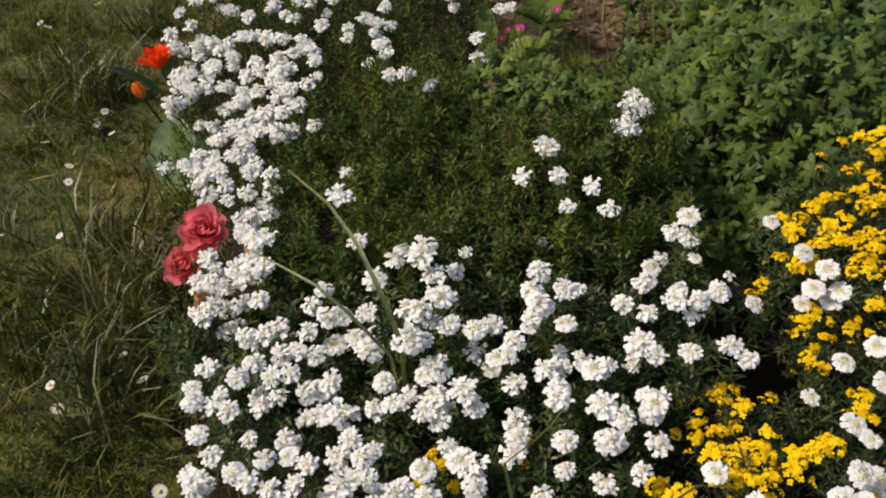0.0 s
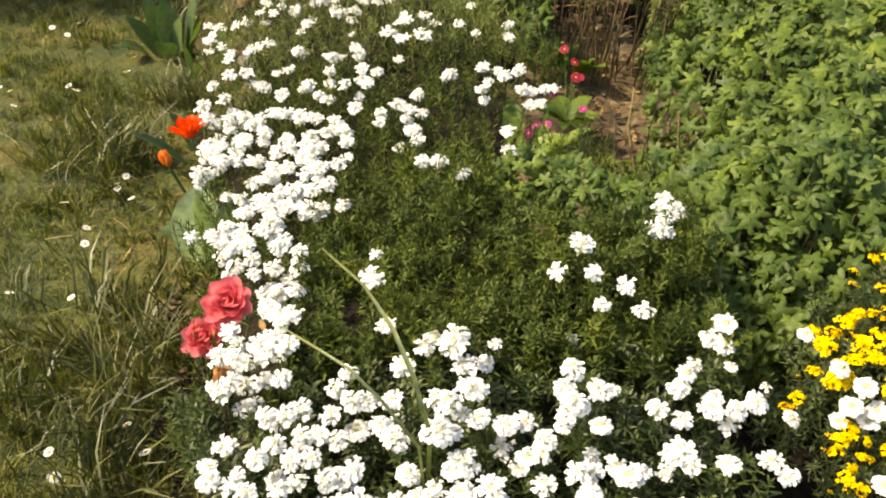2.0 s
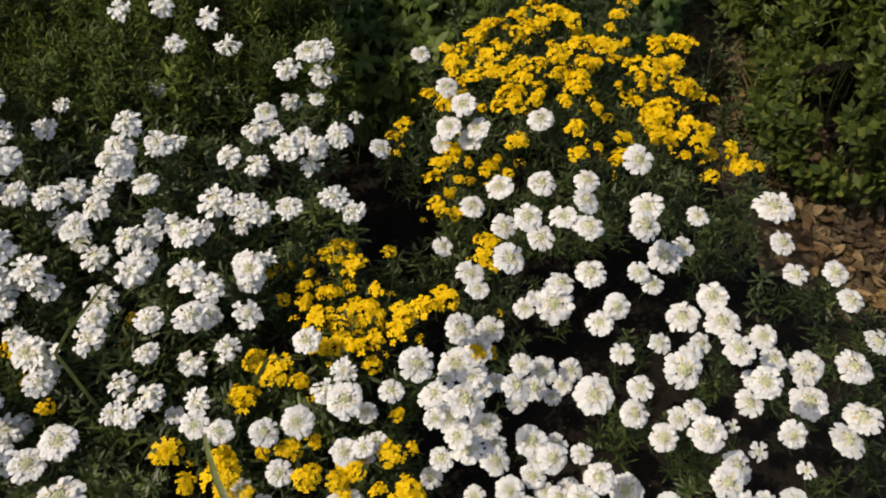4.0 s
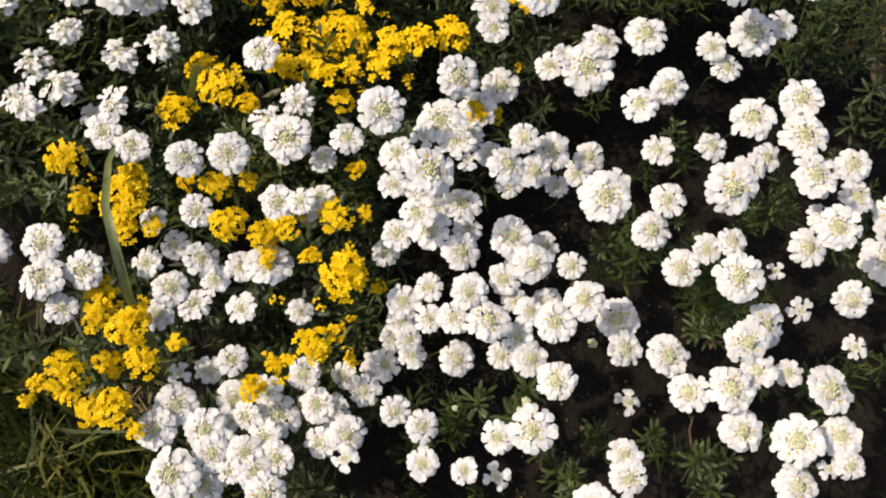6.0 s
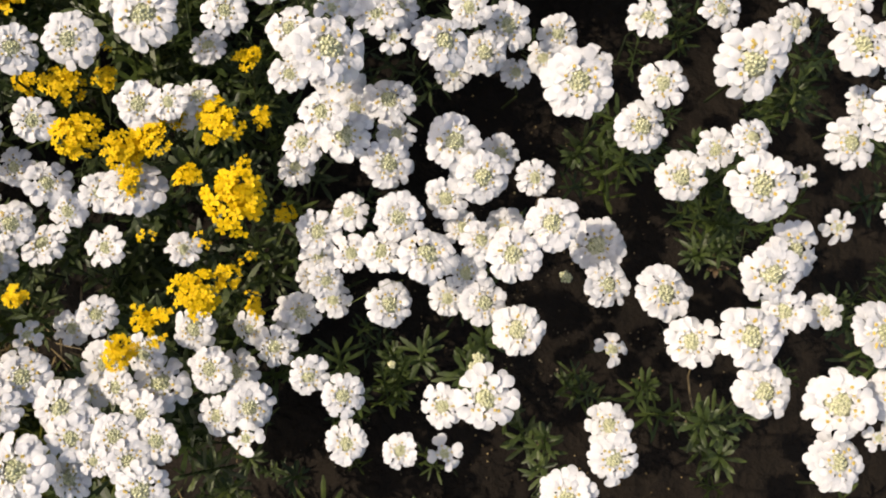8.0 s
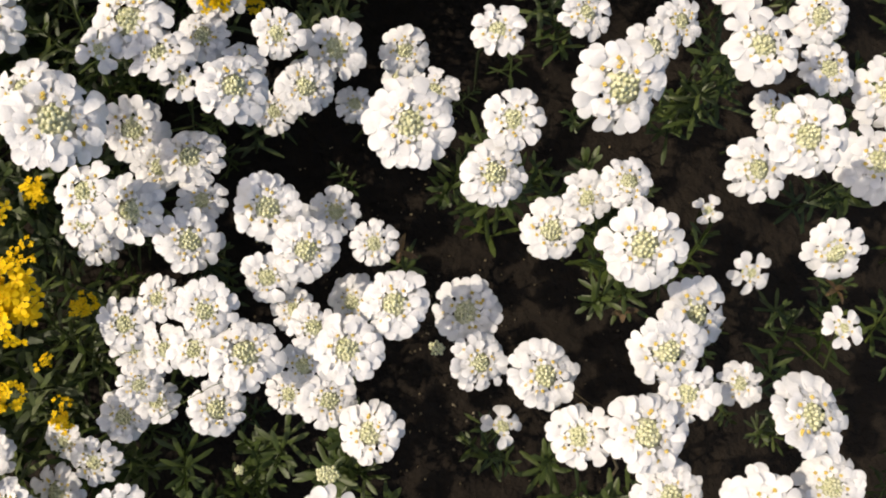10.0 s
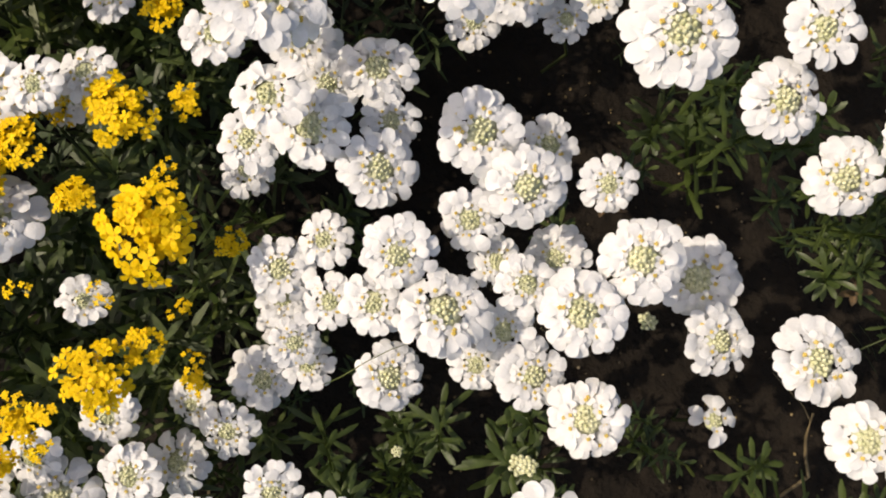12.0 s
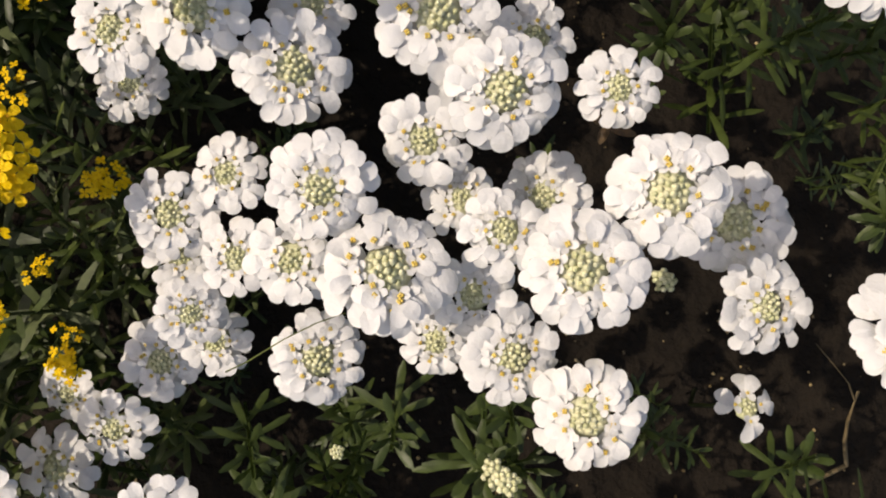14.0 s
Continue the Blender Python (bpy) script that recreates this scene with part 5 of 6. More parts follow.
for _sprays in ((
        (0.369, 0.570, 0.255, 0.021), (0.374, 0.619, 0.269, 0.019), (0.392, 0.572, 0.260, 0.029), (0.396, 0.588, 0.267, 0.029),
        (0.417, 0.591, 0.270, 0.029), (0.442, 0.606, 0.262, 0.034), (0.490, 0.650, 0.269, 0.020), (0.499, 0.586, 0.259, 0.011),
        (0.501, 0.640, 0.268, 0.014), (0.116, 0.661, 0.192, 0.018), (0.266, 0.663, 0.252, 0.012), (0.276, 0.670, 0.254, 0.012),
        (0.289, 0.670, 0.256, 0.010), (0.304, 0.674, 0.261, 0.010), (0.327, 0.671, 0.269, 0.020), (0.337, 0.660, 0.272, 0.019),
        (0.351, 0.677, 0.272, 0.017), (0.393, 0.670, 0.269, 0.014), (0.500, 0.668, 0.269, 0.030),
),):
    gold_clusters(GOLD_LOWER, _sprays)
    _all += _sprays
ALYSSUMS.append((GOLD_LOWER, _all))


_r = random.Random(9)
GOLD_SHOOTS = [shoot_shape(_r, 12, 0.02, 0.0016, 0.020, True) for k in range(4)]


def gold_canopy():
    p = np.array(GOLD_PLACED)

    def height(x, y):
        w = 1 / ((p[:, 0] - x) ** 2 + (p[:, 1] - y) ** 2 + 0.001) ** 2
        return float((w * p[:, 2]).sum() / w.sum())

    def gap(x, y):
        return float(np.sqrt(((p[:, 0] - x) ** 2 + (p[:, 1] - y) ** 2).min()))
    return height, gap


GOLD_Z, GOLD_GAP = gold_canopy()
shoots_over(GOLD_UPPER, lambda x, y: GOLD_GAP(x, y) < 0.04 and y > 0.66 and not in_gap(x, y), 1700, (0.38, 0.64, 0.92, 1.18), shapes=GOLD_SHOOTS, mat=GOLD_LEAF, top=GOLD_Z, drop=(0.03, 0.13), tilt=0.5)
shoots_over(GOLD_LOWER, lambda x, y: GOLD_GAP(x, y) < 0.035 and y <= 0.70 and not in_corner(x, y), 480, (0.12, 0.24, 0.6, 0.72), shapes=GOLD_SHOOTS, mat=GOLD_LEAF, top=GOLD_Z, drop=(0.055, 0.13), tilt=0.5)
shoots_over(GOLD_UPPER, lambda x, y: patchy(x, y, 16, -0.1), 170, (0.94, 0.95, 1.07, 1.42), shapes=GOLD_SHOOTS, mat=GOLD_LEAF, top=lambda x, y: 0.11, drop=(0.0, 0.07), tilt=0.6)
for _plant, _rows in ALYSSUMS:
    stems_under(_plant, _rows)


# ---- cranesbill: mounds of lobed leaves ----
def palmate(rnd, lobes, depth, fold, teeth=4, rings_at=(0.05, 0.6, 1.0)):
    """A rounded leaf cut into toothed lobes, one unit across, facing +z."""
    s, n = Shape(), lobes * teeth
    rings = []
    for q in rings_at:
        row = []
        for j in range(n + 1):
            u = j / n
            a = (u - 0.5) * 5.5
            ph = u * lobes % 1.0
            lobe = 1 - depth * abs(2 * ph - 1) ** 2.2
            tooth = 1 - 0.13 * (j % 2)
            r = 0.5 * (1 + (lobe * tooth - 1) * q * q) * (0.86 + 0.14 * math.cos(a * 0.5))
            row.append((r * q * math.sin(a), r * q * math.cos(a), fold * (0.10 * q * math.cos(ph * 6.283) - 0.25 * q * q) + 0.02 * rnd.uniform(-1, 1) * q))
        rings.append(row)
    s.grid(rings)
    return s


_r = random.Random(21)
LEAVES = [palmate(_r, 5, 0.56 + 0.06 * (k % 3), 0.15 + 0.2 * (k % 4)) for k in range(8)]
FAR_LEAVES = [palmate(_r, 5, 0.56 + 0.06 * (k % 3), 0.15 + 0.2 * (k % 4), 3) for k in range(8)]
LEAF_MESHES = [s.mesh("leaf", GERANIUM) for s in LEAVES]


def leafy_mound(plant, inside, top, count, box, size, own_box=None, mats=(GERANIUM,), shapes=LEAVES, meshes=LEAF_MESHES, drop=0.06, upright=0.40, toward=(-0.25, -0.2, 0), stalks=GERANIUM_STEM, near_edge=None):
    picks, poses, own, st = [], [], 0, Shape()
    o = Vector(plant.location)
    for _ in range(count):
        x, y = R.uniform(box[0], box[2]), R.uniform(box[1], box[3])
        if not inside(x, y):
            continue
        h, g = top(x, y), ground_z(x, y)
        rim = near_edge and near_edge(x, y) < 0.13
        z = R.uniform(g + 0.03, h) if rim else max(h - abs(R.gauss(0, drop)), g + 0.02)
        axis = lean(upright) + Vector(toward) * (2.2 if rim else 1.0)
        m = turned((x, y, z), axis, R.uniform(0, 6.28), R.uniform(*size))
        k = R.randrange(len(shapes))
        if R.random() < 0.3:
            st.tube([Vector((x + R.gauss(0, .03), y + R.gauss(0, .03), max(ground_z(x, y), z - 0.2))) - o, Vector((x, y, z - 0.005)) - o], 0.0016, 0, 3)
        if own_box and own < 280 and own_box[0] < x < own_box[2] and own_box[1] < y < own_box[3]:
            part("leaf", meshes[k], plant, m)
            own += 1
        else:
            picks.append(k)
            poses.append(Matrix.Translation(-o) @ m)
    ob = new("foliage", scattered("foliage", shapes, picks, poses, *mats))
    ob.parent = plant
    tagged(ob, "", "", "", "stuff")
    ob = new("stalk_tangle", st.mesh("stalk_tangle", stalks))
    ob.parent = plant
    tagged(ob, "", "", "", "stuff")


def mound_top(polygon, low, high, rim):
    def top(x, y):
        e = max(0.0, min(1.0, poly_edge(x, y, polygon) / rim))
        return low + (high - low) * math.sin(e * 1.571) + 0.03 * noise.noise((x * 5, y * 5, 3))
    return top


BIG = [(0.31, 1.13), (0.48, 1.04), (0.75, 1.07), (0.92, 1.16), (1.0, 1.42), (1.25, 1.6), (1.75, 1.72), (2.05, 2.0), (2.2, 2.6), (2.1, 3.2), (1.8, 3.5), (1.4, 3.4), (0.60, 2.95), (0.52, 2.6), (0.49, 2.3), (0.42, 1.9), (0.37, 1.55), (0.28, 1.35)]
GERANIUM_BIG = thing("cranesbill_plant", (1.0, 1.9, 0), "broad dense mound of lobed green cranesbill leaves in sun", "plant", "cranesbill plants")
leafy_mound(GERANIUM_BIG, lambda x, y: poly_edge(x, y, BIG) > 0, mound_top(BIG, 0.20, 0.45, 0.42), 3400, (0.27, 1.0, 1.3, 1.62), (0.036, 0.058), (0.3, 1.1, 0.80, 1.40), upright=0.62, toward=(-0.3, -0.5, 0), near_edge=lambda x, y: poly_edge(x, y, BIG))
leafy_mound(GERANIUM_BIG, lambda x, y: poly_edge(x, y, BIG) > 0, mound_top(BIG, 0.20, 0.45, 0.42), 6800, (0.27, 1.58, 2.25, 3.5), (0.044, 0.07), None, upright=0.6, toward=(-0.3, -0.5, 0), shapes=FAR_LEAVES, near_edge=lambda x, y: poly_edge(x, y, BIG))
leafy_mound(GERANIUM_BIG, lambda x, y: 0 < poly_edge(x, y, BIG) < 0.13, mound_top(BIG, 0.20, 0.45, 0.42), 4300, (0.27, 1.0, 1.6, 1.6), (0.038, 0.058), near_edge=lambda x, y: 0.0)
REAR = [(-0.28, 2.83), (-0.157, 2.59), (-0.045, 2.39), (0.105, 2.26), (0.20, 2.42), (0.22, 2.75), (0.27, 2.85), (0.60, 2.92), (1.2, 3.25), (1.3, 4.0), (0.5, 4.2), (0.0, 3.75), (-0.2, 3.3)]
GERANIUM_REAR = thing("cranesbill_plant", (0.5, 3.4, 0), "low cranesbill mound of lobed leaves behind dry stems", "plant", "cranesbill plants")
leafy_mound(GERANIUM_REAR, lambda x, y: poly_edge(x, y, REAR) > 0, mound_top(REAR, 0.24, 0.38, 0.25), 4200, (-0.3, 2.2, 1.4, 4.2), (0.052, 0.085), shapes=FAR_LEAVES, upright=0.6, toward=(-0.3, -0.5, 0))
GERANIUM_MID = thing("cranesbill_plant", (0.2, 1.4, 0), "small patch of lobed cranesbill leaves beside primroses", "plant", "cranesbill plants")
leafy_mound(GERANIUM_MID, lambda x, y: poly_edge(x, y, MIDDLE) > 0, mound_top(MIDDLE, 0.27, 0.335, 0.1), 800, (0.0, 1.1, 0.36, 1.5), (0.03, 0.046), upright=0.6, toward=(-0.3, -0.5, 0))


# ---- shrub with small leaves at the bed's far side ----
def leaf_spray(rnd):
    s = Shape()
    for i in range(9):
        a, t = 2.4 * i, i / 9
        z = 0.9 * t - 0.4
        rise = 0.35 + 0.7 * t
        d = Vector((math.cos(a) * math.cos(rise), math.sin(a) * math.cos(rise), math.sin(rise)))
        ln = rnd.uniform(0.42, 0.60)
        s.blade([Vector((0, 0, z)) + d * ln * q for q in (0, 0.5, 1.0)], [0.03, 0.165, 0.025], (-math.sin(a), math.cos(a), 0), 0, 0.3)
    s.tube([(0, 0, -1.2), (0, 0, 0.4)], 0.03, 0, 3)
    return s


_r = random.Random(33)
SPRAYS = [leaf_spray(_r) for _ in range(4)]
SHRUB = [(1.14, 1.5), (1.09, 1.18), (1.02, 1.0), (1.10, 0.90), (1.24, 0.86), (1.4, 0.82), (1.62, 0.92), (1.72, 1.15), (1.62, 1.42), (1.35, 1.55)]
BOX = thing("low_shrub", (1.5, 1.1, 0), "low bush with small glossy green leaves", "shrub")
leafy_mound(BOX, lambda x, y: poly_edge(x, y, SHRUB) > 0 and patchy(x, y, 13, -0.32), mound_top(SHRUB, 0.14, 0.40, 0.16), 4300, (1.0, 0.7, 1.7, 1.6), (0.030, 0.050), (1.0, 0.8, 1.3, 1.2),
            (BOX_LEAF,), SPRAYS, [s.mesh("leaf_spray", BOX_LEAF) for s in SPRAYS], 0.085, 0.6, (-0.4, -0.1, 0), CANDY_STEM, lambda x, y: 0.1 + poly_edge(x, y, SHRUB))


LIME = [(1.25, 3.5), (1.9, 3.4), (2.4, 3.55), (2.8, 4.3), (2.9, 5.2), (2.4, 5.7), (1.6, 5.6), (1.1, 4.4)]
LIME_BED = thing("ground_cover", (1.9, 4.4, 0), "yellow-green leafy ground cover in full sun", "plant")
leafy_mound(LIME_BED, lambda x, y: poly_edge(x, y, LIME) > 0, mound_top(LIME, 0.06, 0.14, 0.3), 1150, (1.1, 3.4, 2.9, 5.7), (0.04, 0.08), None, (LIME_LEAF,), FAR_LEAVES, LEAF_MESHES, 0.03)


# ---- tulips ----
def cupped_petal(s, a, radius, height, width, open_out, slot=0, notch=0.0, low=0.0, blunt=False):
    """One broad tulip petal, standing round the axis at angle a."""
    rows = []
    d, e = Vector((math.cos(a), math.sin(a), 0)), Vector((-math.sin(a), math.cos(a), 0))
    for t, w in ((0, 0.25), (0.25, 0.75), (0.5, 1.0), (0.75, 1.0 if blunt else 0.92), (0.92, 0.86 if blunt else 0.62), (1.0, 0.55 if blunt else 0.22)):
        r = radius * (0.35 + 0.65 * math.sin(min(1, t * 1.5) * 1.571)) + open_out * t * t
        z = low + height * t * (1 - 0.28 * open_out / max(height, 1e-4) * t)
        rows.append([d * (r - 0.22 * width * k * k * w) + e * (k * w * width * 0.5) + Vector((0, 0, z + notch * width * math.sin(7 * k + 9 * t) * t)) for k in (-1, -0.5, 0, 0.5, 1)])
    s.grid(rows, slot)


def tulip_leaf(s, base, way, length, width, droop, slot=0):
    base, way = Vector(base), Vector(way).normalized()
    side = way.cross(Vector((0, 0, 1))).normalized()
    pts, wd = [], []
    for t, w in ((0, 0.35), (0.2, 0.8), (0.45, 1.0), (0.7, 0.8), (0.88, 0.45), (1.0, 0.05)):
        pts.append(base + Vector((way.x * length * t, way.y * length * t, way.z * length * t - droop * length * t * t)))
        wd.append(width * 0.5 * w)
    s.blade(pts, wd, side, slot, 0.35)


def tulip(at, head, kind, colour, label, size, leaves, leaf_mat=None, name="tulip"):
    """kind: double, open or bud."""
    at, head = Vector(at), Vector(head)
    t = thing(name, at, label, "tulip", "tulips")
    s = Shape()
    mid = at.lerp(head, 0.5) + Vector((0.02, 0.01, 0.01))
    s.tube([at, at.lerp(mid, 0.6), mid, mid.lerp(head, 0.6), head], 0.0035, 0, 6, 0.9)
    part("stem", s.mesh("stem", TULIP_LEAF), t)
    axis = (head - mid).normalized() + Vector((0.05, -1.1 if kind == "double" else -0.15, 0.6))
    pose_head = turned(head, axis, R.uniform(0, 6.28), size)
    rings = {"double": ((3, 0.08, 0.44, 0.24, 0.02), (5, 0.15, 0.48, 0.30, 0.05), (6, 0.22, 0.51, 0.36, 0.08), (7, 0.29, 0.52, 0.40, 0.13), (8, 0.34, 0.47, 0.43, 0.20), (9, 0.38, 0.38, 0.44, 0.30)),
             "open": ((5, 0.12, 0.66, 0.26, 0.05), (6, 0.20, 0.68, 0.28, 0.14), (8, 0.27, 0.66, 0.29, 0.24), (9, 0.31, 0.54, 0.29, 0.34)),
             "bud": ((3, 0.20, 0.85, 0.52, -0.14), (3, 0.24, 0.82, 0.52, -0.16))}[kind]
    for n, r, h, w, o in rings:
        for k in range(n):
            p = Shape()
            cupped_petal(p, 6.283 * (k + R.uniform(-0.25, 0.25)) / n + r * 9, r * R.uniform(0.85, 1.12), h * R.uniform(0.92, 1.06), w, o, 0, 0.05, 0.0, kind == "double")
            part("petal", p.mesh("petal", colour), t, pose_head @ Matrix.Rotation(R.gauss(0, 0.10), 4, "X") @ Matrix.Rotation(R.gauss(0, 0.10), 4, "Y"))
    for k, (base, way, ln, wd, dr) in enumerate(leaves):
        s = Shape()
        tulip_leaf(s, base, way, ln, wd, dr)
        part("leaf", s.mesh("leaf", leaf_mat if leaf_mat and k % 2 == 0 else TULIP_LEAF), t)
    return t


tulip((-0.42, 1.03, -0.06), (-0.366, 1.025, 0.222), "double", PINK, "large double coral-pink tulip at the lawn's edge", 0.060, ())
tulip((-0.45, 1.00, -0.07), (-0.402, 1.005, 0.165), "double", PINK, "double coral-pink tulip leaning beside a larger one", 0.052, ())
tulip((-0.545, 1.50, -0.04), (-0.602, 1.60, 0.195), "open", SCARLET, "open scarlet-red tulip with pointed petals", 0.066,
      (((-0.575, 1.47, -0.03), (-0.02, 0.45, 0.75), 0.18, 0.11, 0.10), ((-0.575, 1.50, -0.02), (-0.75, 0.15, 0.5), 0.11, 0.06, 0.25), ((-0.535, 1.46, -0.03), (-0.16, 0.16, 0.95), 0.18, 0.05, 0.05), ((-0.52, 1.48, -0.03), (0.1, 0.25, 0.9), 0.17, 0.05, 0.12)), GLAUCOUS)
tulip((-0.665, 1.66, -0.09), (-0.683, 1.665, 0.085), "bud", ORANGE, "small half-open orange-red tulip beside a larger one", 0.046, ())
tulip((-0.37, 0.905, -0.05), (-0.343, 0.902, 0.172), "bud", PEACH, "faded peach-orange tulip bud low among white flowers", 0.046, ())
tulip((-1.30, 3.44, -0.09), (-1.295, 3.42, 0.0), "bud", PALE_YELLOW, "pale yellow tulip bud among upright leaves", 0.05,
      (((-1.34, 3.46, -0.09), (-0.25, 0.1, 0.95), 0.20, 0.045, 0.08), ((-1.27, 3.47, -0.09), (0.15, 0.1, 0.97), 0.23, 0.05, 0.05), ((-1.33, 3.52, -0.09), (-0.1, 0.2, 0.97), 0.24, 0.04, 0.05), ((-1.24, 3.46, -0.09), (0.3, 0.0, 0.8), 0.17, 0.045, 0.15), ((-1.36, 3.44, -0.09), (-0.45, 0.0, 0.8), 0.15, 0.04, 0.2)))


def leaf_clump(at, label, leaves):
    t = thing("tulip_plant", at, label, "tulip", "tulip plants not in flower")
    for dx, dy, way, ln, wd, dr in leaves:
        s = Shape()
        tulip_leaf(s, (at[0] + dx, at[1] + dy, at[2]), way, ln, wd, dr)
        part("leaf", s.mesh("leaf", TULIP_LEAF), t)


leaf_clump((-1.05, 2.74, -0.10), "clump of broad blue-green tulip leaves without a flower", (
    (-0.05, 0.0, (-0.55, 0.1, 0.85), 0.17, 0.082, 0.12), (-0.03, 0.03, (-0.30, 0.2, 0.93), 0.21, 0.075, 0.06), (0.0, 0.02, (-0.12, 0.15, 0.95), 0.20, 0.090, 0.08),
    (0.03, 0.0, (0.10, 0.1, 0.95), 0.15, 0.085, 0.10), (0.05, 0.03, (0.16, 0.2, 0.94), 0.24, 0.05, 0.04), (-0.07, -0.02, (-0.5, -0.35, 0.6), 0.13, 0.085, 0.3), (0.0, -0.03, (0.05, -0.35, 0.8), 0.12, 0.08, 0.3),
    (0.07, 0.0, (0.3, 0.0, 0.85), 0.17, 0.065, 0.1)))
leaf_clump((-0.82, 2.60, -0.08), "broad tulip leaf standing among white flowers", (
    (0, 0, (0.05, 0.05, 0.98), 0.17, 0.06, 0.05), (-0.02, 0.02, (-0.2, 0.1, 0.9), 0.12, 0.04, 0.1)))
leaf_clump((-0.90, 2.50, -0.08), "pair of short tulip leaves at the bed's edge", (
    (0, 0, (-0.15, 0.0, 0.95), 0.13, 0.055, 0.05), (0.02, -0.02, (0.2, -0.1, 0.9), 0.09, 0.04, 0.1)))
leaf_clump((-0.74, 2.02, -0.08), "two arching tulip leaves at the bed's edge", (
    (0, 0, (-0.35, 0.1, 0.75), 0.17, 0.05, 0.25), (-0.02, -0.05, (-0.6, -0.1, 0.6), 0.18, 0.045, 0.2)))
leaf_clump((-1.60, 4.0, -0.09), "pair of slender upright tulip leaves in shade", (
    (0, 0, (0.02, 0.2, 0.97), 0.27, 0.045, 0.04), (0.06, 0, (0.2, 0.2, 0.95), 0.18, 0.045, 0.08), (-0.05, 0.05, (-0.3, 0.2, 0.9), 0.18, 0.045, 0.1)))


# ---- primroses between the candytuft and the cranesbill ----
def primrose(at, colour, eye, flowers, label, leaf_mat, leaves=9):
    at = Vector(at)
    t = thing("primrose", at, label, "primrose", "primroses")
    for i in range(leaves):
        a, s = 6.283 * i / leaves + R.uniform(-.3, .3), Shape()
        tulip_leaf(s, at, (math.cos(a), math.sin(a), R.uniform(0.5, 1.1)), R.uniform(0.09, 0.14), R.uniform(0.035, 0.052), 0.35)
        part("leaf", s.mesh("leaf", leaf_mat), t)
    for dx, dy, dz, w in flowers:
        c = at + Vector((dx, dy, dz))
        s = Shape()
        for k in range(5):
            a = 6.283 * k / 5
            add_petal(s, (0, 0, 0), (math.cos(a), math.sin(a), 0.12), (0, 0, 1), 0.5, 0.55, 0.05, 0.1)
        fl = part("flower", s.mesh("flower", colour), t, turned(c, lean(0.4) + Vector((-0.3, -0.7, 0)), R.uniform(0, 6.28), w * 0.72))
        e = Shape()
        e.ball((0, 0, 0.05), 0.11, 0, 0.5, 6, 3)
        sub("eye", e.mesh("eye", eye), fl, "yellow eye")
        st = Shape()
        st.tube([at, at.lerp(c, 0.5) + Vector((0, 0, 0.02)), c], 0.0014, 0, 3)
        part("flower_stalk", st.mesh("flower_stalk", leaf_mat), t)


primrose((0.14, 1.78, 0.08), MAGENTA, DAISY_EYE, ((0.02, 0.01, 0.115, 0.040), (0.035, -0.01, 0.10, 0.036), (0.0, 0.03, 0.105, 0.034), (-0.02, -0.015, 0.105, 0.034), (0.12, 0.15, 0.10, 0.03), (0.05, 0.20, 0.11, 0.03)), "magenta primroses with yellow eyes and bright green leaves", LIME_LEAF, 18)
primrose((0.24, 2.06, 0.08), CRIMSON, DAISY_EYE, ((0.015, 0.045, 0.11, 0.038), (0.02, 0.15, 0.11, 0.034), (-0.005, 0.215, 0.12, 0.036), (0.03, 0.07, 0.10, 0.032)), "crimson primroses with yellow eyes on short stalks", LIME_LEAF, 16)
primrose((1.55, 3.55, 0.06), MAUVE, DAISY_EYE, ((0.0, 0.0, 0.13, 0.028), (0.1, 0.1, 0.13, 0.026), (-0.12, 0.2, 0.13, 0.028), (0.15, -0.1, 0.12, 0.024)), "pink primroses in yellow-green foliage", LIME_LEAF, 14)
primrose((1.85, 3.95, 0.06), MAUVE, DAISY_EYE, ((0.0, 0.0, 0.13, 0.028), (-0.2, 0.1, 0.13, 0.026), (0.12, 0.2, 0.13, 0.03)), "pink primroses in yellow-green foliage", LIME_LEAF, 14)


def lime_plant(at, count, spread, label):
    t = thing("foliage_plant", at, label, "plant", "yellow-green plants")
    for i in range(count):
        a, s = R.uniform(0, 6.28), Shape()
        b = Vector(at) + Vector((R.gauss(0, spread), R.gauss(0, spread), 0))
        tulip_leaf(s, b, (math.cos(a), math.sin(a), R.uniform(0.8, 2.0)), R.uniform(0.13, 0.2), R.uniform(0.05, 0.07), 0.3)
        part("leaf", s.mesh("leaf", LIME_LEAF), t)


lime_plant((0.95, 3.05, 0.14), 14, 0.09, "upright yellow-green broad leaves among cranesbill")
lime_plant((1.5, 3.7, 0.05), 40, 0.22, "low yellow-green leafy plant in full sun")
lime_plant((1.95, 3.5, 0.05), 40, 0.25, "low yellow-green leafy plant in full sun")
lime_plant((0.12, 1.70, 0.12), 9, 0.035, "pale green primrose-like leaves among white flowers")
lime_plant((0.44, 1.86, 0.03), 8, 0.04, "pale green leaves beside withered brown twigs")
lime_plant((0.27, 2.5, 0.04), 9, 0.05, "pale green leaves at the foot of dry stems")


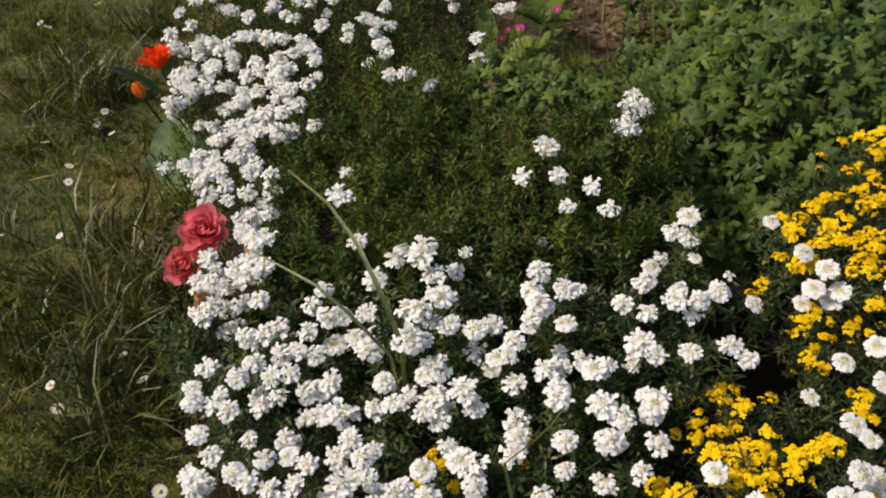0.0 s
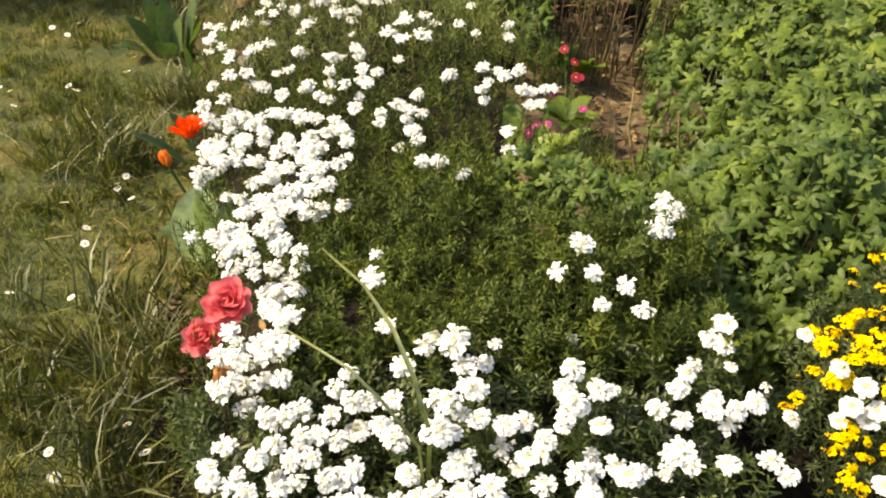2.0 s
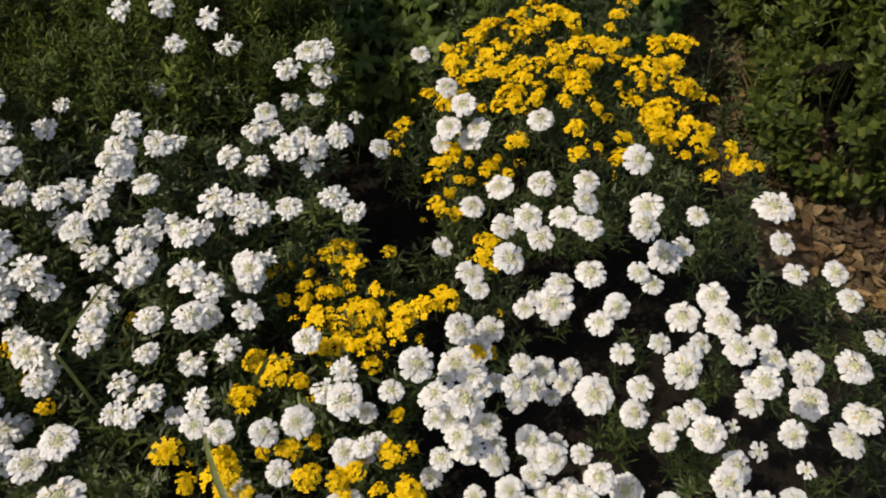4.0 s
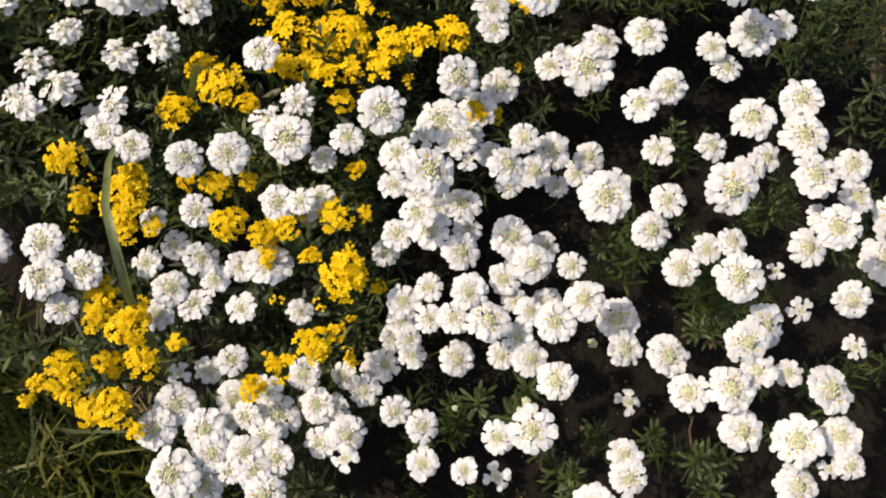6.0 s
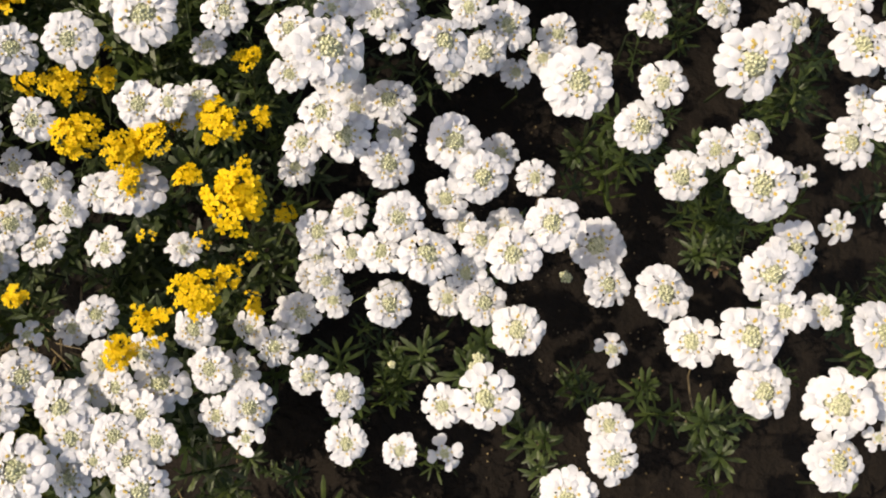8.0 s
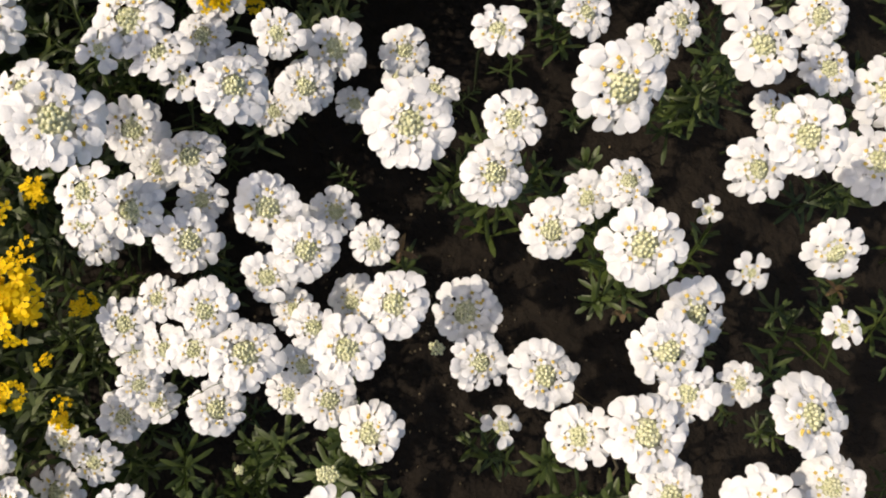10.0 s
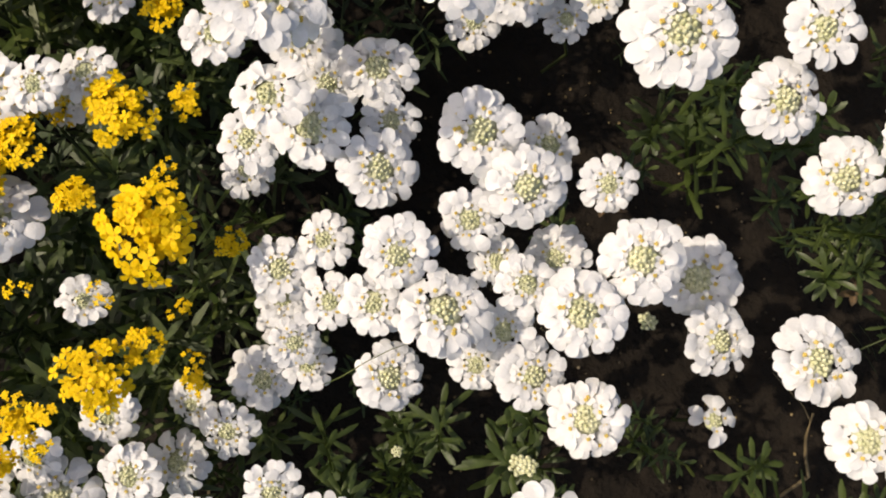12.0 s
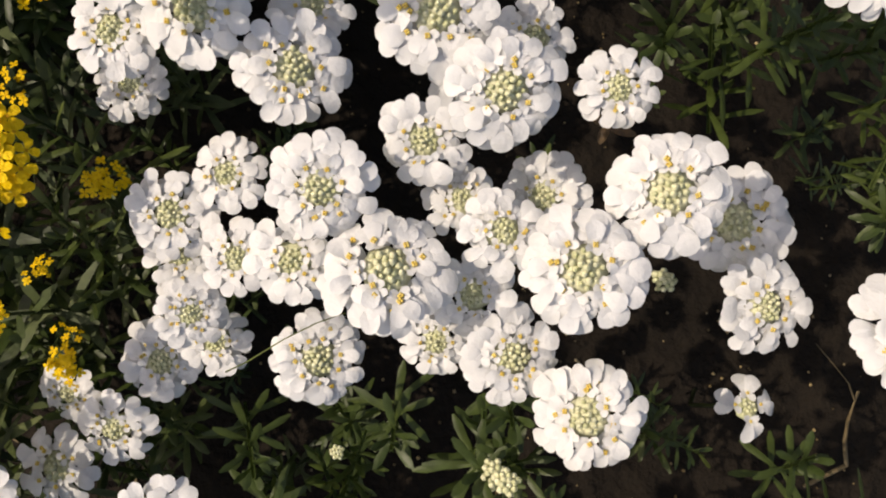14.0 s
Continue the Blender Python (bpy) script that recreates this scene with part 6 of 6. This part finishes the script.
# ---- dead stems with young bronze leaves ----
def dry_stems(at, count, spread, height, label, leafy=True):
    at = Vector(at)
    t = thing("dry_stems", at, label, "stems", "clumps of dry stems")
    for i in range(count):
        b = at + Vector((R.gauss(0, spread), R.gauss(0, spread * 0.8), 0))
        b.z = ground_z(b.x, b.y) - 0.01
        top = b + Vector((R.gauss(0, 0.05), R.gauss(0, 0.04), height * R.uniform(0.55, 1.1)))
        s = Shape()
        s.tube([b, b.lerp(top, 0.5) + Vector((R.gauss(0, .012), R.gauss(0, .012), 0)), top], R.uniform(0.0014, 0.0034), 0, 5, 0.7)
        part("stem", s.mesh("stem", BROWN_STEM if R.random() < 0.8 else DRY), t)
        if leafy:
            l = Shape()
            for k in range(5):
                a, q = R.uniform(0, 6.28), 1.0 - 0.5 * R.random() ** 1.6
                tulip_leaf(l, b.lerp(top, q), (math.cos(a), math.sin(a), R.uniform(0.2, 1.3)), R.uniform(0.03, 0.065), R.uniform(0.008, 0.015), 0.4)
            part("young_leaves", l.mesh("young_leaves", RED_LEAF), t, None, "bronze-red young leaves")


dry_stems((0.38, 2.57, 0), 52, 0.09, 0.46, "clump of dry brown stems with bronze young leaves")
dry_stems((0.43, 1.80, 0), 11, 0.05, 0.27, "few brown twigs with withered leaves")
dry_stems((1.02, 1.18, 0), 22, 0.05, 0.10, "tangle of thin dead stems beside golden alyssum", False)
dry_stems((0.0, 4.05, 0), 30, 0.16, 0.5, "clump of bare brown stems in shade", False)
dry_stems((1.95, 3.9, 0), 12, 0.15, 0.5, "thin brown stems above yellow-green leaves", False)


def twig(points, r, label, mat=DRY):
    s = Shape()
    s.tube(points, r, 0, 6, 0.6)
    o = new("twig", s.mesh("twig", mat))
    tagged(o, label, "twig", "twigs")


twig([(0.385, 1.66, 0.0), (0.37, 1.69, 0.07), (0.365, 1.73, 0.14), (0.34, 1.76, 0.22), (0.345, 1.80, 0.30)], 0.004, "crooked dark brown twig standing in the soil")
for _a, _b in (((0.98, 1.22), (1.10, 1.16)), ((1.0, 1.30), (1.08, 1.12)), ((1.03, 1.08), (1.10, 1.22)), ((0.95, 1.25), (1.02, 1.33)), ((1.0, 1.15), (1.0, 1.28))):
    twig([(*_a, 0.04), ((_a[0] + _b[0]) / 2 + 0.02, (_a[1] + _b[1]) / 2, 0.10), (*_b, 0.05)], 0.0018, "thin grey-brown dead twig on bare soil")
twig([(0.676, 0.300, 0.100), (0.672, 0.312, 0.140), (0.666, 0.322, 0.150), (0.659, 0.331, 0.165), (0.661, 0.341, 0.170)], 0.0010, "thin curved straw-brown stem beside white flower heads")
twig([(0.659, 0.338, 0.170), (0.651, 0.344, 0.180), (0.640, 0.350, 0.190), (0.628, 0.357, 0.200)], 0.0003, "thin pale dry stalk reaching up to a flower head")
twig([(0.46, 1.72, 0.0), (0.47, 1.75, 0.12), (0.45, 1.78, 0.26)], 0.0035, "short brown twig beside cranesbill leaves")


def withered_leaf(at, size):
    l = Shape()
    for k in range(4):
        a = 1.7 * k
        tulip_leaf(l, (0, 0, 0), (math.cos(a), math.sin(a), 0.5), R.uniform(0.6, 1.0), 0.3, 0.5)
    o = new("withered_leaf", l.mesh("withered_leaf", RED_LEAF))
    o.matrix_world = turned(at, lean(0.3), R.uniform(0, 6.28), size)
    tagged(o, "curled reddish-brown dead leaf caught in dark shoots", "leaf", "withered leaves")


for _p in ((0.08, 1.30, 0.325), (0.10, 1.15, 0.325), (0.175, 1.22, 0.32)):
    withered_leaf(_p, 0.024)
for _p in ((0.661, 0.390, 0.212), (0.770, 0.393, 0.225), (0.548, 0.420, 0.235)):
    withered_leaf(_p, 0.011)
twig([(0.440, 0.349, 0.246), (0.446, 0.351, 0.254), (0.455, 0.356, 0.2585), (0.463, 0.360, 0.258), (0.470, 0.363, 0.252)], 0.00022, "hair-thin grey dry grass stalk lying across a white flower head", GRASSY_LEAF)


# ---- grey-leaved perennial at the back of the bed ----
def grey_plant(at, count, spread, label):
    t = thing("grey_leaved_plant", at, label, "plant", "grey-leaved plants")
    for i in range(count):
        b = Vector(at) + Vector((R.gauss(0, spread), R.gauss(0, spread * 0.5), R.uniform(0.08, 0.32)))
        part("leaf", R.choice(GREY_MESHES), t, turned(b, lean(0.5) + Vector((-0.5, -0.6, 0)), R.uniform(0, 6.28), R.uniform(0.09, 0.17)))
        if i % 3 == 0:
            s = Shape()
            s.tube([(b.x, b.y + 0.05, 0.0), tuple(b)], 0.003, 0, 4)
            part("stalk", s.mesh("stalk", GREY_LEAF), t)


_r = random.Random(41)
GREY_MESHES = [palmate(_r, 5, 0.55, 0.9).mesh("leaf", GREY_LEAF) for _ in range(4)]
grey_plant((-0.32, 4.0, 0.0), 60, 0.22, "perennial with large silver-grey cut leaves, half shaded")
grey_plant((-0.95, 3.75, -0.02), 14, 0.12, "perennial with silver-grey cut leaves at the shade's edge")
grey_plant((0.7, 4.5, 0.0), 30, 0.3, "perennial with large silver-grey cut leaves, half shaded")


# ---- stones at the bed's edge ----
def stone(at, size, label):
    s, rnd = Shape(), random.Random(int(at[0] * 1000))
    s.ball((0, 0, 0), 1.0, 0, 1.0, 14, 9)
    s.v = [tuple(Vector(p) * (1 + 0.22 * noise.noise(Vector(p) * 1.4 + Vector(at) * 5))) for p in s.v]
    o = new("edging_stone", s.mesh("edging_stone", STONE))
    o.matrix_world = Matrix.Translation(at) @ Matrix.Rotation(rnd.uniform(0, 3), 4, "Z") @ Matrix.Diagonal((*size, 1))
    tagged(o, label, "stone", "edging stones")


stone((-1.12, 3.42, -0.05), (0.05, 0.035, 0.07), "rough grey stone set upright at the bed's edge")
stone((-0.72, 2.55, -0.02), (0.06, 0.04, 0.02), "flat weathered stone with lichen among white flowers")


# ---- long grass blades that stand up through the flowers ----
def long_blade(points, width, label):
    s = Shape()
    n = len(points)
    side = (Vector(points[-1]) - Vector(points[0])).cross(Vector((0.2, -0.6, 0.75)))
    s.blade(points, [width * 0.5 * (0.15 + 0.85 * math.sin(min(1.0, 0.25 + i / (n - 1)) * 1.571)) for i in range(n)], side, 0, 0.4)
    o = new("grass_stalk", s.mesh("grass_stalk", LONG_GRASS))
    tagged(o, label, "grass", "long grass blades")


long_blade([(-0.212, 0.979, 0.371), (-0.139, 0.863, 0.401), (-0.096, 0.786, 0.402), (-0.066, 0.729, 0.382), (-0.043, 0.720, 0.302), (-0.038, 0.719, 0.103)], 0.0060, "broad green grass blade bent across white flowers")
long_blade([(-0.237, 0.821, 0.361), (-0.183, 0.765, 0.381), (-0.138, 0.732, 0.382), (-0.098, 0.706, 0.362), (-0.054, 0.698, 0.302), (-0.028, 0.689, 0.104)], 0.0042, "pale grass blade lying over the candytuft")
long_blade([(0.201, 0.508, 0.229), (0.211, 0.462, 0.269), (0.223, 0.420, 0.291), (0.236, 0.391, 0.293), (0.236, 0.376, 0.248), (0.242, 0.352, 0.103)], 0.0065, "curved green grass blade over yellow alyssum")
long_blade([(0.135, 0.579, 0.361), (0.120, 0.563, 0.351), (0.101, 0.555, 0.331), (0.076, 0.565, 0.282), (0.111, 0.555, 0.080)], 0.0038, "thin green grass blade among white heads")
long_blade([(0.299, 0.516, 0.314), (0.267, 0.522, 0.310), (0.247, 0.543, 0.233), (0.245, 0.539, 0.073)], 0.0055, "dark green grass blade across alyssum")


# ---- lawn: grass, tufts and daisies ----
def tuft_shape(rnd, blades, height, width, spread):
    s = Shape()
    for i in range(blades):
        a, h = rnd.uniform(0, 6.28), height * rnd.uniform(0.5, 1.1)
        o = Vector((rnd.gauss(0, spread), rnd.gauss(0, spread), -0.004))
        out = Vector((math.cos(a), math.sin(a), 0)) * h * rnd.uniform(0.2, 0.8)
        pts = [o, o + out * 0.35 + Vector((0, 0, h * 0.6)), o + out + Vector((0, 0, h * 0.85))]
        s.grid([[p - Vector((-math.sin(a), math.cos(a), 0)) * w, p + Vector((-math.sin(a), math.cos(a), 0)) * w] for p, w in zip(pts, (width * .8, width, width * .15))])
    return s


_r = random.Random(51)
TUFTS = [tuft_shape(_r, 8, 0.035, 0.0012, 0.009) for _ in range(4)] + [tuft_shape(_r, 10, 0.065, 0.0014, 0.011) for _ in range(3)] + [tuft_shape(_r, 16, 0.17, 0.0018, 0.022) for _ in range(3)]


def build_grass():
    picks, poses = [], []
    for _ in range(21000):
        y, u = 0.1 + 5.2 * R.random() ** 1.5, R.random()
        x = edge(y) + 0.05 - u * (1.25 + 0.42 * y)
        if R.random() < (u - 0.6) * 2.5 or R.random() < 0.45 - y:
            continue
        q = noise.noise((x * 3.2, y * 3.2, 20)) + 0.5 * noise.noise((x * 9, y * 9, 21))
        if R.random() > 0.62 + 0.9 * q:
            continue
        k = R.randrange(4) if q < 0.15 else R.randrange(4, 7) if R.random() < 0.7 else R.randrange(4)
        picks.append(k)
        poses.append(turned((x, y, ground_z(x, y)), lean(0.25), R.uniform(0, 6.28), R.uniform(0.75, 1.25)))
    ob = new("lawn_grass", scattered("lawn_grass", TUFTS, picks, poses, GRASS))
    tagged(ob, "short uneven lawn grass beside the flower bed", "grass", "", "stuff")
    picks, poses = [], []
    for cx, cy, n, sp in ((-0.64, 1.10, 20, 0.08), (-0.57, 0.90, 10, 0.07), (-0.70, 1.27, 10, 0.08), (-0.95, 1.95, 26, 0.09), (-0.82, 1.25, 10, 0.10), (-0.05, 0.42, 16, 0.08), (0.05, 0.36, 14, 0.05), (-0.75, 0.95, 5, 0.10), (-1.05, 2.95, 26, 0.07), (-1.15, 3.25, 24, 0.07), (-0.88, 2.4, 10, 0.05)):
        for _ in range(n):
            x, y = R.gauss(cx, sp), R.gauss(cy, sp)
            if x > edge(y) + 0.05:
                continue
            picks.append(R.randrange(7, 10))
            poses.append(turned((x, y, ground_z(x, y)), lean(0.4), R.uniform(0, 6.28), R.uniform(0.6, 1.2)))
    ob = new("coarse_grass", scattered("coarse_grass", TUFTS, picks, poses, COARSE_GRASS))
    tagged(ob, "long dark green grass tufts at the lawn's edge", "grass", "", "stuff")


build_grass()


def straw_litter():
    s = Shape()
    s.grid([[(-0.5, -0.014, 0.02), (-0.5, 0.014, 0.02)], [(0, -0.028, 0.04), (0, 0.028, 0.06)], [(0.5, -0.01, 0.03), (0.5, 0.01, 0.03)]])
    picks, poses = [], []
    for _ in range(3000):
        cx, cy, sp = R.choice(((0.38, 2.35, 0.18), (0.38, 1.75, 0.07), (1.08, 1.1, 0.12), (1.2, 0.82, 0.1), (0.42, 2.6, 0.1), (-0.55, 1.35, 0.10), (-0.85, 2.6, 0.14), (0.3, 2.75, 0.2), (-0.75, 1.05, 0.16), (-0.8, 1.7, 0.25), (-0.62, 0.85, 0.12), (0.16, 0.30, 0.045), (0.19, 0.27, 0.05), (0.14, 0.35, 0.03)))
        x, y = R.gauss(cx, sp), R.gauss(cy, sp)
        picks.append(0)
        poses.append(turned((x, y, ground_z(x, y) + 0.004), lean(0.25), R.uniform(0, 6.28), R.uniform(0.008, 0.04) if y < 1.5 else R.uniform(0.015, 0.07)))
    tagged(new("straw_litter", scattered("straw_litter", [s], picks, poses, DRY)), "dry straw and leaf litter on the soil", "litter", "", "stuff")


straw_litter()


def leaf_litter():
    shapes, rnd = [], random.Random(71)
    for k in range(5):
        s = Shape()
        bend = rnd.uniform(0.2, 0.6)
        s.grid([[(t - 0.5, w * side, bend * ((t - 0.5) ** 2 + (w * side) ** 2 * 2) + rnd.uniform(-0.03, 0.03)) for side in (-1, 0, 1)] for t, w in ((0, 0.02), (0.25, 0.2), (0.55, 0.27), (0.8, 0.17), (1.0, 0.02))])
        shapes.append(s)
    picks, poses = [], []
    for _ in range(1500):
        cx, cy, sx, sy = R.choice(((1.06, 1.18, 0.045, 0.10), (1.12, 0.90, 0.05, 0.07), (1.15, 0.80, 0.07, 0.05), (1.25, 0.80, 0.10, 0.05), (0.40, 2.25, 0.12, 0.25), (0.40, 1.80, 0.04, 0.10), (-0.55, 1.40, 0.05, 0.10)))
        x, y = R.gauss(cx, sx), R.gauss(cy, sy)
        picks.append(R.randrange(5))
        poses.append(turned((x, y, ground_z(x, y) + R.uniform(0.003, 0.014)), lean(0.45), R.uniform(0, 6.28), R.uniform(0.012, 0.034)))
    tagged(new("leaf_litter", scattered("leaf_litter", shapes, picks, poses, DEAD_LEAF)), "curled brown dead leaves lying on bare soil", "litter", "", "stuff")


leaf_litter()


def soil_crumbs():
    s = Shape()
    s.ball((0, 0, 0), 0.5, 0, 0.6, 5, 3)
    picks, poses = [], []
    for _ in range(600):
        x, y = R.gauss(0.58, 0.11), R.gauss(0.42, 0.12)
        picks.append(0)
        poses.append(turned((x, y, ground_z(x, y) + 0.002), lean(0.5), R.uniform(0, 6.28), R.uniform(0.0008, 0.0026)))
    tagged(new("soil_crumbs", scattered("soil_crumbs", [s], picks, poses, DRY)), "pale crumbs and grit on dark garden soil", "soil", "", "stuff")


soil_crumbs()


def daisy(at):
    t = thing("lawn_daisy", at, "small white lawn daisy with a yellow eye", "daisy", "lawn daisies")
    s = Shape()
    for k in range(14):
        a = 6.283 * k / 14
        d, e = Vector((math.cos(a), math.sin(a), 0.1)), Vector((-math.sin(a), math.cos(a), 0))
        s.grid([[d * 0.12 - e * 0.03, d * 0.12 + e * 0.03], [d * 0.38 - e * 0.09, d * 0.38 + e * 0.09], [d * 0.5 - e * 0.05, d * 0.5 + e * 0.05]])
    part("petals", s.mesh("petals", WHITE), t, turned(at, (-0.3, -0.3, 1), 0, 0.023))
    e = Shape()
    e.ball((0, 0, 0.04), 0.16, 0, 0.6, 8, 4)
    part("eye", e.mesh("eye", DAISY_EYE), t, turned(at, (-0.3, -0.3, 1), 0, 0.023), "yellow eye")
    st = Shape()
    st.tube([(at[0], at[1], ground_z(at[0], at[1])), at], 0.0008, 0, 3)
    part("stalk", st.mesh("stalk", GRASS), t)
    return t


DAISY = None
for _x, _y in ((-1.25, 2.39), (-1.22, 2.37), (-0.88, 1.62), (-0.98, 1.73), (-0.94, 1.37), (-0.89, 1.83), (-0.83, 1.77), (-1.51, 2.86), (-1.43, 2.80), (-1.44, 2.92), (-1.81, 2.80), (-1.56, 2.34), (-1.50, 2.42), (-1.44, 2.34), (-1.40, 2.32), (-1.47, 2.24), (-1.50, 2.25), (-1.39, 2.20), (-1.34, 2.22), (-1.14, 2.65), (-1.12, 2.53), (-0.86, 1.56), (-0.88, 1.87), (-2.11, 3.33), (-0.81, 1.37), (-1.44, 2.25), (-0.88, 1.81), (-0.57, 1.03), (-0.52, 0.98), (-0.68, 0.97), (-0.65, 0.92), (-0.43, 0.76), (-0.40, 0.87), (-1.13, 2.53), (-1.81, 3.68), (-1.64, 3.87), (-1.86, 3.51), (-1.70, 3.98), (-2.18, 4.07), (-2.03, 4.46)):
    _at = Vector((_x, _y, ground_z(_x, _y) + 0.028))
    if DAISY is None:
        DAISY = daisy(_at)
    else:
        copy_thing(DAISY, Matrix.Translation(_at) @ Matrix.Rotation(R.uniform(0, 6.28), 4, "Z") @ Matrix.Scale(R.uniform(0.8, 1.1), 4))


# ---- unseen hedges and trees, added to shade the lawn's far end and block sky ----
def leaf_clump_shape(rnd):
    """A loose handful of big leaf tips, one unit across."""
    s = Shape()
    for _ in range(12):
        c = Vector((rnd.uniform(-.4, .4), rnd.uniform(-.4, .4), rnd.uniform(-.4, .4)))
        d, e = Vector((rnd.gauss(0, 1), rnd.gauss(0, 1), rnd.gauss(0, 1))).normalized(), Vector((rnd.gauss(0, 1), rnd.gauss(0, 1), rnd.gauss(0, 1))).normalized()
        e = (e - d * e.dot(d)).normalized()
        s.grid([[c - d * .2 - e * .03, c - d * .2 + e * .03], [c - e * .12, c + e * .12], [c + d * .2 - e * .03, c + d * .2 + e * .03]])
    return s


_r = random.Random(61)
CLUMPS = [leaf_clump_shape(_r) for _ in range(4)]


def hedge(a, b, thick, height, label):
    """A clipped hedge from a to b on the plan."""
    t = thing("hedge", (a[0], a[1], LAWN), label, "hedge")
    a, b = Vector((*a, 0)), Vector((*b, 0))
    way = (b - a).normalized()
    side = Vector((-way.y, way.x, 0))
    picks, poses = [], []
    for _ in range(int((b - a).length * height * 130)):
        p = way * R.uniform(0, (b - a).length) + side * R.gauss(0, thick * 0.4)
        z = height * R.random() ** 0.9 + 0.12 * noise.noise(p * 1.7)
        picks.append(R.randrange(len(CLUMPS)))
        poses.append(turned((p.x, p.y, z), lean(0.8), R.uniform(0, 6.28), R.uniform(0.48, 0.8)))
    ob = new("foliage", scattered("foliage", CLUMPS, picks, poses, HEDGE_LEAF))
    ob.parent = t
    tagged(ob, "", "", "", "stuff")
    for k in range(int((b - a).length / 0.6)):
        s = Shape()
        o = way * (0.3 + 0.6 * k)
        s.tube([o, o + Vector((0.03, 0, height * 0.5)), o + Vector((0, 0.03, height * 0.9))], 0.035, 0, 6, 0.4)
        q = new("stem", s.mesh("stem", DRY))
        q.parent = t


def shade_tree(at, height, width, label, low=0.04, full=0.75, clumps=900):
    t = thing("tree", at, label, "tree", "trees beyond the lawn")
    o, s = Vector(at), Shape()
    s.tube([o, o + Vector((0.05, 0, height * 0.5)), o + Vector((0, 0.1, height * 0.9))], 0.16, 0, 10, 0.3)
    part("trunk", s.mesh("trunk", DRY), t)
    l = Shape()
    for k in range(10):
        a, z = 2.4 * k, height * (0.15 + 0.07 * k)
        l.tube([o + Vector((0, 0, z)), o + Vector((math.cos(a) * width * 0.4, math.sin(a) * width * 0.4, z + 0.25 * height * 0.4))], 0.05, 0, 5, 0.3)
    part("limbs", l.mesh("limbs", DRY), t)
    picks, poses = [], []
    for _ in range(clumps):
        u = R.random()
        r, a = width * 0.5 * math.sqrt(R.random()) * (1.0 - full * u * u), R.uniform(0, 6.28)
        picks.append(R.randrange(len(CLUMPS)))
        poses.append(turned((r * math.cos(a), r * math.sin(a), height * (low + (1.02 - low) * u)), lean(0.8), R.uniform(0, 6.28), R.uniform(0.7, 1.1)))
    ob = new("crown", scattered("crown", CLUMPS, picks, poses, HEDGE_LEAF))
    ob.parent = t


hedge((-3.8, 3.22), (-3.8, 8.5), 0.7, 2.4, "unseen tall hedge standing in for whatever shades the lawn")
# the rest only screen sky light from ground that should lie dark
hedge((-3.6, 7.2), (-0.8, 7.2), 0.7, 3.0, "unseen hedge added to block sky light at the lawn's far end")
shade_tree((-2.5, 7.6, LAWN), 6.0, 4.6, "unseen dense tree added to deepen shade beyond the lawn")
shade_tree((-4.6, 4.3, LAWN), 3.0, 2.2, "unseen low tree added to block the sky beside the lawn", 0.25, 0.5)
shade_tree((-4.0, 5.3, LAWN), 2.65, 3.2, "unseen spreading crown added to darken the lawn's far corner", 0.55, 0.3, 2200)
shade_tree((1.4, 8.6, LAWN), 6.0, 4.6, "unseen dense tree added to shade the ground behind the bed")
